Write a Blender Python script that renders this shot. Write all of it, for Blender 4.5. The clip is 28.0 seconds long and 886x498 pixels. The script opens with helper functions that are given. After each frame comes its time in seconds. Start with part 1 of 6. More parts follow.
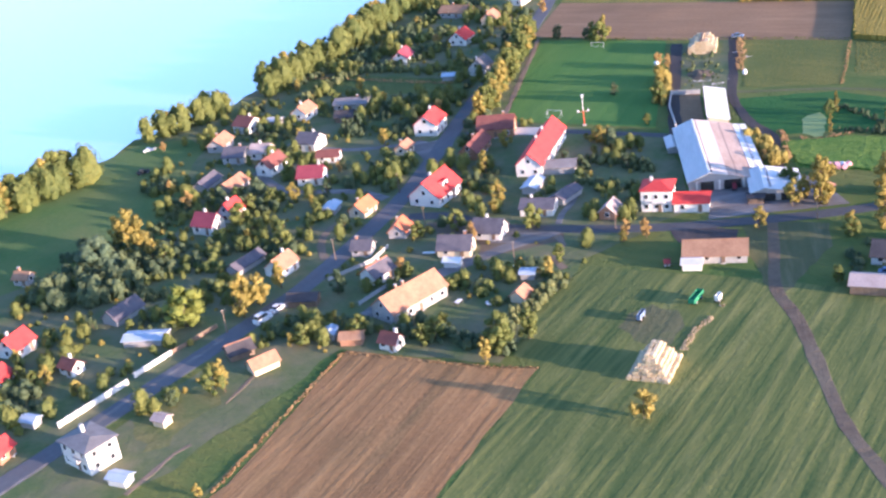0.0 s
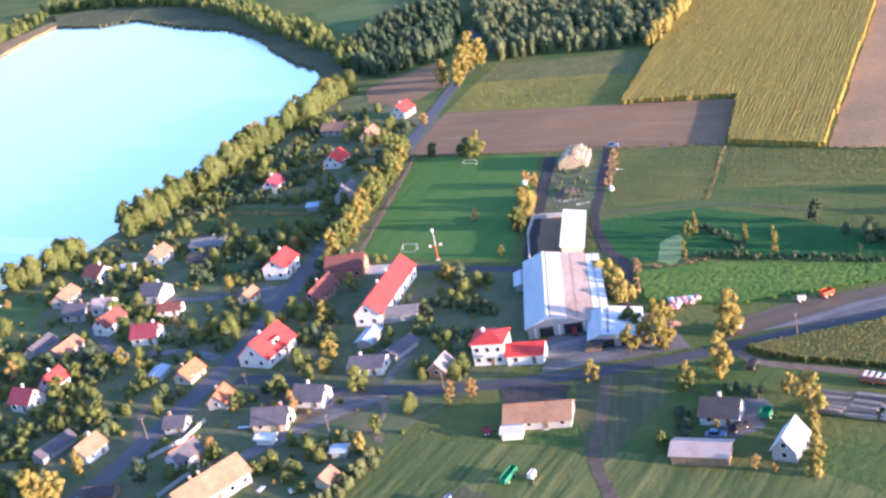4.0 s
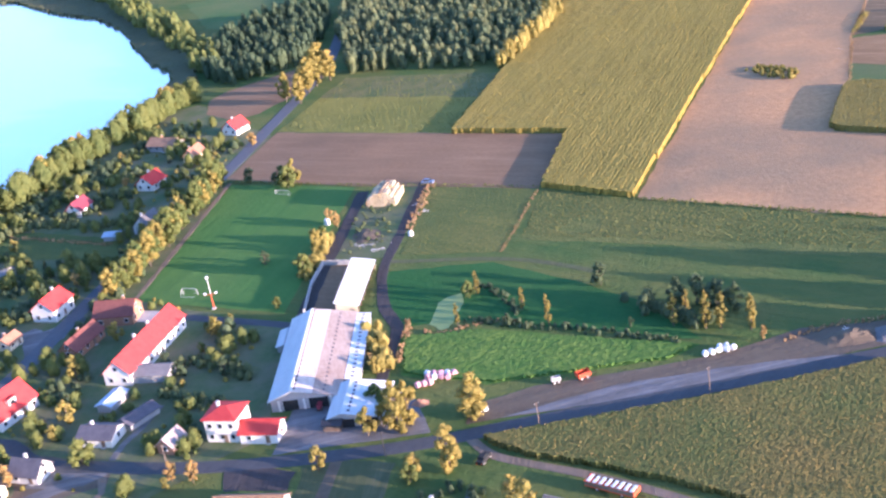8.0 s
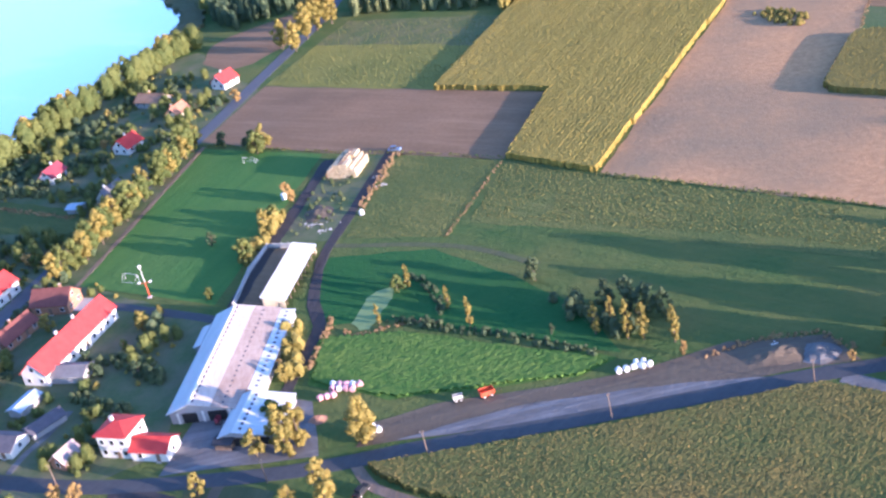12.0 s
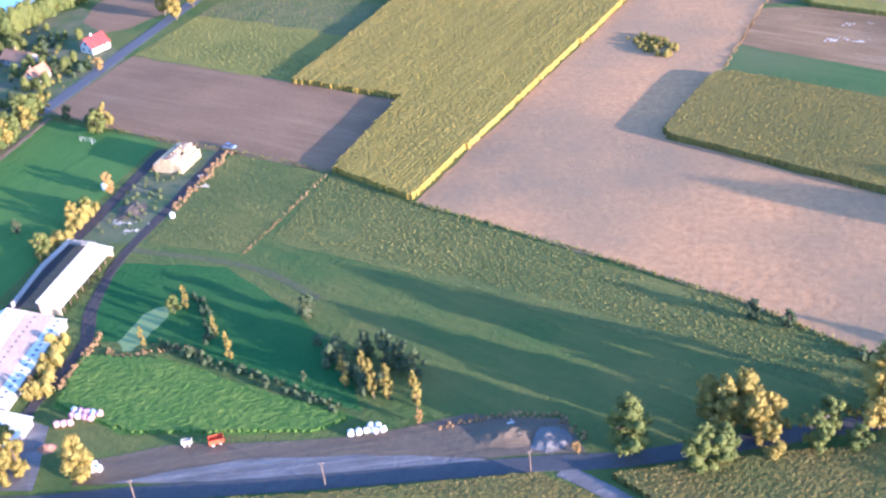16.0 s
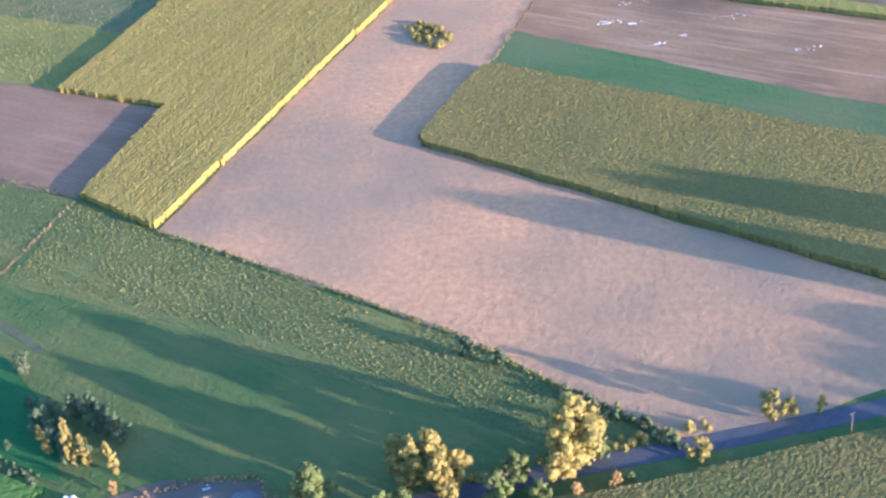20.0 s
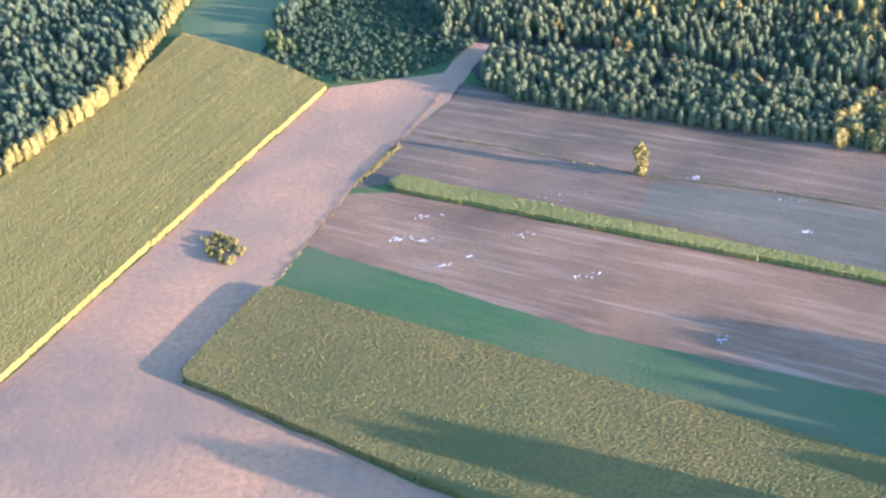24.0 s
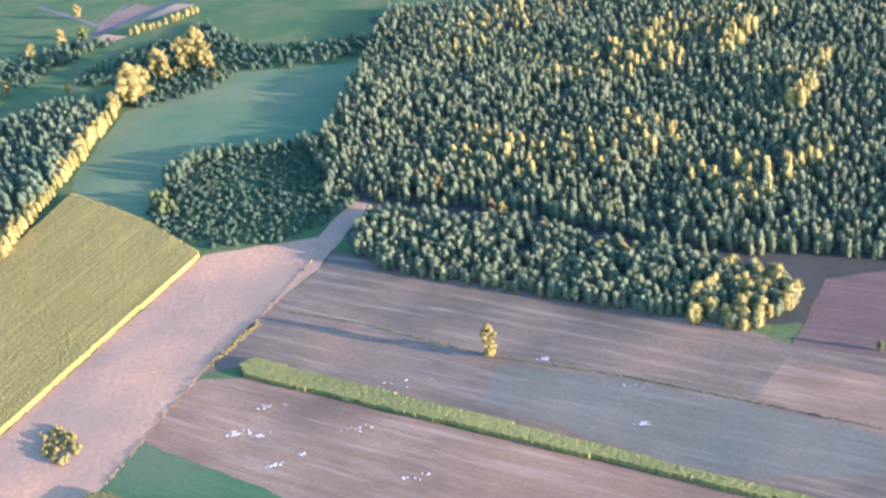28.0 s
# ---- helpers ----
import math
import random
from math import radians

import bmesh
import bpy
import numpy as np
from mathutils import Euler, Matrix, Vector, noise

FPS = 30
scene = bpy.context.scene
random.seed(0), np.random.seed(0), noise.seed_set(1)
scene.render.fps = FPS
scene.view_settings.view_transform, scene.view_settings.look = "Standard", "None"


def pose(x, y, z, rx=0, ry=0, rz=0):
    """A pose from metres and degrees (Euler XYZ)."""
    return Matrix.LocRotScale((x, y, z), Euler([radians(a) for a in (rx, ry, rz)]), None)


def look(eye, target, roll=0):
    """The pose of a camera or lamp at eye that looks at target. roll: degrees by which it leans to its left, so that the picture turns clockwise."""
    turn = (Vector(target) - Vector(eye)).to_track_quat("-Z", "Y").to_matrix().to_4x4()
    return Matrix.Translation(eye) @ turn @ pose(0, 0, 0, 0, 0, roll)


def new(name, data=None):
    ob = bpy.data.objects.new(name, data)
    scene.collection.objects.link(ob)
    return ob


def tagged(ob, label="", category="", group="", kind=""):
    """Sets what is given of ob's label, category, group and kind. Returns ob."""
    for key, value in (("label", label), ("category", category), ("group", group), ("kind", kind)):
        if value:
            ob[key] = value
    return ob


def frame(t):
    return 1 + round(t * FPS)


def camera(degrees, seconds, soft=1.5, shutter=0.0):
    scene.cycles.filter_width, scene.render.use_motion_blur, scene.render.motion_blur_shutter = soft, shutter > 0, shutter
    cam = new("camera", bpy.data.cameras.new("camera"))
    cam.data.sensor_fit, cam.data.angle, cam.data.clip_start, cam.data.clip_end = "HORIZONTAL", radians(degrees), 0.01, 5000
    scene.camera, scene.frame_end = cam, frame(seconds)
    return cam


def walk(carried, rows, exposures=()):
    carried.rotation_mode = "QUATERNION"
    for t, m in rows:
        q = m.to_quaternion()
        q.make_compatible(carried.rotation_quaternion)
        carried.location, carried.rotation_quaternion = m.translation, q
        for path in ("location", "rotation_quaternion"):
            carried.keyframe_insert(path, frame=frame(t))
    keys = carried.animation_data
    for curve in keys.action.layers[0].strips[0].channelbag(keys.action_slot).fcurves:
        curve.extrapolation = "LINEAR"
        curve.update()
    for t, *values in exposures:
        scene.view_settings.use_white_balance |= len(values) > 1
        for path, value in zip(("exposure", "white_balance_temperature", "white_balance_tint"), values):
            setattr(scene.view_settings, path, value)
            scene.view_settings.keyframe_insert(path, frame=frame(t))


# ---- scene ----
cam = camera(39.6, 28.0, soft=2.5)
PATH = [
    (0, 0.11, 0.16, 134.57, 65.24, 7.83, -0.22),
    (0.5, 2.53, 2.11, 133.48, 66.06, 7.91, -1.26),
    (1, 7.45, 5.25, 134.30, 66.54, 7.69, -1.67),
    (1.5, 13.94, 9.38, 135.47, 66.61, 8.42, -1.22),
    (2, 21.03, 13.83, 136.09, 66.84, 9.46, -0.50),
    (2.5, 27.29, 17.59, 136.44, 67.12, 9.90, -0.42),
    (3, 34.28, 21.71, 137.37, 67.43, 10.80, -0.38),
    (3.5, 41.39, 26.12, 139.03, 68.11, 10.97, -1.15),
    (5.5, 67.20, 38.06, 140.59, 67.00, 11.23, -2.24),
    (6, 75.71, 41.73, 140.79, 66.16, 10.44, -2.52),
    (6.5, 83.91, 46.60, 142.30, 66.27, 9.89, -2.93),
    (7, 88.49, 48.95, 143.52, 65.81, 9.60, -3.18),
    (7.5, 93.53, 51.61, 144.20, 66.34, 9.32, -3.34),
    (8, 100.00, 54.79, 145.39, 66.40, 8.68, -3.16),
    (8.5, 107.74, 58.70, 145.53, 67.12, 8.42, -2.48),
    (9, 113.79, 61.83, 146.46, 66.16, 8.12, -2.68),
    (9.5, 120.28, 64.59, 148.04, 64.50, 8.55, -3.05),
    (10, 127.88, 68.22, 149.23, 64.49, 7.85, -3.10),
    (10.5, 133.96, 71.24, 149.72, 63.58, 8.00, -2.96),
    (11, 140.18, 74.44, 150.69, 62.98, 9.85, -1.14),
    (11.5, 145.57, 78.32, 152.60, 62.39, 10.97, 0.33),
    (13.5, 172.47, 89.89, 153.95, 61.12, 9.87, 6.98),
    (14, 177.62, 93.18, 156.97, 59.65, 7.66, 7.82),
    (14.5, 185.39, 96.32, 157.62, 59.12, 6.85, 7.52),
    (15, 193.05, 100.42, 160.48, 59.61, 7.74, 8.40),
    (15.5, 199.83, 104.15, 164.10, 59.30, 5.86, 6.40),
    (16, 205.38, 104.24, 164.17, 59.30, 6.10, 4.14),
    (16.5, 211.57, 107.10, 165.64, 58.39, 6.62, 3.74),
    (17, 218.07, 108.91, 166.04, 56.60, 6.52, 2.98),
    (17.5, 227.53, 115.89, 170.52, 53.91, 6.42, 2.17),
    (18, 234.35, 119.14, 173.17, 53.44, 7.04, 1.36),
    (18.5, 239.68, 120.58, 174.46, 53.35, 6.67, 0.60),
    (19, 245.86, 123.43, 176.24, 54.17, 6.86, -0.13),
    (19.5, 253.42, 126.71, 177.83, 55.02, 7.06, 0.24),
    (20, 259.53, 128.57, 179.80, 54.66, 7.30, -0.07),
    (20.5, 267.66, 133.92, 182.53, 54.56, 7.51, -0.51),
    (21, 275.08, 136.49, 185.53, 55.83, 6.68, -0.62),
    (21.5, 280.94, 138.29, 189.46, 56.37, 7.17, -1.48),
    (23.5, 312.96, 151.74, 201.45, 57.94, 7.30, -1.51),
    (24, 322.51, 156.39, 202.96, 58.81, 6.61, -1.18),
    (24.5, 330.46, 159.99, 204.34, 58.93, 6.38, -0.85),
    (25, 337.69, 162.83, 206.19, 58.79, 6.02, -1.08),
    (25.5, 346.24, 167.29, 208.99, 59.03, 5.89, -1.38),
    (26, 353.46, 169.74, 212.89, 59.64, 6.76, -0.99),
    (26.5, 361.80, 174.04, 215.29, 60.14, 7.66, -1.42),
    (27, 368.45, 176.91, 218.53, 60.95, 7.86, -2.29),
    (27.5, 375.26, 179.08, 220.49, 61.62, 8.64, -2.09),
    (28, 382.26, 181.31, 221.95, 62.39, 8.22, -1.40),
]
walk(cam, [(t, pose(x, y, z, rx, ry, rz)) for t, x, y, z, rx, ry, rz in PATH],
     exposures=[(0, 1.66, 5200, 28), (6, 1.70, 5060, 30), (11, 1.64, 4800, 29), (14, 1.57, 4700, 27), (15, 1.97, 4660, 28), (21, 1.89, 4480, 25), (28, 2.06, 4420, 26)])

# ---- light: a low evening sun from the right, a pale sky ----
SUN_UP, SUN_X, SUN_Y = 7.5, 0.868, -0.497
world = bpy.data.worlds.new("world")
scene.world = world
world.use_nodes = True
wn = world.node_tree
sky = wn.nodes.new("ShaderNodeTexSky")
sky.sky_type, sky.sun_disc = "NISHITA", False
sky.sun_elevation, sky.sun_rotation = radians(SUN_UP), math.atan2(SUN_X, SUN_Y)
sky.air_density, sky.dust_density, sky.ozone_density = 1.0, 1.0, 2.0
wn.links.new(sky.outputs[0], wn.nodes["Background"].inputs[0])
wn.nodes["Background"].inputs[1].default_value = 0.18
sun = new("sun", bpy.data.lights.new("sun", "SUN"))
sun.data.energy, sun.data.angle, sun.data.color = 5.0, radians(0.6), (1.0, 0.69, 0.41)
sun.matrix_world = look((SUN_X * 400, SUN_Y * 400, 400 * math.tan(radians(SUN_UP))), (0, 0, 0))


# ---- materials ----
def tree_of(name):
    m = bpy.data.materials.new(name)
    m.use_nodes = True
    nt = m.node_tree
    return m, nt, nt.nodes["Principled BSDF"]


def math_node(nt, op, a, b):
    n = nt.nodes.new("ShaderNodeMath")
    n.operation = op
    for i, v in enumerate((a, b)):
        if isinstance(v, (int, float)):
            n.inputs[i].default_value = v
        else:
            nt.links.new(v, n.inputs[i])
    return n.outputs[0]


def place(nt, angle=0, stretch=(1, 1, 1)):
    geo = nt.nodes.new("ShaderNodeNewGeometry")
    mp = nt.nodes.new("ShaderNodeMapping")
    mp.vector_type = "TEXTURE"
    mp.inputs["Rotation"].default_value = (0, 0, radians(angle))
    mp.inputs["Scale"].default_value = stretch
    nt.links.new(geo.outputs["Position"], mp.inputs["Vector"])
    return mp.outputs[0]


def noise_of(nt, vec, scale, detail=4, rough=0.6):
    n = nt.nodes.new("ShaderNodeTexNoise")
    n.inputs["Scale"].default_value, n.inputs["Detail"].default_value, n.inputs["Roughness"].default_value = scale, detail, rough
    nt.links.new(vec, n.inputs["Vector"])
    return n.outputs["Fac"]


def ramp(nt, fac, lo, hi):
    n = nt.nodes.new("ShaderNodeMapRange")
    n.inputs["From Min"].default_value, n.inputs["From Max"].default_value = lo, hi
    nt.links.new(fac, n.inputs["Value"])
    return n.outputs[0]


def mix(nt, fac, a, b):
    n = nt.nodes.new("ShaderNodeMix")
    n.data_type = "RGBA"
    if isinstance(fac, (int, float)):
        n.inputs[0].default_value = fac
    else:
        nt.links.new(fac, n.inputs[0])
    for s, v in ((6, a), (7, b)):
        if isinstance(v, tuple):
            n.inputs[s].default_value = (*v, 1)
        else:
            nt.links.new(v, n.inputs[s])
    return n.outputs[2]


def bump(nt, bsdf, height, strength, distance):
    n = nt.nodes.new("ShaderNodeBump")
    n.inputs["Strength"].default_value, n.inputs["Distance"].default_value = strength, distance
    nt.links.new(height, n.inputs["Height"])
    nt.links.new(n.outputs[0], bsdf.inputs["Normal"])


def field_mat(name, a, b, c, angle=0, row=2.0, rows=0.5, big=0.02, blotch=0.5, rough=0.95, relief=0.25, fs=0.7, swell=0.5, bands=0.0, pale=None):
    """Soil or crop seen from the air: rows along angle, large blotches, fine grain."""
    m, nt, bs = tree_of(name)
    v = place(nt)
    rv = place(nt, angle, (60, row, 10))
    stripes = ramp(nt, noise_of(nt, rv, 1.0, 3, 0.7), 0.32, 0.68)
    fine = ramp(nt, noise_of(nt, v, fs, 5, 0.7), 0.3, 0.7)
    large = ramp(nt, noise_of(nt, v, big, 4, 0.55), 0.35, 0.65)
    col = mix(nt, math_node(nt, "ADD", math_node(nt, "MULTIPLY", stripes, rows), math_node(nt, "MULTIPLY", fine, 1 - rows)), a, b)
    col = mix(nt, math_node(nt, "MULTIPLY", large, blotch), col, c)
    if bands:
        # long uneven bands left by the plough, some pale and some dark
        bv = place(nt, angle, (45, row * 2.2, 10))
        col = mix(nt, math_node(nt, "MULTIPLY", ramp(nt, noise_of(nt, bv, 1.0, 4, 0.65), 0.5, 0.7), bands), col, pale or b)
        col = mix(nt, math_node(nt, "MULTIPLY", ramp(nt, noise_of(nt, bv, 0.7, 4, 0.65), 0.47, 0.3), bands), col, c)
    nt.links.new(col, bs.inputs["Base Color"])
    bs.inputs["Roughness"].default_value = rough
    bs.inputs["Specular IOR Level"].default_value = 0.15
    # the gentle swell of the land, which the low sun brings out, under the fine relief
    swell_bump = nt.nodes.new("ShaderNodeBump")
    swell_bump.inputs["Strength"].default_value, swell_bump.inputs["Distance"].default_value = 1.0, swell
    nt.links.new(noise_of(nt, v, 0.011, 2, 0.35), swell_bump.inputs["Height"])
    fine_bump = nt.nodes.new("ShaderNodeBump")
    fine_bump.inputs["Strength"].default_value, fine_bump.inputs["Distance"].default_value = relief, 0.5
    nt.links.new(math_node(nt, "ADD", math_node(nt, "MULTIPLY", stripes, min(1.0, 2 * rows)), fine), fine_bump.inputs["Height"])
    nt.links.new(swell_bump.outputs[0], fine_bump.inputs["Normal"])
    nt.links.new(fine_bump.outputs[0], bs.inputs["Normal"])
    return m


def plain_mat(name, a, b, scale=0.6, rough=0.8, metal=0.0, relief=0.1, stretch=(1, 1, 1), angle=0, rand=0.0, spec=0.3):
    m, nt, bs = tree_of(name)
    v = place(nt, angle, stretch)
    f1 = ramp(nt, noise_of(nt, v, scale, 5, 0.65), 0.3, 0.7)
    f2 = ramp(nt, noise_of(nt, v, scale * 8, 3, 0.6), 0.3, 0.7)
    f = math_node(nt, "ADD", math_node(nt, "MULTIPLY", f1, 0.65), math_node(nt, "MULTIPLY", f2, 0.35))
    if rand:
        info = nt.nodes.new("ShaderNodeObjectInfo")
        f = math_node(nt, "ADD", math_node(nt, "MULTIPLY", f, 1 - rand), math_node(nt, "MULTIPLY", info.outputs["Random"], rand))
    nt.links.new(mix(nt, f, a, b), bs.inputs["Base Color"])
    bs.inputs["Roughness"].default_value, bs.inputs["Metallic"].default_value = rough, metal
    bs.inputs["Specular IOR Level"].default_value = spec
    if relief:
        bump(nt, bs, f2, relief, 0.05)
    return m


def leaf_mat(name, a, b, warm=0.15):
    """Leaves: every clump its own shade, a little light let through."""
    m, nt, bs = tree_of(name)
    geo = nt.nodes.new("ShaderNodeNewGeometry")
    info = nt.nodes.new("ShaderNodeObjectInfo")
    f = math_node(nt, "ADD", math_node(nt, "MULTIPLY", geo.outputs["Random Per Island"], 0.6), math_node(nt, "MULTIPLY", info.outputs["Random"], 0.4))
    v = place(nt)
    f = math_node(nt, "ADD", math_node(nt, "MULTIPLY", f, 0.7), math_node(nt, "MULTIPLY", ramp(nt, noise_of(nt, v, 0.08, 3), 0.35, 0.65), 0.3))
    col = mix(nt, f, a, b)
    nt.links.new(col, bs.inputs["Base Color"])
    bs.inputs["Roughness"].default_value = 0.7
    bs.inputs["Specular IOR Level"].default_value = 0.2
    tr = nt.nodes.new("ShaderNodeBsdfTranslucent")
    nt.links.new(col, tr.inputs[0])
    ms = nt.nodes.new("ShaderNodeMixShader")
    ms.inputs[0].default_value = warm
    nt.links.new(bs.outputs[0], ms.inputs[1])
    nt.links.new(tr.outputs[0], ms.inputs[2])
    nt.links.new(ms.outputs[0], nt.nodes["Material Output"].inputs[0])
    return m


M = {}
M["meadow"] = field_mat("meadow_grass", (0.047, 0.108, 0.029), (0.097, 0.15, 0.04), (0.185, 0.178, 0.053), 142, 3, 0.35, 0.03, 0.7, relief=0.6, fs=0.5, swell=2.0, bands=0.5)
M["lawn"] = field_mat("pitch_grass", (0.0612, 0.165, 0.0364), (0.0969, 0.205, 0.0468), (0.153, 0.22, 0.0572), 65, 4, 0.5, 0.02, 0.35)
M["far_grass"] = field_mat("pale_far_grass", (0.10, 0.16, 0.062), (0.15, 0.205, 0.075), (0.25, 0.235, 0.085), -20, 6, 0.4, 0.015, 0.7, swell=1.5)
M["lush"] = field_mat("lush_crop", (0.045, 0.13, 0.02), (0.20, 0.27, 0.055), (0.05, 0.14, 0.028), -30, 2, 0.2, 0.06, 0.4, relief=0.5, fs=0.7)
M["deep"] = field_mat("deep_green_meadow", (0.022, 0.10, 0.028), (0.045, 0.14, 0.035), (0.065, 0.145, 0.04), -35, 4, 0.3, 0.04, 0.6, relief=0.5)
M["rough_grass"] = field_mat("rough_grass", (0.085, 0.125, 0.036), (0.25, 0.235, 0.07), (0.075, 0.125, 0.04), 142, 3, 0.3, 0.03, 0.6, relief=0.8, fs=0.9)
M["garden"] = field_mat("garden_ground", (0.072, 0.125, 0.045), (0.14, 0.17, 0.067), (0.23, 0.195, 0.125), 60, 3, 0.3, 0.09, 0.65)
M["forest_soil"] = field_mat("forest_soil", (0.045, 0.05, 0.03), (0.085, 0.08, 0.045), (0.11, 0.09, 0.06), 0, 3, 0.2, 0.03, 0.6)
M["plough"] = field_mat("ploughed_soil", (0.245, 0.142, 0.074), (0.365, 0.232, 0.13), (0.18, 0.118, 0.068), -29, 2.0, 0.28, 0.02, 0.75, relief=0.10, swell=2.5, bands=0.28, pale=(0.46, 0.31, 0.185))
M["mustard"] = field_mat("mustard_field", (0.15, 0.165, 0.04), (0.24, 0.225, 0.055), (0.36, 0.31, 0.07), -29, 4, 0.4, 0.02, 0.6, relief=0.5, swell=2.0)
M["stubble"] = field_mat("pale_stubble", (0.44, 0.235, 0.103), (0.67, 0.385, 0.178), (0.325, 0.23, 0.13), 60, 2.2, 0.05, 0.018, 0.95, relief=0.28, fs=0.45, swell=5.0)
M["brown"] = field_mat("brown_tilled_field", (0.27, 0.158, 0.074), (0.43, 0.27, 0.128), (0.19, 0.12, 0.062), -33, 1.5, 0.3, 0.022, 0.85, relief=0.14, swell=4.5, bands=0.5, pale=(0.57, 0.385, 0.225))
M["brown_upper"] = field_mat("grey_brown_tilled_field", (0.20, 0.127, 0.064), (0.345, 0.232, 0.122), (0.13, 0.104, 0.058), -33, 1.5, 0.28, 0.02, 0.9, relief=0.14, swell=4.5, bands=0.5, pale=(0.47, 0.32, 0.19))
# reddish soil, its colour lowered to stand for the shade lying on it
M["red_soil"] = field_mat("reddish_soil_with_shade", (0.15, 0.088, 0.054), (0.25, 0.152, 0.092), (0.12, 0.08, 0.05), -29, 2.0, 0.4, 0.02, 0.6, relief=0.12, bands=0.4, pale=(0.30, 0.19, 0.12))
M["bare_field"] = field_mat("bare_brown_ground", (0.085, 0.10, 0.045), (0.14, 0.135, 0.068), (0.095, 0.115, 0.048), 80, 2, 0.5, 0.06, 0.6, bands=0.6, pale=(0.22, 0.195, 0.11))
# tilled soil with a soft shade mixed into its colour
M["shade_soil"] = field_mat("soil_darkened_for_shade", (0.165, 0.14, 0.08), (0.27, 0.225, 0.135), (0.14, 0.125, 0.07), -33, 1.5, 0.25, 0.02, 0.7, relief=0.15, swell=3.0, bands=0.4, pale=(0.36, 0.29, 0.185))
M["orange_stubble"] = field_mat("golden_stubble", (0.185, 0.10, 0.046), (0.46, 0.26, 0.11), (0.16, 0.115, 0.052), 62, 1.8, 0.75, 0.04, 0.45, relief=0.25, bands=0.6, pale=(0.52, 0.30, 0.125))
M["striped"] = field_mat("striped_young_crop", (0.034, 0.082, 0.026), (0.235, 0.235, 0.07), (0.07, 0.105, 0.035), 57.5, 2.6, 0.85, 0.03, 0.35, bands=0.65, pale=(0.28, 0.265, 0.09))
M["green_strip"] = field_mat("green_catch_crop", (0.06, 0.13, 0.04), (0.115, 0.175, 0.055), (0.17, 0.17, 0.075), -33, 3, 0.5, 0.014, 0.75, relief=0.35, bands=0.5)
M["corn"] = field_mat("maize_tassels", (0.135, 0.12, 0.026), (0.47, 0.345, 0.074), (0.28, 0.225, 0.044), 65, 1.5, 0.4, 0.03, 0.4, relief=0.4, fs=1.6, swell=1.5, bands=0.4)
M["corn_mid"] = field_mat("ripening_maize", (0.11, 0.1, 0.028), (0.32, 0.245, 0.065), (0.15, 0.145, 0.04), -35, 1.3, 0.1, 0.018, 0.85, relief=0.35, fs=1.2, swell=1.5)
M["corn_front"] = field_mat("browned_maize", (0.06, 0.072, 0.022), (0.34, 0.24, 0.07), (0.10, 0.135, 0.036), 8, 1.3, 0.1, 0.028, 0.75, relief=0.4, fs=1.6, swell=1.5)
M["earth"] = field_mat("bare_dark_earth", (0.098, 0.075, 0.055), (0.18, 0.14, 0.10), (0.20, 0.17, 0.115), 10, 3, 0.5, 0.06, 0.5, bands=0.4)
M["gravel"] = field_mat("grey_gravel", (0.15, 0.145, 0.145), (0.26, 0.25, 0.245), (0.12, 0.11, 0.10), 8, 1.6, 0.5, 0.10, 0.6, bands=0.6, pale=(0.36, 0.345, 0.335))
M["sand"] = field_mat("sandy_track", (0.20, 0.15, 0.11), (0.30, 0.23, 0.17), (0.15, 0.12, 0.08), 80, 2, 0.5, 0.08, 0.5)
M["asphalt"] = field_mat("asphalt", (0.074, 0.077, 0.084), (0.115, 0.116, 0.12), (0.092, 0.09, 0.089), 50, 2, 0.4, 0.1, 0.4, rough=0.85, relief=0.05)
# paler copy of the asphalt: skylight on the main road is put into the colour
M["road"] = field_mat("skylit_asphalt", (0.115, 0.119, 0.13), (0.165, 0.168, 0.176), (0.135, 0.134, 0.135), 57, 2, 0.4, 0.1, 0.4, rough=0.8, relief=0.05)
M["roof_red"] = plain_mat("red_roof_tiles", (0.48, 0.042, 0.038), (0.62, 0.08, 0.065), 0.5, 0.7, 0, 0.3)
M["roof_orange"] = plain_mat("weathered_orange_tiles", (0.29, 0.14, 0.085), (0.52, 0.28, 0.165), 0.6, 0.8, 0, 0.3)
M["roof_maroon"] = plain_mat("maroon_roof_tiles", (0.16, 0.06, 0.05), (0.26, 0.10, 0.08), 0.5, 0.8, 0, 0.3)
M["roof_crimson"] = plain_mat("crimson_roof_sheet", (0.24, 0.045, 0.065), (0.34, 0.075, 0.09), 0.5, 0.6, 0, 0.2)
M["roof_grey"] = plain_mat("grey_fibre_cement", (0.17, 0.16, 0.16), (0.28, 0.265, 0.26), 0.4, 0.85, 0, 0.3)
M["roof_dark"] = plain_mat("dark_roof_felt", (0.05, 0.045, 0.05), (0.10, 0.09, 0.09), 0.4, 0.8, 0, 0.3)
M["roof_blue"] = plain_mat("pale_blue_roof_sheet", (0.38, 0.46, 0.56), (0.52, 0.58, 0.66), 0.3, 0.5, 0, 0.2)
M["roof_silver"] = plain_mat("silver_roof_sheet", (0.50, 0.50, 0.50), (0.68, 0.67, 0.66), 0.25, 0.55, 0, 0.2, (8, 1, 1), 80)
M["roof_barn"] = plain_mat("rust_stained_roof_sheet", (0.33, 0.225, 0.17), (0.54, 0.43, 0.36), 0.16, 0.65, 0, 0.2, (1, 3.5, 1), 5)
M["roof_cream"] = plain_mat("sun_bleached_roof_sheet", (0.52, 0.44, 0.37), (0.74, 0.67, 0.6), 0.16, 0.6, 0, 0.2, (1, 3.5, 1), 5)
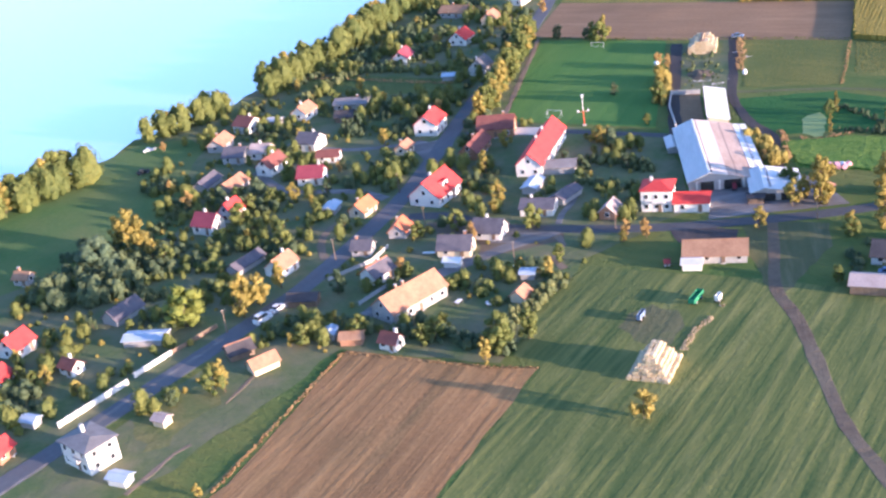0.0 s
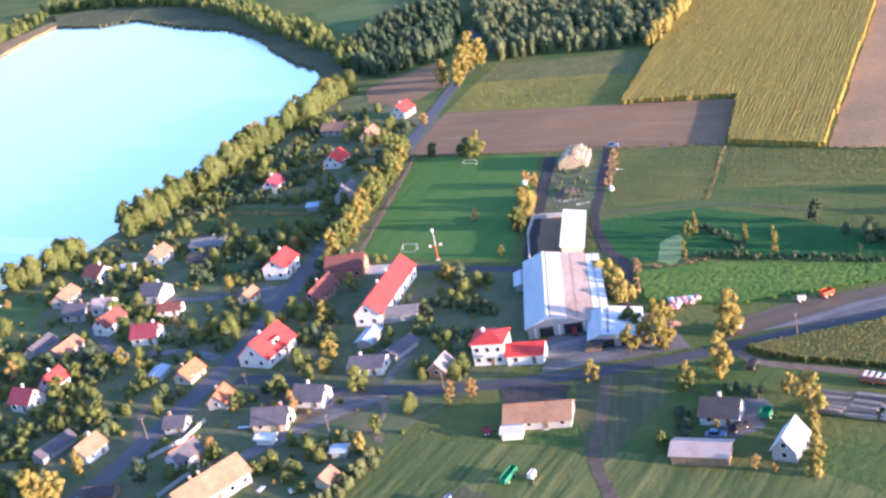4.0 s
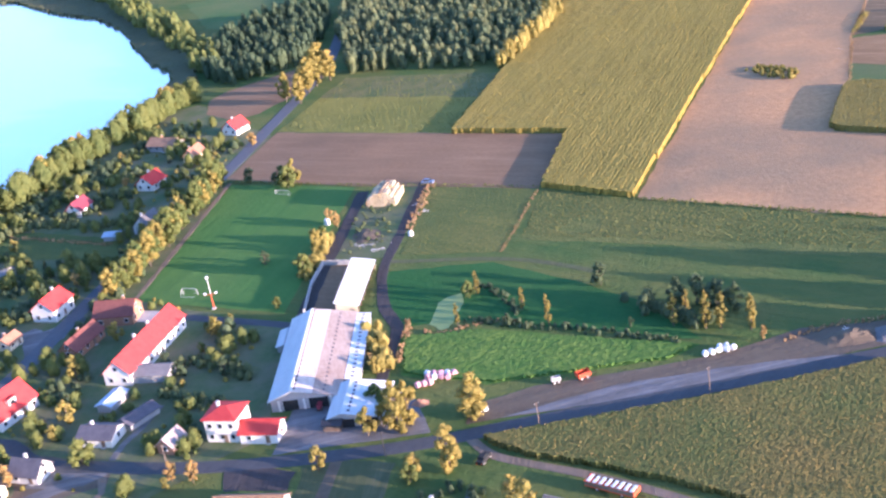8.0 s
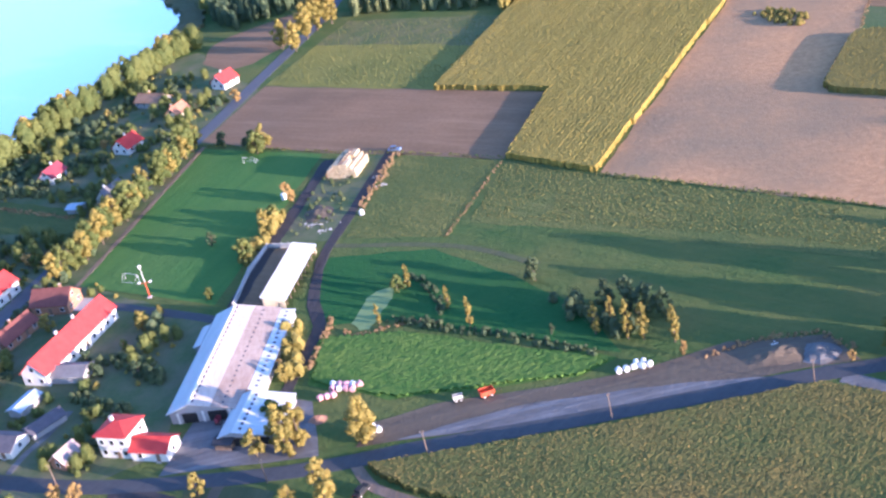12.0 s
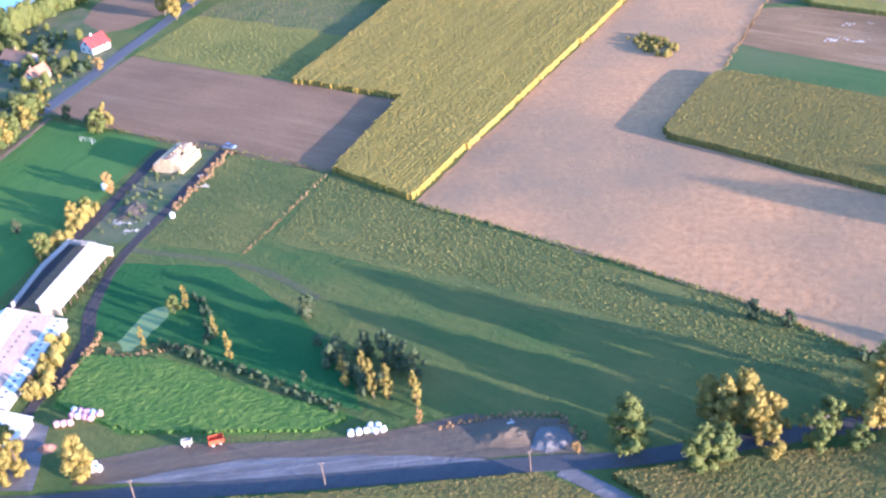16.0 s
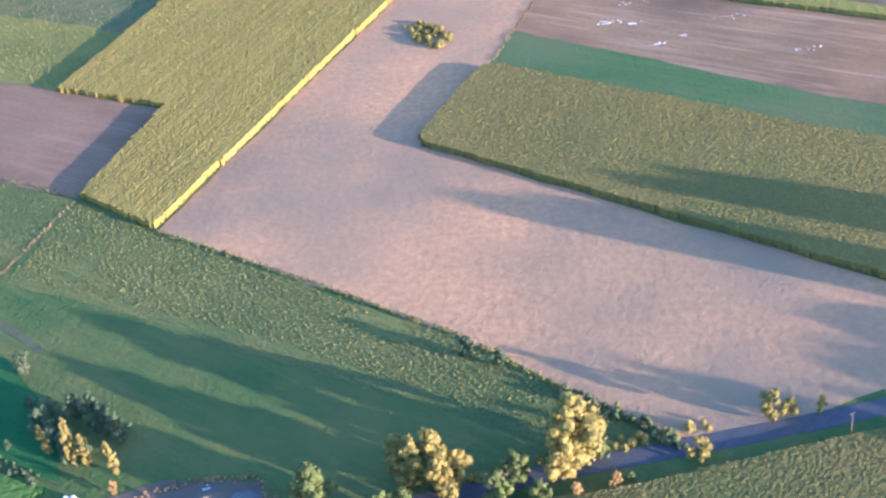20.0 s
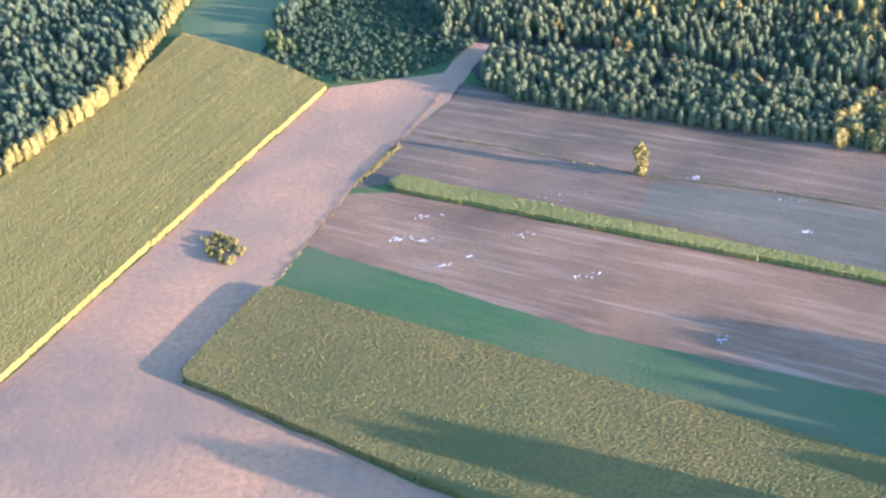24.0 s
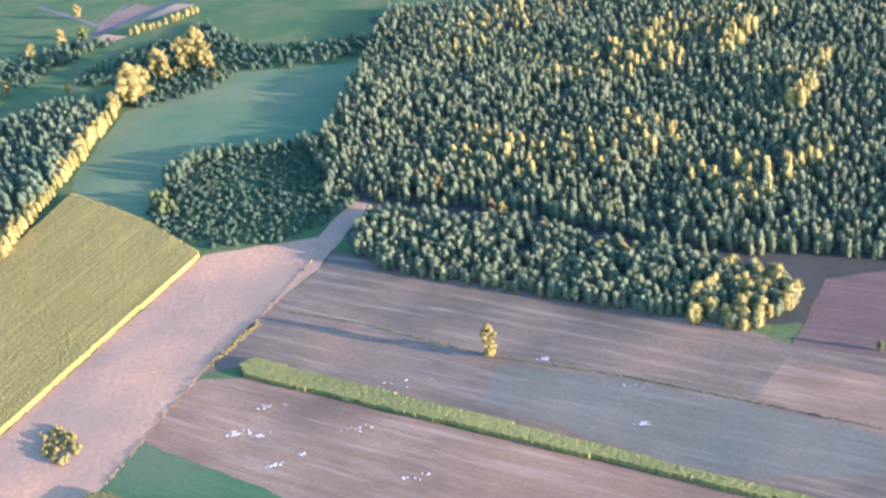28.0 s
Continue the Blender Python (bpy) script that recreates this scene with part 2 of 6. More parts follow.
M["roof_white"] = plain_mat("white_roof_sheet", (0.74, 0.73, 0.71), (0.85, 0.84, 0.82), 0.2, 0.6, 0, 0.1)
M["roof_rust"] = plain_mat("rusty_roof_sheet", (0.25, 0.135, 0.08), (0.43, 0.265, 0.16), 0.3, 0.8, 0, 0.2)
M["roof_pale"] = plain_mat("patched_pale_roof", (0.38, 0.30, 0.27), (0.56, 0.46, 0.42), 0.3, 0.8, 0, 0.2)
M["roof_slate"] = plain_mat("dark_slate_roof", (0.085, 0.08, 0.10), (0.17, 0.155, 0.17), 0.5, 0.75, 0, 0.3)
M["roof_tile"] = plain_mat("bright_orange_tiles", (0.52, 0.14, 0.06), (0.64, 0.24, 0.11), 0.5, 0.75, 0, 0.3)
M["mud"] = field_mat("dark_farm_mud", (0.05, 0.045, 0.045), (0.11, 0.095, 0.09), (0.075, 0.065, 0.06), 80, 2, 0.5, 0.08, 0.5)
M["worn_grass"] = field_mat("worn_grass", (0.08, 0.115, 0.045), (0.16, 0.155, 0.072), (0.125, 0.12, 0.065), 62, 2, 0.5, 0.08, 0.6, bands=0.5, pale=(0.2, 0.175, 0.095))
M["lakeside"] = field_mat("lakeside_grass", (0.07, 0.145, 0.042), (0.12, 0.185, 0.055), (0.2, 0.205, 0.076), 60, 4, 0.3, 0.03, 0.6)
M["dry_lawn"] = field_mat("dry_lawn", (0.12, 0.13, 0.045), (0.30, 0.25, 0.11), (0.10, 0.145, 0.05), 30, 3, 0.3, 0.10, 0.85)
M["wall_white"] = plain_mat("white_render", (0.70, 0.68, 0.63), (0.82, 0.80, 0.75), 0.4, 0.85, 0, 0.1)
M["wall_cream"] = plain_mat("cream_render", (0.62, 0.52, 0.36), (0.74, 0.64, 0.46), 0.4, 0.85, 0, 0.1)
M["wall_grey"] = plain_mat("grey_render", (0.34, 0.33, 0.32), (0.46, 0.44, 0.42), 0.4, 0.9, 0, 0.1)
M["wall_brick"] = plain_mat("old_brick", (0.34, 0.17, 0.10), (0.46, 0.26, 0.16), 1.5, 0.9, 0, 0.3)
M["wood"] = plain_mat("weathered_boards", (0.16, 0.115, 0.08), (0.28, 0.20, 0.14), 1.2, 0.9, 0, 0.3, (1, 1, 5))
M["concrete"] = plain_mat("pale_concrete", (0.42, 0.41, 0.39), (0.56, 0.55, 0.52), 0.6, 0.9, 0, 0.2)
M["straw"] = plain_mat("straw_bales", (0.42, 0.32, 0.18), (0.70, 0.58, 0.38), 1.2, 0.95, 0, 0.5, rand=0.5)
M["glass"] = plain_mat("dark_window_glass", (0.02, 0.025, 0.03), (0.04, 0.045, 0.055), 0.5, 0.08, 0, 0, spec=0.6)
M["white_paint"] = plain_mat("white_paint", (0.74, 0.74, 0.74), (0.82, 0.82, 0.80), 0.8, 0.5, 0, 0.02)
M["plastic_wrap"] = plain_mat("white_bale_wrap", (0.74, 0.75, 0.76), (0.84, 0.84, 0.84), 1.5, 0.4, 0, 0.3)
M["red_paint"] = plain_mat("orange_red_paint", (0.60, 0.08, 0.03), (0.72, 0.14, 0.05), 1, 0.6, 0, 0.1)
M["pink_tarp"] = plain_mat("pink_tarpaulin", (0.60, 0.28, 0.32), (0.72, 0.45, 0.48), 1, 0.7, 0, 0.3)
M["green_paint"] = plain_mat("green_paint", (0.03, 0.22, 0.10), (0.06, 0.30, 0.15), 1, 0.5, 0, 0.1)
M["blue_paint"] = plain_mat("blue_grey_paint", (0.12, 0.18, 0.30), (0.2, 0.28, 0.42), 1, 0.5, 0, 0.1)
M["black"] = plain_mat("black_rubber", (0.02, 0.02, 0.02), (0.04, 0.04, 0.04), 2, 0.7, 0, 0.1)
M["bark"] = plain_mat("tree_bark", (0.10, 0.075, 0.055), (0.20, 0.16, 0.12), 2, 0.95, 0, 0.5, (1, 1, 4))
M["leaf_y"] = leaf_mat("yellowing_leaves", (0.185, 0.17, 0.04), (0.43, 0.335, 0.08))
M["leaf_l"] = leaf_mat("lime_green_leaves", (0.125, 0.165, 0.032), (0.26, 0.275, 0.055))
M["leaf_g"] = leaf_mat("green_leaves", (0.068, 0.105, 0.03), (0.20, 0.21, 0.052))
M["leaf_d"] = leaf_mat("dark_green_leaves", (0.05, 0.085, 0.046), (0.12, 0.15, 0.066))
M["leaf_o"] = leaf_mat("autumn_orange_leaves", (0.28, 0.185, 0.065), (0.48, 0.33, 0.11))
M["leaf_w"] = leaf_mat("grey_green_willow_leaves", (0.065, 0.105, 0.06), (0.115, 0.16, 0.09))
M["leaf_p"] = leaf_mat("pine_needles", (0.076, 0.126, 0.072), (0.235, 0.235, 0.09), 0.25)
M["leaf_b"] = leaf_mat("hedge_leaves", (0.068, 0.108, 0.048), (0.18, 0.19, 0.07))

water, nt, bs = tree_of("lake_water")
v = place(nt)
# pale, part-metallic base: the bright sky's reflection is put into the water colour
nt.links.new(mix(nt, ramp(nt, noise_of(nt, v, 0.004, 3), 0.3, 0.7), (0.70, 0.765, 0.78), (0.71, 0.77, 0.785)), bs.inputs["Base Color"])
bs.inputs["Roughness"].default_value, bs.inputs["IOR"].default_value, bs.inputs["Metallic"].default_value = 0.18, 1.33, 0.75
bs.inputs["Specular IOR Level"].default_value = 0.9
M["water"] = water
M["pond"] = plain_mat("pond_water", (0.22, 0.30, 0.115), (0.27, 0.35, 0.145), 0.1, 0.6, 0, 0.02, spec=0.05)
M["stone"] = plain_mat("pale_stones", (0.55, 0.50, 0.45), (0.72, 0.67, 0.60), 1.0, 0.9, 0, 0.2)
M["dry_grass"] = leaf_mat("dry_grass_tufts", (0.30, 0.19, 0.09), (0.46, 0.31, 0.15))
M["grass_tuft"] = leaf_mat("grass_tufts", (0.13, 0.155, 0.042), (0.34, 0.30, 0.09))
M["tassel"] = leaf_mat("golden_maize_tassels", (0.26, 0.20, 0.045), (0.42, 0.305, 0.07), 0.3)
M["tassel_dull"] = leaf_mat("brown_maize_tassels", (0.18, 0.145, 0.05), (0.34, 0.25, 0.085), 0.3)
M["reeds"] = field_mat("green_reeds", (0.075, 0.085, 0.045), (0.14, 0.14, 0.07), (0.10, 0.12, 0.06), 30, 3, 0.2, 0.02, 0.6, relief=0.6)
M["dry_reeds"] = field_mat("dry_golden_reeds", (0.24, 0.17, 0.085), (0.42, 0.30, 0.15), (0.22, 0.18, 0.09), 60, 3, 0.2, 0.02, 0.5, relief=0.5)


# ---- mesh helpers ----
def mesh_of(name, verts, faces, mat, smooth=False):
    me = bpy.data.meshes.new(name)
    me.from_pydata([tuple(v) for v in verts], [], [tuple(f) for f in faces])
    me.materials.append(M[mat])
    if smooth:
        for p in me.polygons:
            p.use_smooth = True
    me.update()
    return me


def obj(name, me, parent=None, m=None, label=""):
    ob = new(name, me)
    if parent is not None:
        ob.parent = parent
    if m is not None:
        ob.matrix_local = m
    if label:
        ob["label"] = label
    return ob


def bevel_box(lx, ly, lz, bev=0.03):
    """Vertices and faces of a box standing on z = 0, its upper edges chamfered."""
    x, y, b = lx / 2, ly / 2, bev
    v = [(-x, -y, 0), (x, -y, 0), (x, y, 0), (-x, y, 0), (-x, -y, lz - b), (x, -y, lz - b), (x, y, lz - b), (-x, y, lz - b),
         (-x + b, -y + b, lz), (x - b, -y + b, lz), (x - b, y - b, lz), (-x + b, y - b, lz)]
    f = [(3, 2, 1, 0), (8, 9, 10, 11)]
    for i in range(4):
        j = (i + 1) % 4
        f += [(i, j, 4 + j, 4 + i), (4 + i, 4 + j, 8 + j, 8 + i)]
    return v, f


BOXES = {}


def box_part(name, lx, ly, lz, mat, parent, m, label="", bev=0.03):
    key = (round(lx, 2), round(ly, 2), round(lz, 2), mat)
    if key not in BOXES:
        BOXES[key] = mesh_of(name, *bevel_box(lx, ly, lz, bev), mat)
    return obj(name, BOXES[key], parent, m, label)


def rot_cyl(name, r, h, mat, parent=None, m=None, n=10, top=None, label=""):
    r2 = r if top is None else top
    v = [(r * math.cos(2 * math.pi * i / n), r * math.sin(2 * math.pi * i / n), 0) for i in range(n)]
    v += [(r2 * math.cos(2 * math.pi * i / n), r2 * math.sin(2 * math.pi * i / n), h) for i in range(n)]
    f = [(i, (i + 1) % n, n + (i + 1) % n, n + i) for i in range(n)] + [tuple(range(n))[::-1], tuple(range(n, 2 * n))]
    return obj(name, mesh_of(name, v, f, mat), parent, m, label)


def slab(name, corners, z, mat, label, category, ragged=0.0, step=6.0):
    """A field or yard: a thin sheet on the ground with slightly uneven edges."""
    pts = []
    n = len(corners)
    for i in range(n):
        a, b = Vector(corners[i]), Vector(corners[(i + 1) % n])
        k = max(1, int((b - a).length / step))
        side = Vector((-(b - a).y, (b - a).x)).normalized()
        for j in range(k):
            p = a.lerp(b, j / k)
            if ragged and j:
                p = p + side * ragged * noise.noise((p.x * 0.11, p.y * 0.11, 3.7)) * 2
            pts.append((p.x, p.y, z))
    me = bpy.data.meshes.new(name)
    bm = bmesh.new()
    face = bm.faces.new([bm.verts.new(p) for p in pts])
    if face.normal.z < 0 or face.calc_area() == 0:
        face.normal_update()
        if face.normal.z < 0:
            face.normal_flip()
    bmesh.ops.triangulate(bm, faces=bm.faces[:])
    bm.to_mesh(me)
    bm.free()
    me.materials.append(M[mat])
    return tagged(new(name, me), label, category, kind="structure")


ROADS = []


def ribbon(name, line, width, z, mat, label, category, wobble=0.15):
    """A road or track: a smooth strip along a line of points."""
    pts = [Vector(p) for p in line]
    dense = []
    for i in range(len(pts) - 1):
        p0, p1, p2, p3 = pts[max(i - 1, 0)], pts[i], pts[i + 1], pts[min(i + 2, len(pts) - 1)]
        k = max(2, int((p2 - p1).length / 4))
        for j in range(k):
            t = j / k
            dense.append(0.5 * ((2 * p1) + (p2 - p0) * t + (2 * p0 - 5 * p1 + 4 * p2 - p3) * t * t + (3 * p1 - p0 - 3 * p2 + p3) * t ** 3))
    dense.append(pts[-1])
    ROADS.extend(dense[::2])
    v, f = [], []
    for i, p in enumerate(dense):
        d = (dense[min(i + 1, len(dense) - 1)] - dense[max(i - 1, 0)]).normalized()
        s = Vector((-d.y, d.x))
        w = width / 2 + wobble * noise.noise((p.x * 0.2, p.y * 0.2, 0.5))
        for k, zz in ((-1.06, z - 0.06), (-1, z), (1, z), (1.06, z - 0.06)):
            v.append((p.x - s.x * w * k, p.y - s.y * w * k, zz))
        if i:
            o = 4 * (i - 1)
            f += [(o + k, o + k + 1, o + k + 5, o + k + 4) for k in range(3)]
    return tagged(new(name, mesh_of(name, v, f, mat)), label, category, kind="structure"), dense


def inside(x, y, poly):
    hit = False
    n = len(poly)
    for i in range(n):
        (ax, ay), (bx, by) = poly[i], poly[(i + 1) % n]
        if (ay > y) != (by > y) and x < (bx - ax) * (y - ay) / (by - ay) + ax:
            hit = not hit
    return hit


# ---- ground, lake, fields ----
me = mesh_of("ground", [(-3500, -1500, 0), (3500, -1500, 0), (3500, 4500, 0), (-3500, 4500, 0)], [(0, 1, 2, 3)], "meadow")
tagged(new("ground", me), "green meadow ground that runs out to the horizon", "ground", kind="structure")
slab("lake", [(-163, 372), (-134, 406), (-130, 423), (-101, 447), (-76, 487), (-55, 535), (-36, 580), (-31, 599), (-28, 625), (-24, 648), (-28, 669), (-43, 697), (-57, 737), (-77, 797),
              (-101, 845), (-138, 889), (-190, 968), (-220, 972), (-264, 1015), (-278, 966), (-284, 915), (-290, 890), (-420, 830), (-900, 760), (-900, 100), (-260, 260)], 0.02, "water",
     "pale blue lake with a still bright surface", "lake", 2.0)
VILLAGE = [(-190, 330), (-134, 404), (-101, 445), (-76, 485), (-28, 590), (-5, 600), (34, 535), (4, 392), (52, 356), (50, 300), (18, 278), (-5, 232), (-41, 247),
           (-72, 205), (-120, 160), (-190, 150)]
slab("village_ground", VILLAGE, 0.03, "garden", "dark garden ground with grass and worn soil between village plots", "ground", 1.5)
slab("lakeside_meadow", [(-143, 394), (-136, 404), (-127, 416), (-108, 416), (-100, 401), (-101.5, 381), (-97, 360), (-98, 345), (-96, 330), (-106, 322), (-140, 300), (-190, 310), (-190, 345), (-160, 370)], 0.04, "lakeside", "green lakeside meadow", "meadow", 1.0)
slab("football_pitch", [(4, 390), (23, 482), (69, 458), (50, 365)], 0.05, "lawn", "mown green grass of a village football pitch", "pitch", 0.3)
slab("ploughed_field", [(20, 489), (36, 538), (147, 478), (130, 429), (69, 459)], 0.05, "plough", "ploughed reddish-brown field beside the road", "field", 0.6)
slab("mustard_field", [(36, 539), (106, 500), (133, 573), (63, 606)], 0.05, "mustard", "olive and yellow mustard field", "field", 0.6)
slab("dry_crop_strip", [(52, 579), (84, 563), (121, 541), (133, 573), (63, 606)], 0.06, "dry_lawn", "dry brownish strip of the mustard field", "field", 1.2)
slab("stubble_field", [(158, 407), (261, 635), (309, 637), (322, 668), (330, 662), (311, 608), (294, 582), (279, 553), (273, 539), (260.5, 506), (252, 484), (230, 437), (338, 354), (460, 262),
                       (328, 318), (293, 307), (282, 311), (239, 350)], 0.05, "stubble", "pale pinkish stubble field lit by low sun", "field", 0.6)
slab("green_strip_field", [(260.5, 506), (252, 484), (504, 311), (520, 328), (428, 392), (346, 440)], 0.06, "green_strip", "narrow strip of green catch crop", "field", 0.8)
slab("brown_field", [(260.5, 506.2), (273, 539), (290, 536), (436, 445), (560, 366), (560, 305), (520, 328.2), (428, 392.2), (346, 440.2)], 0.05, "brown", "brown tilled field with pale streaks", "field", 0.5)
slab("upper_brown_field", [(275, 542), (279, 553), (294, 582), (311, 608), (316, 624), (340, 606), (432, 550), (470, 512.5), (600, 440), (600, 360), (450, 440), (291, 544)], 0.05, "brown_upper", "grey-brown tilled field below the wood", "field", 0.5)
slab("golden_field", [(-39.6, 246), (-7, 230.5), (3, 228), (-19, 186), (-34, 150), (-90, 160), (-60, 198)], 0.05, "orange_stubble", "golden-brown striped stubble field", "field", 0.5)
slab("striped_field", [(4, 229), (-2, 234), (4, 254), (19, 274), (39, 264), (57, 256), (100, 232), (140, 180), (60, 120), (-30, 150), (-18, 186)], 0.04, "striped",
     "green field striped by mown rows", "field", 0.5)
slab("worn_patch", [(25, 247), (31, 250), (36, 246), (36, 238), (32, 231), (27, 232), (24, 238)], 0.06, "worn_grass", "worn tan patch of the mown field", "ground", 2.5, 3.0)
slab("lush_field", [(82, 340), (103, 337), (154, 311), (145, 306), (102, 308), (82, 319)], 0.06, "lush", "bright lush green crop", "field", 0.8)
slab("pond_meadow", [(80, 382), (110, 377), (130, 357), (149, 333), (155, 313), (124, 330), (105, 342), (82, 345), (77, 368)], 0.05, "deep", "deep green meadow round a pond", "meadow", 0.6)
slab("olive_field", [(83, 392), (96, 447), (130, 428), (114, 383)], 0.05, "rough_grass", "olive-green grass field", "field", 0.5)
slab("long_grass_strip", [(131, 428), (157, 407), (239, 349), (282, 310), (268, 306), (200, 345), (120, 390)], 0.045, "rough_grass", "strip of long tufted grass beside the stubble", "field", 1.2)
slab("far_green_field", [(258, 637), (230, 675), (185, 720), (179, 740), (187, 827), (238, 871), (345, 850), (305, 746), (236, 746), (230, 684)], 0.05, "far_grass",
     "smooth green field in a hollow between woods", "field", 1.0)
slab("forest_floor", [(321, 671), (300, 742), (345, 860), (320, 940), (700, 940), (720, 480), (600, 470), (480, 520), (330, 600), (319, 640)], 0.03, "forest_soil",
     "dark floor of the pine forest", "forest floor", 2.0)

# ---- roads and tracks ----
ribbon("main_road", [(-150, 150), (-108, 207), (-65, 265), (-50, 288), (-28, 337), (-14, 386), (-4, 421), (20, 500), (33, 550), (47, 604), (55, 650), (60, 720)], 5.6, 0.12, "road",
       "blue-grey asphalt village main road", "road")
ribbon("east_road", [(-27, 319), (-15, 316), (-5, 305), (11, 299), (40, 291), (80, 287), (113, 289), (150, 291), (192, 294), (214, 295), (259, 303), (288, 307), (327, 313), (400, 327), (520, 350)],
       4.6, 0.11, "asphalt", "grey asphalt lane leading out of the village", "road")
ribbon("lane", [(-36, 262), (-25, 275), (-12, 284), (0, 291), (13, 297)], 4.2, 0.10, "gravel", "grey village lane", "lane")
ribbon("side_track", [(198, 292), (207, 285), (217, 275), (232, 255), (250, 215)], 3.6, 0.10, "gravel", "grey gravel side road between maize fields", "track")
ribbon("farm_lane", [(96, 287.5), (98.2, 282.5), (101.5, 277.4), (109.1, 272.1), (119.8, 265.1), (133.2, 254.6), (145.8, 243.2), (178, 216), (215, 186)], 2.4, 0.09, "sand", "sandy farm lane beside maize", "track")
ribbon("dirt_track", [(67, 286), (63, 268), (59, 250), (60, 236), (59, 215), (58, 194), (60, 176), (64, 140)], 2.8, 0.08, "earth", "brown dirt track across the field", "track", 0.5)
ribbon("pitch_lane", [(-14, 384), (12, 377), (31, 368), (52, 357), (56, 352)], 3.2, 0.09, "asphalt", "narrow grey lane beside the football pitch", "lane")
ribbon("barn_track", [(55, 356), (60, 390), (66, 420), (72, 452)], 4.0, 0.09, "mud", "dark muddy farm track", "track", 0.5)
ribbon("yard_track", [(76.5, 312), (77, 317.4), (78.4, 326.6), (80.4, 337), (81.6, 346), (78.6, 357), (77.8, 371), (78.5, 386), (84, 410), (88, 428), (93, 452)], 3.2, 0.085, "mud", "dark muddy track round the barns", "track", 0.5)
ribbon("meadow_path", [(79.8, 389.4), (86, 387), (98.3, 383.5), (110.3, 379.2), (120.7, 373.9), (129.9, 366.6), (138, 359)], 2.2, 0.08, "worn_grass", "thin worn path through the meadow", "path")
slab("farm_yard", [(52, 292), (56, 312), (70, 318), (84, 312), (88, 291)], 0.08, "gravel", "grey farmyard gravel", "yard", 0.4)
slab("gravel_verge", [(96, 292), (98, 300), (113, 304), (140, 304), (156, 305), (178, 311), (199, 308), (203, 297), (192, 297), (150, 294), (113, 292)], 0.065, "earth", "bare earth and gravel verge beside the lane", "verge", 0.8)
slab("gate_ground", [(59, 286), (80, 281), (77, 268), (69, 259), (63, 250), (59, 247), (57, 254), (57, 268)], 0.062, "bare_field", "bare brown ground at a field gate", "ground", 1.2, 3.0)
slab("gravel_band", [(104, 292.5), (131, 298.5), (155, 298.8), (180, 296.5), (192, 293.5), (150, 293), (128, 292)], 0.09, "gravel", "pale grey gravel shoulder", "verge", 0.5)
slab("pond", [(92.5, 340), (90, 344), (91.4, 349), (93, 356), (95.5, 358.6), (99.7, 359.7), (100, 355), (99.2, 352), (97.5, 348), (96.5, 343), (95, 340)], 0.07, "pond", "small pond of pale green water", "pond", 0.4, 1.5)
slab("manure_pit", [(56.5, 363), (57.5, 381), (60.3, 394), (69, 391.5), (64.5, 360)], 0.07, "plough", "muddy brown pit floor beside the long barn", "pit", 0.2)
slab("far_tilled_field", [(130, 992), (150, 1012), (168, 1040), (146, 1062), (128, 1030)], 0.05, "plough", "far brown tilled field", "field", 1.0)
slab("far_stubble_field", [(133, 980), (139.5, 994), (157, 979), (150, 974)], 0.05, "stubble", "far pale stubble field", "field", 1.0)
slab("far_stubble_field", [(158, 1016), (179, 1045), (195, 1036), (167, 1014)], 0.05, "stubble", "far pale stubble field", "field", 1.0)
slab("far_green_strip", [(-21, 762), (12, 745), (32, 792), (-5, 860), (-45, 850)], 0.05, "lakeside", "far green field behind the wood", "field", 1.0)
slab("lakeside_tilled_field", [(0.6, 606), (7, 616), (38, 636), (40, 590), (26, 570), (14, 566), (1, 582)], 0.06, "plough", "small brown field between road and lake", "field", 0.8)
slab("right_brown_field", [(470, 511), (492, 549), (540, 548), (620, 470), (600, 441)], 0.06, "red_soil", "reddish-brown field beside the wood, its colour darkened for shade", "field", 0.6)
# painted shade: a darker sheet over the right part of the upper field
slab("shade_soil", [(377.6, 523.3), (416.4, 504.9), (449.6, 483.3), (482.6, 459.3), (477.1, 443.5), (431.6, 453.0), (402.8, 475.7), (369.0, 503.2)], 0.06, "shade_soil", "greyer part of the tilled field with soft shade put into its colour", "field", 1.5)
slab("fallow_patch", [(451.8, 485.4), (466.9, 505.0), (492.4, 488.0), (483.2, 461.1)], 0.065, "brown", "pale fallow patch of tilled soil", "field", 0.4)
slab("wood_clearing", [(388, 636), (412, 622), (443, 578), (490, 555), (484, 548), (436, 583), (390, 622)], 0.06, "forest_soil", "brown strip of clearing between the woods", "clearing", 0.8)
ribbon("far_road", [(112, 966), (127, 989), (142, 1009), (158, 1030), (176, 1051), (205, 1085)], 5.5, 0.12, "asphalt", "far grey road across the valley", "road")
ribbon("far_lane", [(64, 1096), (97, 1056), (118, 1031), (128, 1018), (133, 1038), (138, 1062)], 3.2, 0.10, "sand", "far pale lane", "lane")
ribbon("garden_path", [(-49, 297), (-51, 307), (-50, 316), (-47, 321)], 2.2, 0.09, "sand", "sandy garden path", "path")
ribbon("back_lane", [(-34, 335), (-42, 343), (-56, 348), (-66, 352), (-78, 372)], 3.0, 0.09, "gravel", "grey back lane between houses", "lane")
ribbon("house_lane", [(-22, 378), (-32, 380), (-48, 382), (-70, 395)], 2.6, 0.085, "gravel", "grey lane between gardens", "lane")
slab("gravel_yard", [(-6, 295), (9, 292), (15, 296), (4, 303)], 0.07, "gravel", "grey gravel yard", "yard", 0.5)
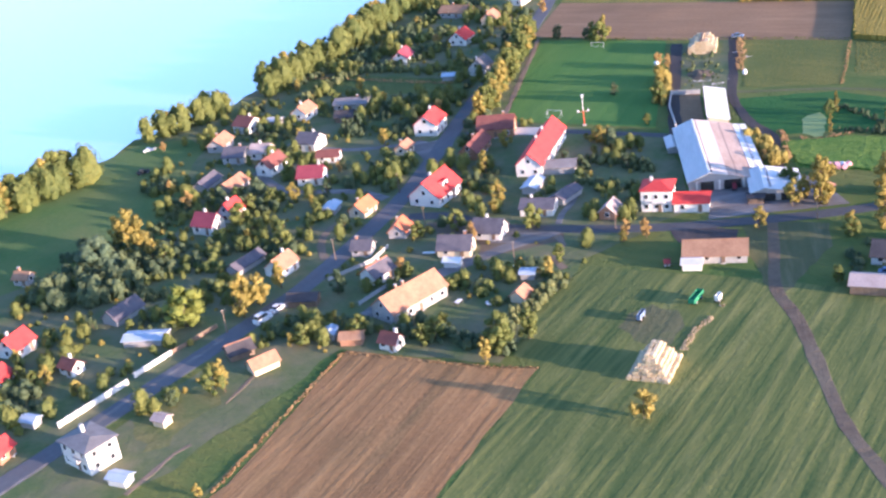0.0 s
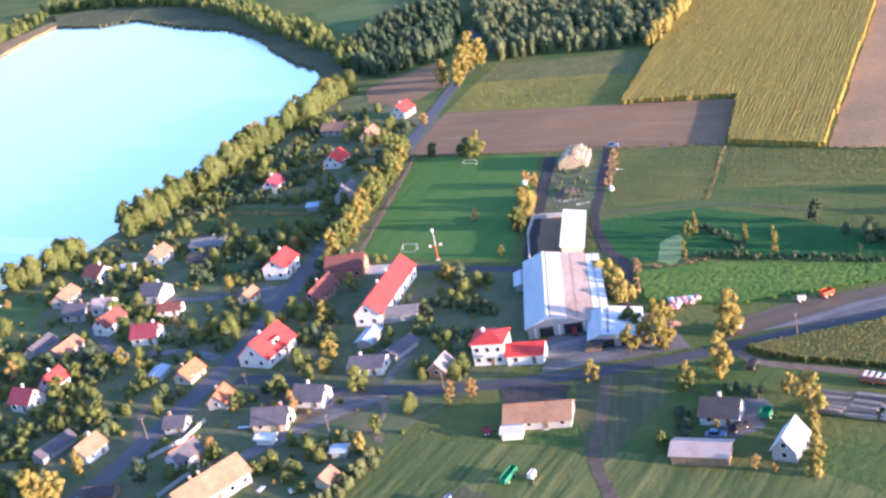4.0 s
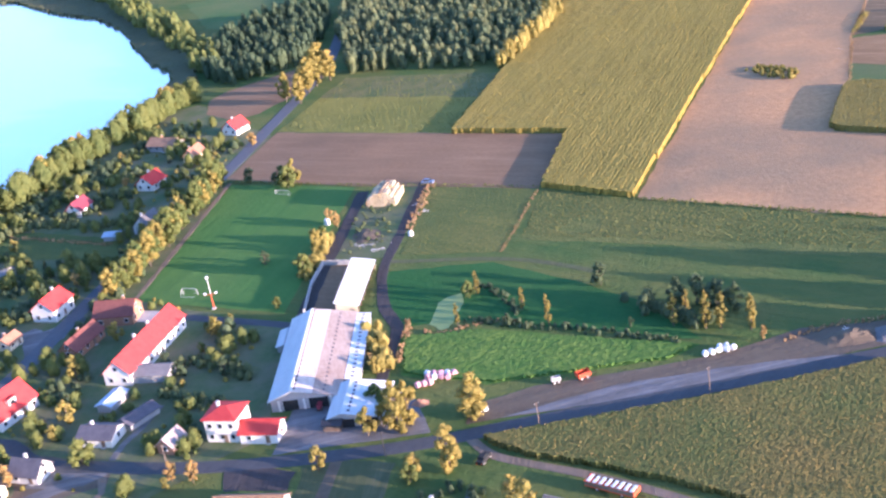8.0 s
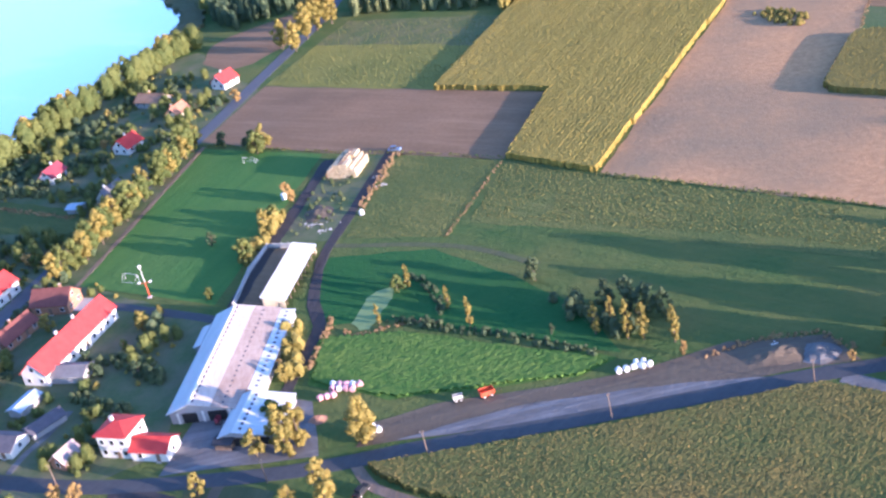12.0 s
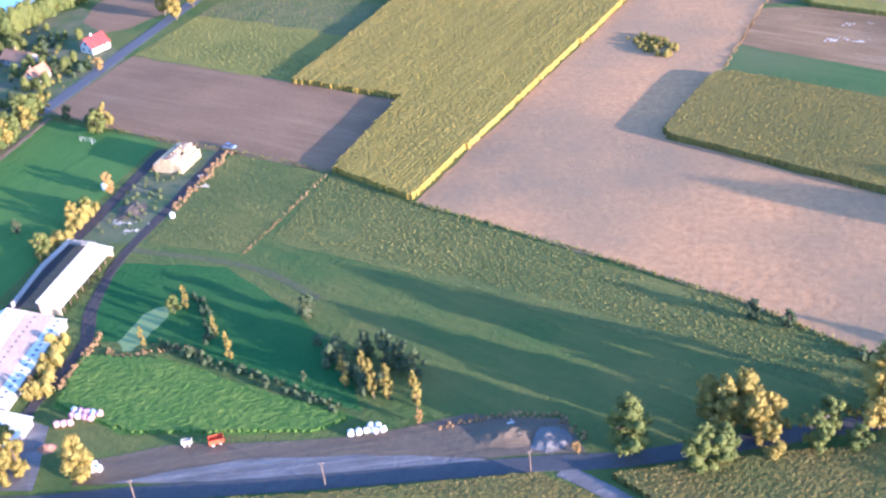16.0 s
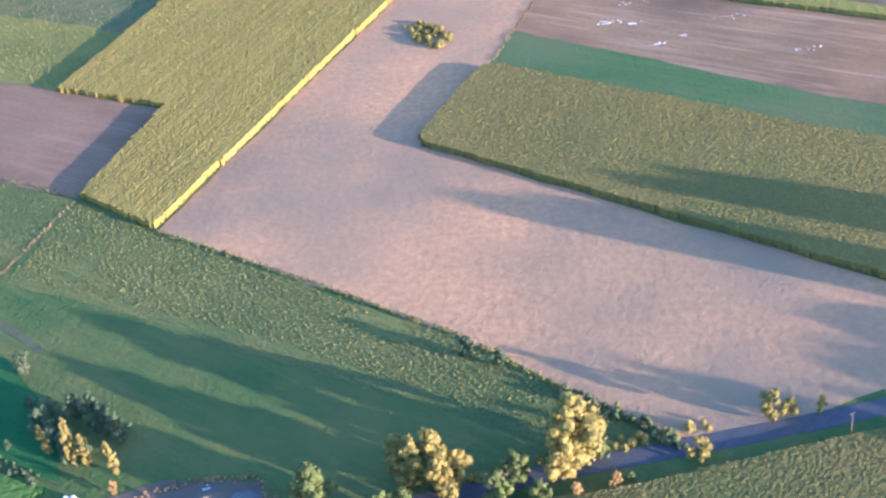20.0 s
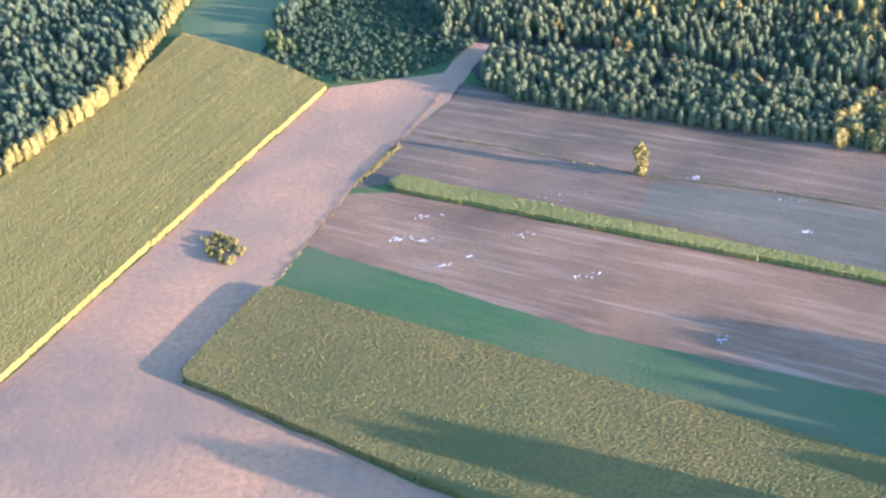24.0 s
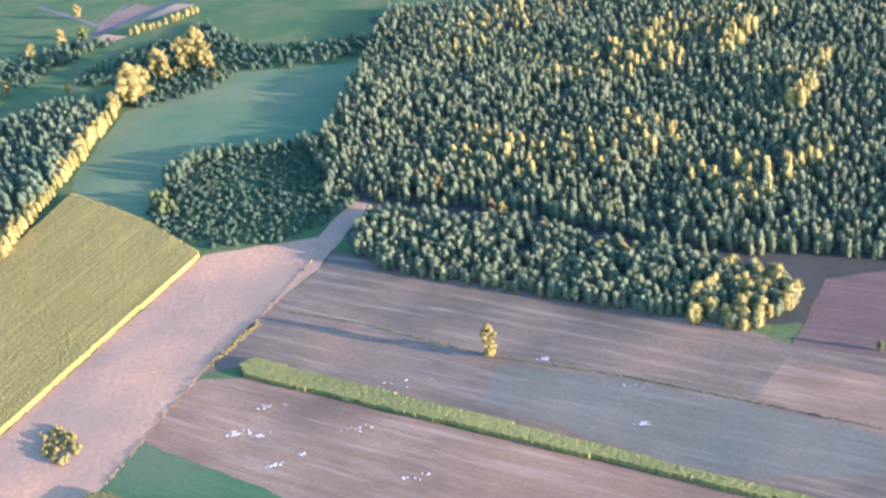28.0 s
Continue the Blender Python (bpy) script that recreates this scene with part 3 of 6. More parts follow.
slab("gravel_yard", [(-24, 378), (-12, 384), (-14, 372), (-22, 366)], 0.07, "gravel", "grey gravel yard", "yard", 0.5)
slab("farmhouse_yard", [(95, 268), (99, 258), (94, 250), (86, 249), (84, 254), (92, 258)], 0.07, "gravel", "grey farmhouse yard", "yard", 0.5)
slab("dry_verge", [(-101, 215), (-95, 222), (-74, 250), (-71, 248), (-92, 218)], 0.06, "rough_grass", "dry grass verge beside the road", "verge", 0.5)
slab("weedy_ground", [(61, 394), (66, 420), (71, 450), (91, 449), (86, 420), (81, 393)], 0.055, "garden", "weedy ground between the farm tracks", "ground", 1.2)
ribbon("footway", [(-70.5, 259.0), (-75.5, 252.0), (-81.9, 243.7), (-87.5, 236.6), (-93.9, 226.4)], 1.1, 0.14, "gravel", "pale footway along the main road", "footway")
ribbon("footway", [(-111.5, 197.6), (-107.8, 203.0), (-103.8, 209.0), (-100.2, 213.7)], 0.7, 0.14, "gravel", "pale kerb line along the main road", "footway")
slab("village_yard", [(-22, 313.5), (-6.9, 309.8), (13.8, 298.5), (14.5, 290.5), (0.4, 287.6), (-7.7, 287.4), (-8.1, 296.7), (-17, 301.5)], 0.065, "earth", "worn grey-brown yard between the houses", "yard", 1.2, 3.0)
ribbon("garden_path", [(13.8, 301), (15.5, 308), (18.6, 314), (21.8, 323.6)], 1.8, 0.09, "gravel", "pale gravel path beside the cottage", "path")
slab("dry_lawn", [(-87.5, 229.5), (-79.4, 238.0), (-70.3, 236.1), (-66, 228.8), (-74.7, 214.5), (-80.0, 213.1)], 0.05, "dry_lawn", "dry yellowed lawn behind the villa", "lawn", 3.0, 3.0)
ribbon("garden_path", [(-80.3, 198.6), (-76, 206), (-73.0, 211.3), (-70, 214)], 1.1, 0.08, "sand", "dry grass path behind the villa", "path", 0.5)
ribbon("garden_path", [(-65.1, 228.8), (-61, 238), (-57.5, 246.6)], 0.8, 0.08, "sand", "dry grass path behind the barns", "path", 0.4)
ribbon("field_gate_track", [(12, 297), (14, 288), (11, 281), (13, 274)], 1.8, 0.075, "sand", "worn track to the field gate", "track", 0.4)
slab("field_margin", [(-41, 243.5), (-39.2, 246.6), (-62, 198), (-76, 172), (-78, 175), (-63.5, 197.5)], 0.07, "dry_lawn", "dry grass margin of the stubble field", "verge", 0.3, 3.0)
ribbon("pitch_path", [(2.5, 388), (6, 405), (12.5, 437), (18, 463), (22, 484)], 1.6, 0.085, "sand", "pale sandy path along the pitch", "path", 0.5)
slab("concrete_court", [(5.3, 376.0), (5.1, 383.1), (15.5, 379.2), (14.7, 371.8)], 0.10, "concrete", "pale concrete court behind the old building", "court", 0.2)
OPEN_STRIP = [(-71.6, 475), (-43.7, 464), (-15, 446.8), (-8.3, 436.5), (-9.7, 424.9), (-40.3, 438.3), (-67.9, 453.3)]
slab("garden_meadow", OPEN_STRIP, 0.045, "rough_grass", "open rough meadow behind the gardens", "meadow", 1.5, 4.0)
slab("vegetable_plot", [(42.3, 280.5), (41.5, 288.5), (52.1, 287.0), (58.0, 283.8), (56.5, 276.9)], 0.075, "mud", "dark dug vegetable plot behind the old barn", "plot", 0.8, 3.0)
slab("gravel_yard", [(-28.3, 379.6), (-24.9, 382.3), (-15.5, 373.0), (-17.6, 358.0), (-21.8, 359.5)], 0.075, "gravel", "pale gravel yard in front of the white house", "yard", 0.6, 3.0)


# ---- standing crops ----
def crop(name, poly, mat, label, height, angle, cell=0.6, rough=0.07, category="maize field", tassel="", row=1.5, step=0.9, ridge=0.0):
    """Standing maize: rows of uneven tops with steep flanks, one canopy."""
    rng = random.Random(len(poly) * 31 + int(poly[0][0]))
    ca, sa = math.cos(radians(angle)), math.sin(radians(angle))
    loc = [(x * ca + y * sa, -x * sa + y * ca) for x, y in poly]
    x0, x1 = min(p[0] for p in loc), max(p[0] for p in loc)
    y0, y1 = min(p[1] for p in loc), max(p[1] for p in loc)
    nx, ny = int((x1 - x0) / cell) + 1, int((y1 - y0) / cell) + 1
    ids, verts, faces = {}, [], []

    def vert(i, j):
        if (i, j) not in ids:
            u, w = x0 + (i + rng.uniform(-0.35, 0.35)) * cell, y0 + (j + rng.uniform(-0.35, 0.35)) * cell
            x, y = u * ca - w * sa, u * sa + w * ca
            z = height * (0.9 + 0.05 * noise.noise((x * 0.05, y * 0.05, 1.3))) + rng.uniform(-rough, rough) + ridge * (1 if j % 2 else -1) * (0.5 + noise.noise((x * 0.12, y * 0.12, 6.1)))
            ids[i, j] = len(verts)
            verts.append((x, y, z))
        return ids[i, j]

    rowcut = {}
    for j in range(ny):
        rowcut[j] = [inside(x0 + (i + 0.5) * cell, y0 + (j + 0.5) * cell, loc) for i in range(nx)]
    full = lambda i, j: 0 <= j < ny and 0 <= i < nx and rowcut[j][i]
    for j in range(ny):
        for i in range(nx):
            if not full(i, j):
                continue
            faces.append((vert(i, j), vert(i + 1, j), vert(i + 1, j + 1), vert(i, j + 1)))
            for di, dj, a, b in ((0, -1, (i, j), (i + 1, j)), (1, 0, (i + 1, j), (i + 1, j + 1)), (0, 1, (i + 1, j + 1), (i, j + 1)), (-1, 0, (i, j + 1), (i, j))):
                if not full(i + di, j + dj):
                    va, vb = vert(*a), vert(*b)
                    k = len(verts)
                    for q in (va, vb):
                        verts.append((verts[q][0] + rng.uniform(-0.2, 0.2), verts[q][1] + rng.uniform(-0.2, 0.2), 0.0))
                    faces.append((k, k + 1, vb, va))
    root = tagged(new(name, mesh_of(name, verts, faces, mat)), label, category, kind="stuff")
    if tassel:
        # tassels and upper leaves that stand above the canopy, row by row
        verts, faces = [], []
        for j in range(int((y1 - y0) / row)):
            for i in range(int((x1 - x0) / step)):
                u, w = x0 + (i + rng.uniform(0, 1)) * step, y0 + (j + 0.5 + rng.gauss(0, 0.13)) * row
                if rng.random() < 0.22 or not inside(u, w, loc):
                    continue
                x, y = u * ca - w * sa, u * sa + w * ca
                t = rng.uniform(0, 3.14)
                dx, dy, hh, k = math.cos(t), math.sin(t), rng.uniform(0.12, 0.42), len(verts)
                b = rng.uniform(0.1, 0.26)
                verts += [(x - dx * b, y - dy * b, height * 0.88), (x + dx * b, y + dy * b, height * 0.88), (x + dx * b * 0.7 + rng.uniform(-0.2, 0.2), y + dy * b * 0.7, height * 0.9 + hh), (x - dx * b * 0.5, y - dy * b * 0.5, height * 0.9 + hh * 0.8)]
                faces.append((k, k + 1, k + 2, k + 3))
        tagged(obj("tassels", mesh_of("tassels", verts, faces, tassel), root), "golden-brown tassels above the leaves", kind="stuff")
    return root


CORN_L = [(106, 500), (147, 479), (131, 429), (157, 408), (260, 634), (230, 674), (185, 718), (168, 654), (133, 573)]
CORN_MID = [(250, 480), (247, 476), (230, 441), (231, 437), (450, 268), (490, 244), (520, 298), (504, 309), (256, 479)]
CORN_FRONT = [(99.5, 284.5), (151, 286), (193, 290), (203, 284), (214, 273), (228, 252), (242, 215), (214, 191), (180, 221), (147.3, 248), (134.2, 258.6), (120.4, 268.2), (109.1, 275), (102.5, 280.5)]
CORN_RIGHT = [(208, 289), (218, 291), (277, 297), (330, 307), (345, 280), (300, 215), (250, 222), (236, 256), (222, 275)]
HEDGE_STRIP = [(288, 543), (291, 536), (436, 445), (560, 367), (565, 375), (450, 440), (293, 546)]
crop("maize_field", CORN_L, "corn", "tall yellow-green maize field with a sunlit golden edge", 2.2, 66, 0.75, 0.09, tassel="tassel", row=2.0, step=1.1, ridge=0.1)
crop("maize_field", CORN_MID, "corn_mid", "ripening brown-green maize field with a rounded corner", 2.4, -36, 0.55, 0.09, tassel="tassel", row=1.4, step=0.8)
crop("maize_field", CORN_FRONT, "corn_front", "ripening brown-green maize field beside the lane", 1.7, 8, 0.6, 0.07, tassel="tassel_dull", row=1.0, step=0.8)
crop("maize_field", CORN_RIGHT, "corn_front", "brown-green maize field beyond the gravel side road", 1.7, 8, 0.6, 0.08, tassel="tassel_dull", row=1.6, step=0.5)
crop("maize_strip", HEDGE_STRIP, "mustard", "narrow strip of tall yellow-green maize between tilled fields", 1.9, -33, 0.8, 0.09, tassel="tassel", row=1.5, step=0.9)


# ---- trees ----
ball = bmesh.new()
bmesh.ops.create_icosphere(ball, subdivisions=2, radius=1.0)
BALL_V, BALL_F = [v.co.copy() for v in ball.verts], [tuple(v.index for v in f.verts) for f in ball.faces]
ball.free()


def foliage(rng, centres, radii, count, size):
    """A crown: ragged rounded lobes, each with small bent leaves standing off its surface."""
    verts, faces = [], []
    total = sum(r * r for r in radii)
    for c, r in zip(centres, radii):
        c = Vector(c)
        turn = Euler((rng.uniform(0, 6.28), rng.uniform(0, 6.28), 0)).to_matrix()
        k = len(verts)
        for q in BALL_V:
            d = turn @ q
            d.z *= 0.9
            verts.append(c + d * r * rng.uniform(0.6, 0.88))
        faces += [tuple(k + i for i in f) for f in BALL_F]
        for _ in range(max(4, int(count * r * r / total))):
            n = Vector((rng.gauss(0, 1), rng.gauss(0, 1), rng.gauss(0.2, 1))).normalized()
            p = c + n * r * rng.uniform(0.72, 1.12)
            n = (n + Vector((rng.gauss(0, 0.36), rng.gauss(0, 0.36), rng.gauss(0, 0.36)))).normalized()
            u = n.orthogonal().normalized()
            u.rotate(Matrix.Rotation(rng.uniform(0, 6.28), 3, n))
            w = n.cross(u)
            s = size * rng.uniform(0.6, 1.3)
            k = len(verts)
            verts += [p - u * s, p - w * s * 0.7 + n * s * 0.3, p + u * s, p + w * s * 0.7 - n * s * 0.25]
            faces += [(k, k + 1, k + 2), (k, k + 2, k + 3)]
    return verts, faces


def trunk_mesh(rng, height, crown, r):
    """A tapered trunk with a few limbs."""
    verts, faces = [], []

    def limb(a, b, ra, rb, n=6):
        d = (b - a).normalized()
        u = d.orthogonal().normalized()
        w = d.cross(u)
        k = len(verts)
        for p, q in ((a, ra), (b, rb)):
            for i in range(n):
                t = 2 * math.pi * i / n
                verts.append(p + (u * math.cos(t) + w * math.sin(t)) * q)
        for i in range(n):
            faces.append((k + i, k + (i + 1) % n, k + n + (i + 1) % n, k + n + i))

    top = Vector((rng.uniform(-0.3, 0.3), rng.uniform(-0.3, 0.3), height * 0.8))
    mid = Vector((top.x * 0.3, top.y * 0.3, height * 0.4))
    limb(Vector((0, 0, -0.1)), mid, r, r * 0.65)
    limb(mid, top, r * 0.65, r * 0.15)
    for i in range(5):
        t = rng.uniform(0, 6.28)
        h = height * rng.uniform(0.3, 0.6)
        limb(Vector((0, 0, h)), Vector((math.cos(t) * crown * 0.7, math.sin(t) * crown * 0.7, h + height * 0.2)), r * 0.35, r * 0.08)
    return verts, faces


FORMS = {
    "l": (0.85, 0.12, 18), "b": (0.46, 0.05, 26),
    # kind: (crown width / height, crown bottom, lobes)
    "y": (0.60, 0.14, 18), "g": (0.74, 0.12, 20), "d": (0.75, 0.08, 14), "o": (0.62, 0.15, 14), "w": (1.25, 0.03, 24), "c": (0.27, 0.08, 20),
}
TREES = {}


def tree_meshes(kind, big):
    key = (kind, big)
    if key not in TREES:
        TREES[key] = []
        wide, low, lobes = FORMS[kind]
        for v in range(5 if kind in "yg" else 3):
            rng = random.Random(hash((ord(kind), big, v)) & 0xFFFF)
            h = 16.0 if big else 7.0
            w = wide * h * rng.uniform(0.85, 1.15) / 2
            cs, rs = [], []
            for i in range(lobes + (16 if big else 4)):
                t = (i + rng.random()) / (lobes + (16 if big else 4))
                z = h * (low + (0.93 - low) * t)
                prof = math.sin(math.pi * min(1, (t * 0.86 + 0.14))) ** 0.6
                a, q = rng.uniform(0, 6.28), rng.uniform(0.25, 0.88) * w * prof
                cs.append((math.cos(a) * q, math.sin(a) * q, z))
                rs.append(w * rng.uniform(0.24, 0.42) * (0.6 + 0.4 * prof))
            cv, cf = foliage(rng, cs, rs, (3600 if kind == "w" else 1900) if big else 760, 0.34 if big else 0.22)
            tv, tf = trunk_mesh(rng, h, w, h * 0.022)
            TREES[key].append((h, mesh_of("crown", cv, cf, "leaf_" + ("y" if kind in "cb" else kind)), mesh_of("trunk", tv, tf, "bark")))
    return TREES[key]


TREE_WORDS = {
    "y": "leafy tree with yellowing autumn foliage", "g": "green leafy tree with a rounded uneven crown", "d": "dark green bushy tree in shade",
    "b": "tall oval tree with golden autumn foliage",
    "l": "lime-green broad-crowned tree",
    "o": "small tree with orange autumn foliage", "w": "wide grey-green willow with a spreading crown", "c": "slim poplar with yellow-green leaves",
}
tree_rng = random.Random(5)


def tree(kind, x, y, h, group=""):
    big = h > 10
    hh, crown, trunk = tree_rng.choice(tree_meshes(kind, big))
    s = h / hh
    wide = tree_rng.uniform(0.88, 1.15)
    root = obj("tree", None, None, Matrix.LocRotScale((x, y, 0), Euler((0, 0, tree_rng.uniform(0, 6.28))), (s * wide, s * wide, s)))
    size = "tall " if h > 10 else ("low " if h < 4.5 else "")
    tagged(root, size + TREE_WORDS[kind], "tree", group)
    obj("trunk", trunk, root)
    obj("crown", crown, root)
    return root


def plant(kind, text, group=""):
    n = [float(v) for v in text.split()]
    for i in range(0, len(n), 3):
        tree(kind, n[i], n[i + 1], n[i + 2], group)


def small_tree(rng, verts, faces, x, y, h, w, per, size, solid):
    """One tree or bush of a wood: a ragged inner crown with leaves or needles round it."""
    def spread(t):
        return math.sin(math.pi * (0.14 + 0.8 * t)) ** 0.55 * (1.06 - 0.2 * t)

    if solid:
        k, m = len(verts), 7
        for t in (0.04, 0.24, 0.46, 0.68, 0.87):
            r = 0.72 * w * spread(t)
            turn = rng.uniform(0, 1)
            for i in range(m):
                a = turn + 6.2832 * i / m
                q = r * rng.uniform(0.6, 1.15)
                verts.append((x + math.cos(a) * q, y + math.sin(a) * q, h * (t + rng.uniform(-0.07, 0.07))))
        for j in range(4):
            o = k + j * m
            faces += [(o + i, o + (i + 1) % m, o + m + (i + 1) % m, o + m + i) for i in range(m)]
        verts.append((x + rng.uniform(-0.15, 0.15) * w, y + rng.uniform(-0.15, 0.15) * w, h))
        o = k + 4 * m
        faces += [(o + i, o + (i + 1) % m, len(verts) - 1) for i in range(m)]
    for _ in range(per):
        t = rng.random() ** 0.8
        a = rng.uniform(0, 6.28)
        q = w * spread(t) * rng.uniform(0.7, 1.08)
        p = Vector((x + math.cos(a) * q, y + math.sin(a) * q, h * (0.06 + 0.96 * t)))
        n = Vector((math.cos(a) + rng.gauss(0, 0.35), math.sin(a) + rng.gauss(0, 0.35), 0.15 + 0.8 * t + rng.gauss(0, 0.35))).normalized()
        u = n.orthogonal().normalized()
        u.rotate(Matrix.Rotation(rng.uniform(0, 6.28), 3, n))
        v = n.cross(u)
        s = size * rng.uniform(0.6, 1.3)
        k = len(verts)
        verts += [p - u * s - v * s * 0.5, p + u * s - v * s * 0.6 - n * s * 0.3, p + v * s]
        faces.append((k, k + 1, k + 2))


def wood(name, poly, spacing, lo, hi, mat, label, per=46, size=0.55, slim=0.34, seed=1, category="woodland", free=None):
    """A wood or hedge of many small trees, too many to count."""
    rng = random.Random(seed)
    x0, x1 = min(p[0] for p in poly), max(p[0] for p in poly)
    y0, y1 = min(p[1] for p in poly), max(p[1] for p in poly)
    verts, faces = [], []
    solid = mat.startswith("leaf") and per >= 26
    nx, ny = int((x1 - x0) / spacing) + 1, int((y1 - y0) / spacing) + 1
    for i in range(nx):
        for j in range(ny):
            x, y = x0 + (i + rng.uniform(0.0, 0.9)) * spacing, y0 + (j + rng.uniform(0.0, 0.9)) * spacing
            if not inside(x, y, poly) or (free and not free(x, y)):
                continue
            h = rng.uniform(lo, hi) * (0.9 + 0.35 * noise.noise((x * 0.02, y * 0.02, seed)))
            if h < 0.4 * lo or noise.noise((x * 0.06, y * 0.06, seed + 9)) < -0.52:
                continue
            small_tree(rng, verts, faces, x, y, h, h * slim * rng.uniform(0.8, 1.25), per, size * 0.75 if solid else size, solid)
    return tagged(new(name, mesh_of(name, verts, faces, mat)), label, category, kind="stuff")


def grove(name, spots, mat, label, category, slim=0.34, seed=1):
    """Trees at given places, joined into one group."""
    rng = random.Random(seed)
    verts, faces = [], []
    for x, y, h in spots:
        small_tree(rng, verts, faces, x, y, h, h * slim, 240, 0.4, True)
    return tagged(new(name, mesh_of(name, verts, faces, mat)), label, category, kind="stuff")


def strip(line, width):
    """The outline of a band along a line."""
    left, right = [], []
    for i, p in enumerate(line):
        a, b = line[max(i - 1, 0)], line[min(i + 1, len(line) - 1)]
        d = Vector((b[0] - a[0], b[1] - a[1])).normalized()
        left.append((p[0] - d.y * width / 2, p[1] + d.x * width / 2))
        right.append((p[0] + d.y * width / 2, p[1] - d.x * width / 2))
    return left + right[::-1]


wood("pine_forest", [(318, 690), (334, 662), (390, 634), (418, 610), (445, 584), (514, 556), (640, 505), (700, 700), (600, 880), (335, 945), (322, 865), (312, 796), (303, 745)], 3.9, 5.5, 9, "leaf_p",
     "dense pine forest with sunlit tops", 42, 0.5, 0.25, 3, "forest")
wood("forest_birches", [(330, 690), (410, 640), (436, 598), (514, 560), (640, 520), (600, 870), (340, 930), (325, 860)], 9, 7, 10.5, "leaf_y", "yellow birches among the pines", 70, 0.45, 0.25, 23, "forest", lambda x, y: noise.noise((x * 0.018, y * 0.018, 4.4)) > 0.12)
wood("forest_birches", strip([(508, 772), (520, 792), (531, 808)], 9), 4.5, 10, 14, "leaf_y", "sunlit row of tall yellow birches", 80, 0.5, 0.24, 24, "forest")
wood("forest_birches", strip([(521, 692), (538, 722), (553, 752)], 7), 4.5, 9, 12, "leaf_y", "sunlit row of tall yellow birches", 80, 0.5, 0.24, 25, "forest")
wood("front_wood", [(322, 624), (338, 598), (427, 543), (460, 523), (480, 534), (481, 552), (432, 587), (388, 626), (331, 650)], 3.0, 4.5, 7.5, "leaf_p", "young mixed wood along the field edge", 60, 0.45, 0.34, 4, "wood")
wood("thicket", strip([(231, 702), (233, 690), (240, 677)], 7), 3.0, 4, 7, "leaf_g", "sunlit bushy end of the thicket", 60, 0.45, 0.42, 55, "thicket")
wood("thicket", strip([(303, 738), (262, 742), (238, 738), (233, 716)], 9), 3.4, 4.5, 8, "leaf_d", "taller trees behind the thicket", 60, 0.45, 0.34, 56, "thicket")
wood("thicket", strip([(317, 672), (312, 700), (304, 736)], 12), 3.6, 5, 9, "leaf_p", "young pines beside the thicket", 50, 0.45, 0.24, 58, "thicket")
wood("front_wood_end", [(440, 532), (460, 523), (480, 534), (481, 552), (462, 565), (446, 548)], 4.4, 6, 9, "leaf_y", "rounded sunlit trees at the end of the wood", 130, 0.42, 0.42, 57, "wood")
wood("thicket", [(228, 683), (241, 660), (263, 640), (294, 636), (314, 652), (326, 668), (304, 738), (262, 742), (236, 742), (230, 715)], 3.0, 1.0, 3.2, "leaf_d", "low dark bushes of the thicket at the field end", 60, 0.42, 0.6, 5, "thicket")
wood("lakeside_wood", [(64, 612), (96, 600), (133, 582), (166, 655), (174, 746), (182, 836), (140, 850), (60, 800), (58, 690)], 4.4, 6.5, 10.5, "leaf_p", "mixed wood with sunlit yellow edge", 60, 0.5, 0.3, 6, "wood")
wood("wood_edge", strip([(133, 578), (150, 618), (167, 658), (174, 746), (182, 838)], 7), 3.4, 7, 10, "leaf_y", "sunlit yellow trees along the wood edge", 80, 0.5, 0.3, 7, "wood")
wood("far_wood", [(-8, 646), (8, 623), (40, 643), (50, 690), (54, 752), (30, 764), (-8, 735), (-12, 690)], 4.6, 7, 12, "leaf_d", "dark spruce plantation behind the road", 74, 0.5, 0.27, 8, "wood")
shore_rng = random.Random(14)
for line, n, lo, hi in (([(-212, 336), (-160, 364), (-138, 390)], 15, 9, 14), ([(-127, 421), (-114, 434), (-99, 446)], 8, 7, 10.5), ([(-90, 458), (-71, 488), (-51, 533), (-28, 582), (-12, 612)], 34, 8, 13)):
    spans = list(zip(line, line[1:]))
    inner = []
    for deep in (0, 1):
        for i in range(n):
            f = (i + shore_rng.uniform(0.1, 0.9)) / n * len(spans)
            (ax, ay), (bx, by) = spans[min(int(f), len(spans) - 1)]
            f -= min(int(f), len(spans) - 1)
            side = Vector((by - ay, ax - bx)).normalized() * (1.5 + deep * 4.5 + shore_rng.uniform(-1.5, 1.5))
            spot = (ax + (bx - ax) * f + side.x, ay + (by - ay) * f + side.y, shore_rng.uniform(lo, hi))
            if deep:
                inner.append(spot)
            else:
                tree(shore_rng.choice("gggyy"), *spot, "trees along the lake shore")
    grove("shore_trees", inner, "leaf_g", "green trees behind the lake shore", "shore trees", 0.4, n)
crop("reed_belt", [(-33, 592), (-28, 625), (-24, 648), (-28, 669), (-43, 697), (-57, 737), (-77, 797), (-101, 845), (-138, 889), (-190, 968), (-220, 972), (-264, 1015), (-284, 1080), (-222, 1048), (-155, 979), (-96, 887),
                   (-50, 767), (-22, 701), (-16, 667), (-11, 640), (-15, 604)], "reeds", "grey-green reed belt round the end of the lake", 1.8, 20, 2.2, 0.3, "reeds")
crop("reed_belt", [(-290, 892), (-284, 915), (-278, 966), (-264, 1016), (-274, 1044), (-294, 1002), (-306, 947), (-310, 893)], "dry_reeds", "dry golden reeds on the far shore", 1.6, 60, 2.2, 0.3, "reeds")
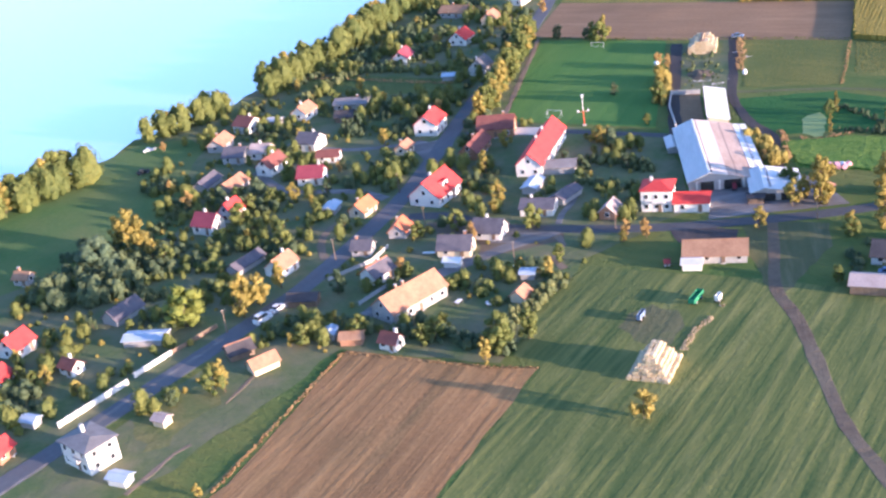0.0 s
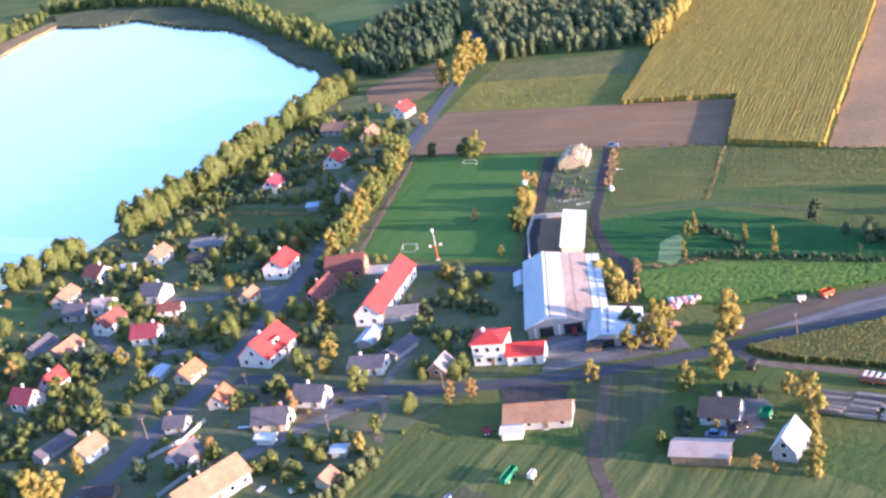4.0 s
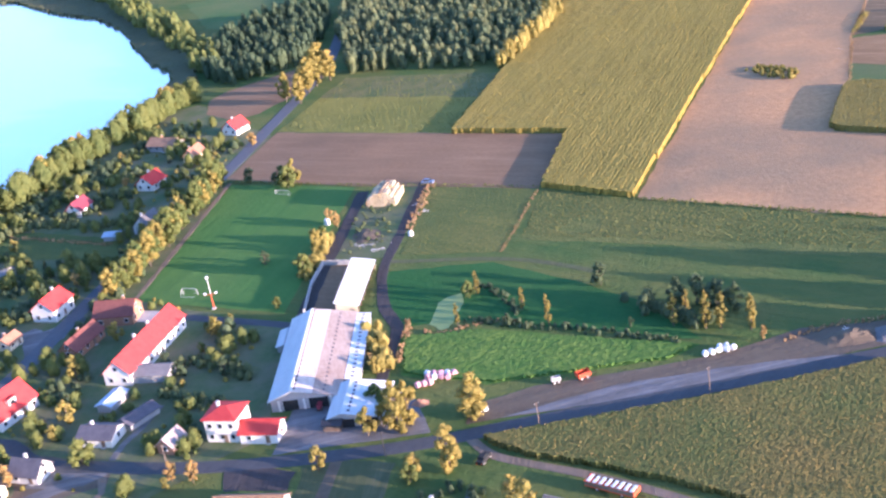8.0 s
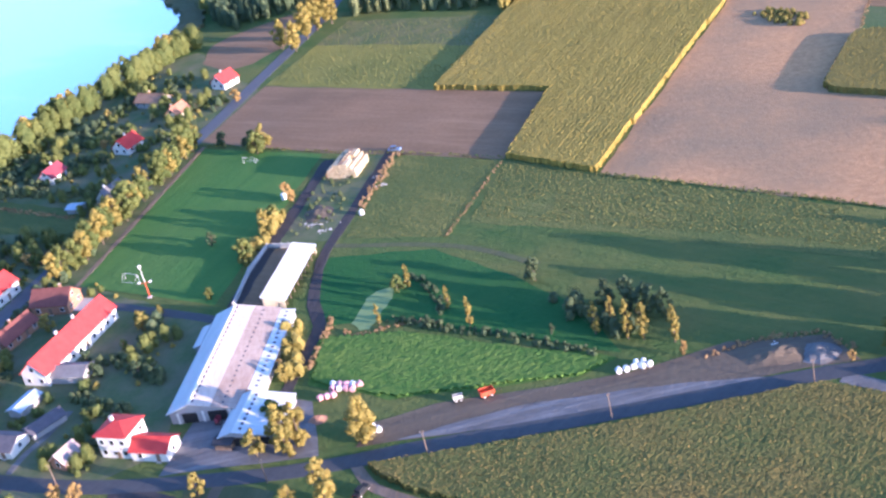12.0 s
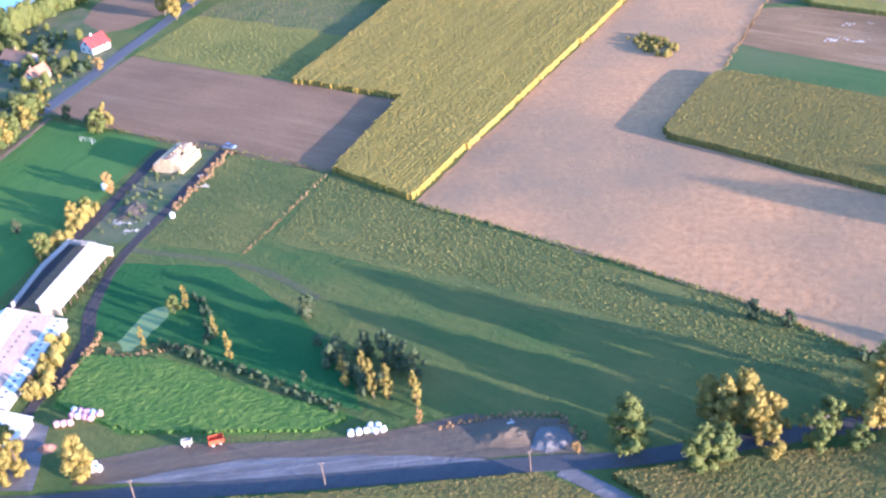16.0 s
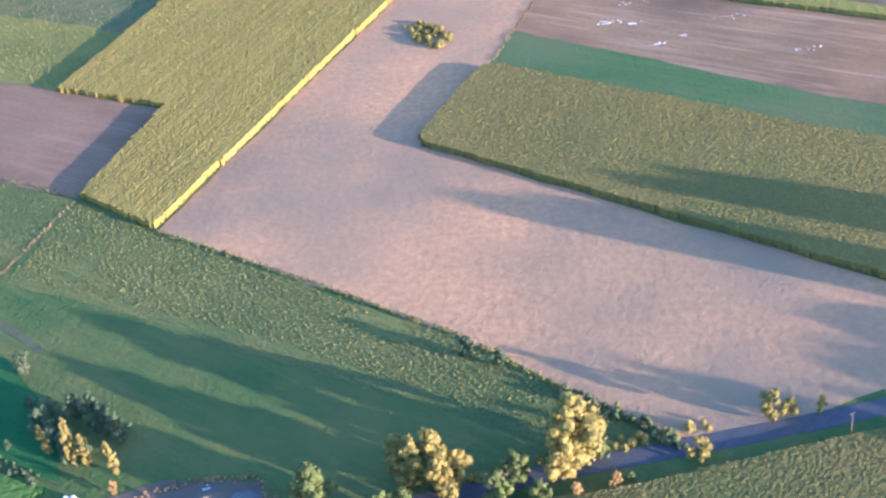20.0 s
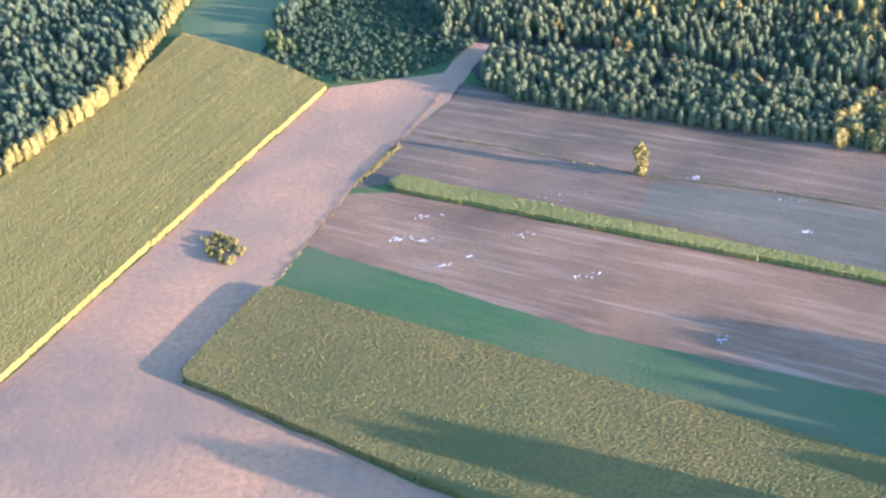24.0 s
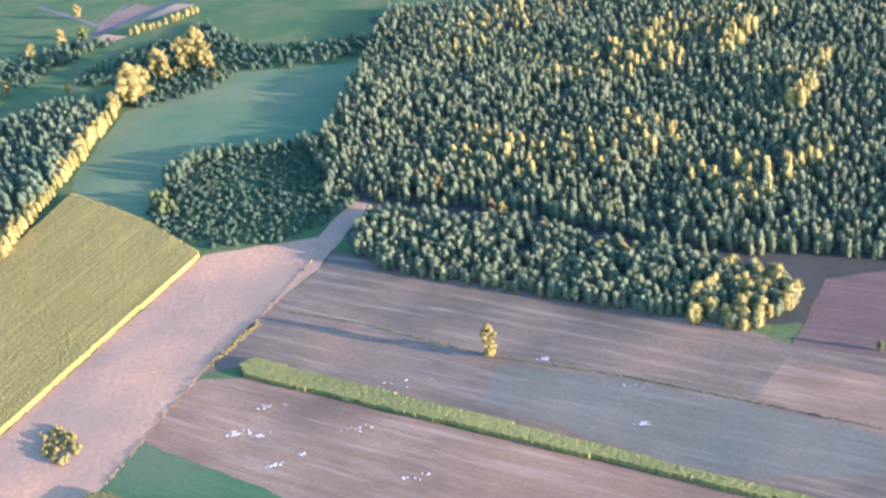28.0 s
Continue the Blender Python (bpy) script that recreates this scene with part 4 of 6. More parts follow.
wood("far_shore_trees", strip([(-8, 660), (-19, 702), (-58, 797), (-95, 888), (-152, 992), (-220, 1068), (-300, 1115)], 17), 6.5, 8, 12, "leaf_g", "tree belt behind the reeds", 60, 0.6, 0.36, 13, "shore trees")
wood("far_shore_trees", strip([(-345, 880), (-325, 950), (-306, 1020), (-300, 1085)], 26), 6.5, 6, 11, "leaf_g", "tree belt on the far lake shore", 60, 0.6, 0.4, 14, "shore trees")
wood("valley_thicket", [(140, 888), (150, 925), (167, 945), (194, 957), (208, 986), (244, 926), (269, 906), (330, 900), (330, 868), (273, 863), (248, 870), (239, 849), (220, 834), (197, 830), (184, 839), (174, 876), (155, 884)],
     4.6, 2.2, 5, "leaf_d", "dark thicket along a stream valley", 44, 0.6, 0.46, 16, "thicket")
wood("valley_thicket", [(78, 952), (92, 962), (127, 976), (161, 973), (138, 954), (117, 919), (112, 895), (89, 916)], 4.8, 3, 6.5, "leaf_d", "dark trees in the valley", 44, 0.6, 0.46, 17, "thicket")
wood("valley_shrubs", strip([(160, 980), (175, 993), (185, 1000), (199, 1015)], 6), 4.0, 3, 6, "leaf_y", "sunlit shrubs along a valley hedge", 44, 0.5, 0.46, 18, "shrubs")

# roadside avenue between the pitch and the main road
for i in range(25):
    f = i / 24
    tree("g" if i % 3 else "y", -3 + 22 * f + tree_rng.uniform(-1.8, 1.8), 394 + 92 * f + tree_rng.uniform(-1.5, 1.5), tree_rng.uniform(8.5, 12.5), "avenue beside the football pitch")
for x, y, h in ((44, 575, 14), (47, 590, 17), (50, 600, 18), (52, 612, 18), (56, 606, 15), (27, 525, 6)):
    tree("y" if h > 10 else "o", x, y, h, "trees beside the main road")
plant("l", "-81 268 11.5")
plant("g", "-94 308 6  -61 306 7.5  -76 328 8  -45 316 5  -63 316 6  -34 358 4.5  -26 280 5  -24 304 5  -19 246 6.5  -22 244 6  -17 250 5  -37 252 6  -50 251 6")
plant("g", "-5 237 10.5  2 241 8.5  12 278 5.5  -68 234 7.5  76 306 6.5  55 391 6.5  48 369 4  45 468 8.5  -113 247 4.5  -111 268 5  -69 343 5.5  -41 367 4  13 352 3.5")
plant("g", "-108 408 4  29 349 3.5  101.5 356 5.5  83 273 5  55 388 8  60 412 6  43 473 7.5  212 296 14.5  226 291 11.5  230 292 10.5")
plant("g", "256 294.5 7  248 294.8 9.8  274 299 2.5  252 302 8  269 306 4.5  126 988 10  236 858 7.5  495 502 4")
plant("y", "-67 273 10.5  -63.5 275 8.5  -59 283 8  -105 317 15  -111 323 10.5  -99 312 7  -62 342 6.5  -56 336 4.5  -36 380 7  -4 345 7.5  -1 322 7  3 365 6  -53 251 4  -8 232 7  9 270 6.5")
plant("y", "22 204 7  -66 234 8.5  84 276 5.5  58 406 8  75 334 4.2  76 322 5  -48 447 5.5  -110 247 5.5  -101 240 4.5  -65 195 3.5  35 364 3.5")
plant("y", "63 283 6.5  47 472 10  37 582 14  103 262 5.5  29 285 3.5")
plant("y", "239 293 10  261 301 15  264 304 19  263 310 11  228 306 12  235 303 15  237 302 11.5  231 303 13.5  237 298 12.5  240 302 9.5  304 312 8.5  308 313 5.5  288 303 6.5  314 313 5  266 306 4  101 953 12.5  114 976 13.5")
plant("y", "191 839 25  195 846 21  198 880 19  203 874 17  213 884 23  221 887 27  228 880 19  208 880 6  234 858 6.5  199 924 7.6  181 833 12  108 1045 11  104 886 11  98 884 9  144 875 7.5")
plant("w", "-113 308 10.5")
plant("o", "352 672 8  356 668 7  349 677 7.5  382 634 8.5  401 611 6.5  341 601 5")
plant("y", "361 664 8  346 668 7.5  386 630 8  420 588 7  428 583 7.5  452 560 7")
plant("d", "-118 314 9  41 473 5.5  -34 415 6.5  -44 425 6  -27 403 6  -52 342 5.5  -48 364 4.5  -3 330 4.5  20 345 4.5  24 338 4.5  37 334 5.5  41 332 4.5  137 351 7.5  153 333 8.5")
plant("d", "158 331 9  162 328 8.5  166 325 8.5  110 337 3.5  140 325 3  30 482 6  42 402 5  242 342 5.5  249 337 5.5")
plant("o", "61 428 5.5  74.5 327 3.8  30 288 5.5  35 288 5  -122 261 3  -18 408 5.5  -115 405 4  168 308 4.5  64 423 6  35 286 5  263 296 3")
plant("o", "270 297 3  201 297 3  263 296 4  271 298 4")

plant("c", "150 322 9.5  154 325 8.5  157 318 11  160.5 317 10.5  167 314 10.5  115 344 7  120.5 335 8.5  104 358 7.5  97.5 341.5 6.5")
plant("b", "81 293 14.5  83.5 296 12  98.3 293.5 13  91.6 275 12  375 528 14")
plant("y", "74 294 8  77.5 297 6.5  105 253 10  78.5 300 6")


# ---- houses and farm buildings ----
FEET = [(41, 305, 6.5), (-90, 212, 6.5), (61, 333, 22), (62, 350, 10), (60, 318, 10)]


def roof_slope(parent, length, run, rise, side, eave, over, mat):
    """One slope of a gable roof: a slab with thickness, from the ridge down past the eave."""
    th = 0.18
    k = rise / run
    yo = run + over
    z0, z1 = eave - over * k, eave + rise
    lx = length / 2 + over
    v = []
    for z in (0, th):
        v += [(-lx, 0, z1 + z), (lx, 0, z1 + z), (lx, side * yo, z0 + z), (-lx, side * yo, z0 + z)]
    f = [(0, 1, 2, 3), (7, 6, 5, 4), (0, 4, 5, 1), (1, 5, 6, 2), (2, 6, 7, 3), (3, 7, 4, 0)]
    if side > 0:
        f = [q[::-1] for q in f]
    return obj("roof_slope", mesh_of("roof_slope", v, f, mat), parent)


def house(x, y, yaw, length, width, eave, ridge, roof, wall, label, category="house", chimney=1, windows=True, doors=1, dormer=False, over=0.45, seed=0, group="", k=0.83, roof2=""):
    """A gable-roofed building; its ridge runs along its own x."""
    length, width, eave, ridge = length * k, width * k, max(1.8, eave * k * 0.92), max(2.3, ridge * k * 0.92)
    rng = random.Random(int(x * 13 + y * 7))
    FEET.append((x, y, max(length, width) * 0.5 + 0.8))
    root = tagged(obj("house" if category == "house" else category.replace(" ", "_"), None, None, pose(x, y, 0, 0, 0, yaw)), label, category, group)
    lx, ly = length / 2, width / 2
    v = [(-lx, -ly, 0), (lx, -ly, 0), (lx, ly, 0), (-lx, ly, 0), (-lx, -ly, eave), (lx, -ly, eave), (lx, ly, eave), (-lx, ly, eave), (-lx, 0, ridge - 0.02), (lx, 0, ridge - 0.02)]
    f = [(0, 1, 5, 4), (2, 3, 7, 6), (1, 2, 6, 9, 5), (3, 0, 4, 8, 7), (0, 3, 2, 1)]
    obj("wall", mesh_of("wall", v, f, wall), root)
    for side in (-1, 1):
        roof_slope(root, length, ly, ridge - eave, side, eave, over, roof2 if roof2 and side < 0 else roof)
    box_part("ridge_cap", length + 2 * over, 0.34, 0.16, roof, root, pose(0, 0, ridge + 0.12), bev=0.06)
    if chimney:
        for c in range(chimney):
            cx = rng.uniform(-0.35, 0.35) * length
            ch = box_part("chimney", 0.6, 0.6, 1.6, "wall_brick" if wall != "wall_white" else "wall_white", root, pose(cx, 0.5, ridge - 0.6))
            box_part("chimney_cap", 0.75, 0.75, 0.12, "concrete", ch, pose(0, 0, 1.6))
    if windows:
        floors = [0.9] if eave < 4.2 else [0.9, 3.6]
        for z in floors:
            n = max(2, int(length / 3.2))
            for side in (-1, 1):
                for i in range(n):
                    wx = (i + 0.5) / n * length - lx
                    if side < 0 and z < 1 and doors and i == n // 2:
                        dr = box_part("door", 1.0, 0.12, 2.1, "wood", root, pose(wx, -ly - 0.03, 0.02))
                        box_part("door_step", 1.3, 0.5, 0.16, "concrete", root, pose(wx, -ly - 0.27, 0))
                        continue
                    window(root, wx, side * (ly + 0.02), z, 0 if side < 0 else 180)
        n = max(1, int(width / 3.6))
        for z in floors + ([eave + 0.5] if ridge - eave > 2.4 else []):
            k = n if z < eave else 1
            for side in (-1, 1):
                for i in range(k):
                    window(root, side * (lx + 0.02), (i + 0.5) / k * width - ly, z, 90 * side)
    if dormer:
        d = box_part("dormer", 2.6, 2.4, 2.0, wall, root, pose(0, -ly * 0.5, eave + 0.6), bev=0.02)
        box_part("dormer_roof", 3.0, 3.2, 0.18, roof, d, pose(0, 0.1, 2.0, -10))
        box_part("pane", 1.4, 0.06, 1.0, "glass", d, pose(0, -1.21, 0.6))
    return root


def window(root, x, y, z, turn):
    fr = box_part("window", 1.25, 0.10, 1.35, "white_paint", root, pose(x, y, z, 0, 0, turn), bev=0.02)
    box_part("pane", 1.0, 0.05, 1.1, "glass", fr, pose(0, -0.045, 0.12), bev=0.01)
    return fr


def ab(x, y, yaw, l, w, *a, **k):
    return house(x, y, yaw, l, w, *a, **k)


def bc(x, y, yaw, l, w, *a, **k):
    return house(x, y, yaw + 90, w, l, *a, **k)


bc(-19.0, 331.0, 331, 10.7, 14.5, 3.6, 8.6, "roof_red", "wall_white", "large white house with a bright red gable roof", dormer=True, k=0.92)
bc(13.6, 353.0, 342, 7.8, 32.0, 4.0, 7.8, "roof_red", "wall_white", "long white building with a bright red tiled roof", chimney=2, k=1.0)
ab(1.0, 379.0, 350, 14.0, 10.0, 4.2, 8.2, "roof_maroon", "wall_brick", "old brick building with a maroon tiled roof")
bc(-6.5, 364.3, 338, 7.0, 16.0, 3.4, 6.6, "roof_maroon", "wall_brick", "brick wing with a maroon tiled roof")
bc(-20.8, 390.2, 340, 9.5, 12.0, 5.2, 9.0, "roof_red", "wall_white", "two-storey white house with an orange-red roof")
ab(9.6, 311.5, 343, 11.0, 8.5, 3.0, 5.0, "roof_slate", "wall_white", "white cottage with a weathered grey roof")
bc(9.1, 328.0, 338, 5.0, 9.5, 2.6, 3.4, "roof_blue", "wall_grey", "low shed with a pale blue sheet roof", "shed", 0, False)
ab(17.3, 339.5, 349, 12.8, 7.1, 3.0, 4.6, "roof_grey", "wall_grey", "low grey outbuilding beside the long red roof", "outbuilding", 0, False)
ab(-77.3, 419.8, 340, 6.0, 5.0, 2.2, 3.0, "roof_silver", "wall_grey", "small shed with a pale sheet roof near the lake", "shed", 0, False)
bc(28.1, 302.3, 333, 6.0, 7.3, 3.2, 6.0, "roof_pale", "wall_brick", "small ruined brick house with a faded pink roof", chimney=0, k=0.76)
ab(49.6, 301.1, 345, 9.1, 6.4, 3.0, 4.8, "roof_red", "wall_white", "white annex with a bright red roof", "annex", 0, k=1.0)
ab(17.5, 318.0, 50, 11.0, 5.6, 2.4, 3.8, "roof_slate", "wall_grey", "dark-roofed outbuilding behind the cottage", "outbuilding", 0, False)
ab(49.5, 270.6, 347, 16.0, 8.4, 2.5, 5.2, "roof_rust", "wall_grey", "old grey barn with a rusty brown roof", "barn", 0, k=0.93)
ab(43.0, 266.0, 347, 5.4, 4.0, 2.2, 2.8, "roof_silver", "wall_white", "pale lean-to beside the old barn", "shed", 0, False)
ab(87.5, 257.7, 334, 9.6, 8.4, 3.0, 6.2, "roof_dark", "wall_white", "white farmhouse with a dark patched roof")
ab(80.1, 244.0, 337, 11.5, 6.2, 2.6, 3.8, "roof_pale", "wood", "long wooden shed with a pale rusty roof", "shed", 0, False, k=1.0)
bc(97.1, 240.6, 326, 6.0, 9.4, 3.4, 7.4, "roof_silver", "wall_grey", "steep barn with a silver sheet roof", "barn", 0)
bc(-25.2, 264.0, 314, 8.4, 18.4, 3.6, 7.2, "roof_orange", "wall_grey", "long grey house with a weathered orange tiled roof", chimney=2, k=0.95)
ab(-14.6, 283.6, 340, 5.0, 3.0, 1.9, 2.6, "roof_white", "wall_white", "low white lean-to beside the lane", "shed", 0, False)
bc(-33.8, 281.5, 318, 6.6, 8.6, 3.4, 6.2, "roof_tile", "wall_white", "white house with a reddish roof at the lane corner", roof2="roof_slate")
bc(-28.8, 307.9, 345, 6.0, 7.4, 2.8, 5.6, "roof_tile", "wall_grey", "small grey house with a bright orange roof")
ab(-38.5, 298.5, 345, 6.4, 5.6, 2.8, 5.0, "roof_slate", "wall_grey", "small grey-roofed house beside the road")
ab(-13.5, 291.6, 345, 10.5, 7.6, 3.0, 6.4, "roof_slate", "wall_cream", "house with a dark roof and a sunlit cream gable")
ab(-4.4, 299.6, 338, 9.5, 7.2, 3.0, 6.4, "roof_slate", "wall_white", "house with a dark roof and a sunlit white gable")
ab(-29.0, 245.1, 328, 5.4, 4.6, 2.8, 4.8, "roof_maroon", "wall_white", "tiny white house with a dark red roof")
ab(-38.4, 249.5, 353, 6.2, 4.0, 2.4, 3.6, "roof_rust", "wall_brick", "low brick shed with a brown roof", "shed", 0, False)
bc(-43.9, 253.3, 350, 3.2, 4.4, 2.2, 2.9, "roof_blue", "wall_grey", "small shed with a pale blue roof", "shed", 0, False)
bc(-65.1, 250.3, 299, 5.6, 7.0, 2.2, 4.4, "roof_orange", "wood", "wooden barn with an orange and dark roof", "barn", 0, False, roof2="roof_dark")
bc(-58.4, 242.4, 304, 4.8, 7.6, 2.3, 4.4, "roof_orange", "wall_cream", "cream barn with a pale orange roof", "barn", 0, False)
ab(-89.8, 262.5, 352, 12.4, 5.6, 2.2, 2.9, "roof_blue", "wall_grey", "long shed with a pale blue sheet roof", "shed", 0, False)
bc(-99.2, 277.9, 326, 6.4, 11.4, 2.4, 5.2, "roof_slate", "wall_grey", "old barn with a weathered dark roof", "barn", 0, False)
bc(-123.0, 265.6, 335, 7.6, 8.4, 3.6, 7.0, "roof_red", "wall_white", "white house with an orange-red roof")
ab(-105.4, 251.9, 325, 5.6, 4.6, 2.8, 4.6, "roof_maroon", "wall_white", "small white house with a dull red roof")
bc(-122.3, 249.7, 345, 6.0, 6.0, 3.2, 6.0, "roof_red", "wall_white", "white house with a red tiled roof")
ab(-82.0, 203.0, 335, 5.2, 3.4, 2.0, 2.7, "roof_blue", "wall_white", "small garage with a pale blue roof", "garage", 0, False)
ab(-77.8, 223.4, 330, 3.6, 3.2, 2.2, 3.2, "roof_pale", "wall_cream", "tiny pink-roofed garden hut", "hut", 0, False)
ab(-85.6, 328.0, 332, 8.6, 7.6, 3.8, 7.4, "roof_crimson", "wall_white", "white house with a crimson roof")
bc(-80.0, 335.5, 336, 6.6, 8.0, 3.8, 7.4, "roof_red", "wall_white", "crimson-roofed wing with a sunlit white gable")
bc(-72.3, 371.2, 330, 7.0, 11.0, 4.0, 7.2, "roof_maroon", "wall_white", "white house with a dark red roof")
ab(-57.7, 357.0, 348, 9.6, 7.6, 3.6, 7.0, "roof_crimson", "wall_white", "white house with a dull red roof")
ab(-86.0, 386.0, 345, 9.0, 8.6, 3.4, 6.2, "roof_slate", "wall_grey", "blue-grey house with a slate roof")
ab(-77.5, 386.5, 345, 8.0, 7.6, 3.4, 6.0, "roof_pale", "wall_white", "white house with a patched roof")
ab(-86.6, 416.5, 327, 8.6, 9.4, 4.0, 7.0, "roof_maroon", "wall_white", "white house near the lake with a dark red roof")
ab(-61.2, 388.9, 334, 9.0, 9.4, 4.0, 7.2, "roof_slate", "wall_white", "white house with a dark roof and sunlit gable")
ab(-54.0, 374.5, 350, 8.6, 5.6, 2.8, 4.6, "roof_maroon", "wall_white", "low white outbuilding with a dark roof", "outbuilding", 0)
bc(-67.0, 423.5, 336, 7.4, 9.6, 3.6, 6.6, "roof_orange", "wall_white", "white house with a faded orange roof")
ab(-49.4, 426.0, 346, 14.9, 8.0, 3.6, 5.2, "roof_grey", "wall_grey", "long grey house with a shallow roof")
ab(-51.3, 413.4, 350, 7.8, 6.0, 2.8, 4.8, "roof_dark", "wood", "dark wooden barn among gardens", "barn", 0, False)
bc(-94.1, 401.0, 345, 7.0, 11.0, 3.2, 6.0, "roof_orange", "wall_grey", "grey house with an orange roof")
bc(-92.5, 364.6, 340, 6.2, 12.0, 2.2, 4.6, "roof_slate", "wall_grey", "dark-roofed barn beside the meadow", "barn", 0, False)
bc(-83.4, 359.5, 334, 7.0, 11.4, 2.3, 4.8, "roof_orange", "wall_grey", "barn with a sunlit orange roof", "barn", 0, False)
bc(-40.2, 326.4, 332, 6.2, 8.6, 2.6, 5.4, "roof_tile", "wall_cream", "house with a bright orange roof beside the road")
bc(-49.7, 330.6, 344, 4.6, 7.0, 2.4, 3.2, "roof_blue", "wall_grey", "shed with a pale blue roof", "shed", 0, False)
bc(-70.5, 299.0, 326, 5.0, 13.0, 2.4, 4.2, "roof_slate", "wall_grey", "long barn with a dark grey roof", "barn", 0, False)
bc(-60.0, 293.4, 330, 7.0, 8.6, 3.2, 6.2, "roof_orange", "wall_white", "house with a mottled orange roof")
bc(-32.3, 478.0, 340, 7.0, 10.0, 3.6, 7.0, "roof_crimson", "wall_white", "white house with a crimson roof among trees")
bc(-8.6, 494.5, 334, 9.0, 10.4, 3.6, 7.4, "roof_red", "wall_white", "white house with a red hipped roof")
bc(-2.0, 450.0, 336, 7.6, 11.0, 3.6, 7.4, "roof_grey", "wall_white", "white house with a grey slate roof")
ab(-14.0, 446.0, 346, 6.0, 5.0, 2.4, 3.2, "roof_blue", "wall_grey", "shed with a pale blue roof", "shed", 0, False)
bc(18.2, 548.0, 328, 8.8, 10.4, 3.6, 7.6, "roof_red", "wall_white", "white house with a red roof beside the main road")
ab(-10.1, 540.0, 332, 16.0, 9.0, 3.4, 6.4, "roof_rust", "wall_grey", "long grey house with a brownish roof")
bc(4.5, 521.0, 338, 7.0, 10.0, 3.4, 6.6, "roof_orange", "wall_cream", "house with a faded roof and cream walls")
ab(-134.3, 307.2, 340, 5.6, 4.6, 2.8, 4.6, "roof_rust", "wall_grey", "small brown-roofed house beside the meadow")
ab(-108.5, 229.6, 335, 4.4, 3.2, 2.0, 2.7, "roof_blue", "wall_grey", "small shed with a blue roof", "shed", 0, False)
bc(-111.5, 217.7, 339, 5.0, 6.0, 3.0, 5.4, "roof_red", "wall_brick", "brick house with a red roof beside the road")
bc(-29.3, 372.7, 338, 5.0, 7.0, 2.8, 4.8, "roof_orange", "wall_cream", "small house with an orange roof")
ab(-52.1, 272.8, 350, 9.0, 5.0, 2.4, 3.8, "roof_dark", "wood", "dark felt-roofed shed beside the road", "shed", 0, False)
bc(1.4, 260.6, 330, 4.2, 5.0, 2.4, 4.2, "roof_orange", "wall_cream", "small shed with a sunlit cream gable", "shed", 0, False)
ab(3.9, 271.7, 345, 4.0, 3.6, 2.2, 2.9, "roof_blue", "wall_grey", "small shed with a blue roof", "shed", 0, False)


def villa(x, y, yaw, l, w, h, roof, wall, label, cap=1.6):
    """A two-storey block with a low hipped roof and a balcony."""
    root = tagged(obj("house", None, None, pose(x, y, 0, 0, 0, yaw)), label, "house")
    v, f = bevel_box(l, w, h, 0.02)
    obj("wall", mesh_of("wall", v, f, wall), root)
    o = 0.5
    a, b = l / 2 + o, w / 2 + o
    hv = [(-a, -b, h), (a, -b, h), (a, b, h), (-a, b, h), (-a, -b, h + 0.2), (a, -b, h + 0.2), (a, b, h + 0.2), (-a, b, h + 0.2), (-(a - b) * 0.8 - 0.5, 0, h + cap), ((a - b) * 0.8 + 0.5, 0, h + cap)]
    hf = [(3, 2, 1, 0), (0, 1, 5, 4), (1, 2, 6, 5), (2, 3, 7, 6), (3, 0, 4, 7), (4, 5, 9, 8), (5, 6, 9), (6, 7, 8, 9), (7, 4, 8)]
    obj("roof", mesh_of("roof", hv, hf, roof), root)
    ch = box_part("chimney", 0.7, 0.7, 1.8, "wall_white", root, pose(-l * 0.2, 0.4, h + 0.6))
    box_part("chimney_cap", 0.85, 0.85, 0.12, "concrete", ch, pose(0, 0, 1.8))
    for z in (0.9, 3.7):
        for i in range(3):
            for side in (-1, 1):
                window(root, ((i + 0.5) / 3 - 0.5) * l, side * (w / 2 + 0.02), z, 0 if side < 0 else 180)
        for i in range(2):
            for side in (-1, 1):
                window(root, side * (l / 2 + 0.02), ((i + 0.5) / 2 - 0.5) * w, z, 90 * side)
    bal = box_part("balcony", 3.4, 1.3, 0.18, "concrete", root, pose(l * 0.1, -w / 2 - 0.65, 2.9))
    box_part("balcony_rail", 3.4, 0.08, 0.95, "wall_white", bal, pose(0, -0.6, 0.18))
    box_part("door", 1.0, 0.12, 2.1, "wood", root, pose(l * 0.1, -w / 2 - 0.03, 0.02))
    return root


villa(41.3, 304.8, 343, 8.0, 7.6, 6.0, "roof_red", "wall_white", "two-storey white farmhouse with a red hipped roof")
villa(-90.2, 212.6, 319, 9.4, 7.4, 5.4, "roof_grey", "wall_white", "two-storey white villa with a flat grey roof", 0.9)


def roof_plane(root, a, b, th, mat, n, gap=0.05):
    """A sheet-metal slope between an upper edge (y, z) and a lower edge, laid in n panels along x from x0 to x1."""
    (x0, x1), (y0, z0), (y1, z1) = a, *b
    for i in range(n):
        p, q = x0 + i * (x1 - x0) / n, x0 + (i + 1) * (x1 - x0) / n - gap
        v = [(p, y0, z0), (q, y0, z0), (q, y1, z1), (p, y1, z1), (p, y0, z0 + th), (q, y0, z0 + th), (q, y1, z1 + th), (p, y1, z1 + th)]
        f = [(0, 1, 2, 3), (7, 6, 5, 4), (0, 4, 5, 1), (1, 5, 6, 2), (2, 6, 7, 3), (3, 7, 4, 0)]
        if y1 > y0:
            f = [g[::-1] for g in f]
        obj("roof_panel", mesh_of("roof_panel", v, f, mat), root)


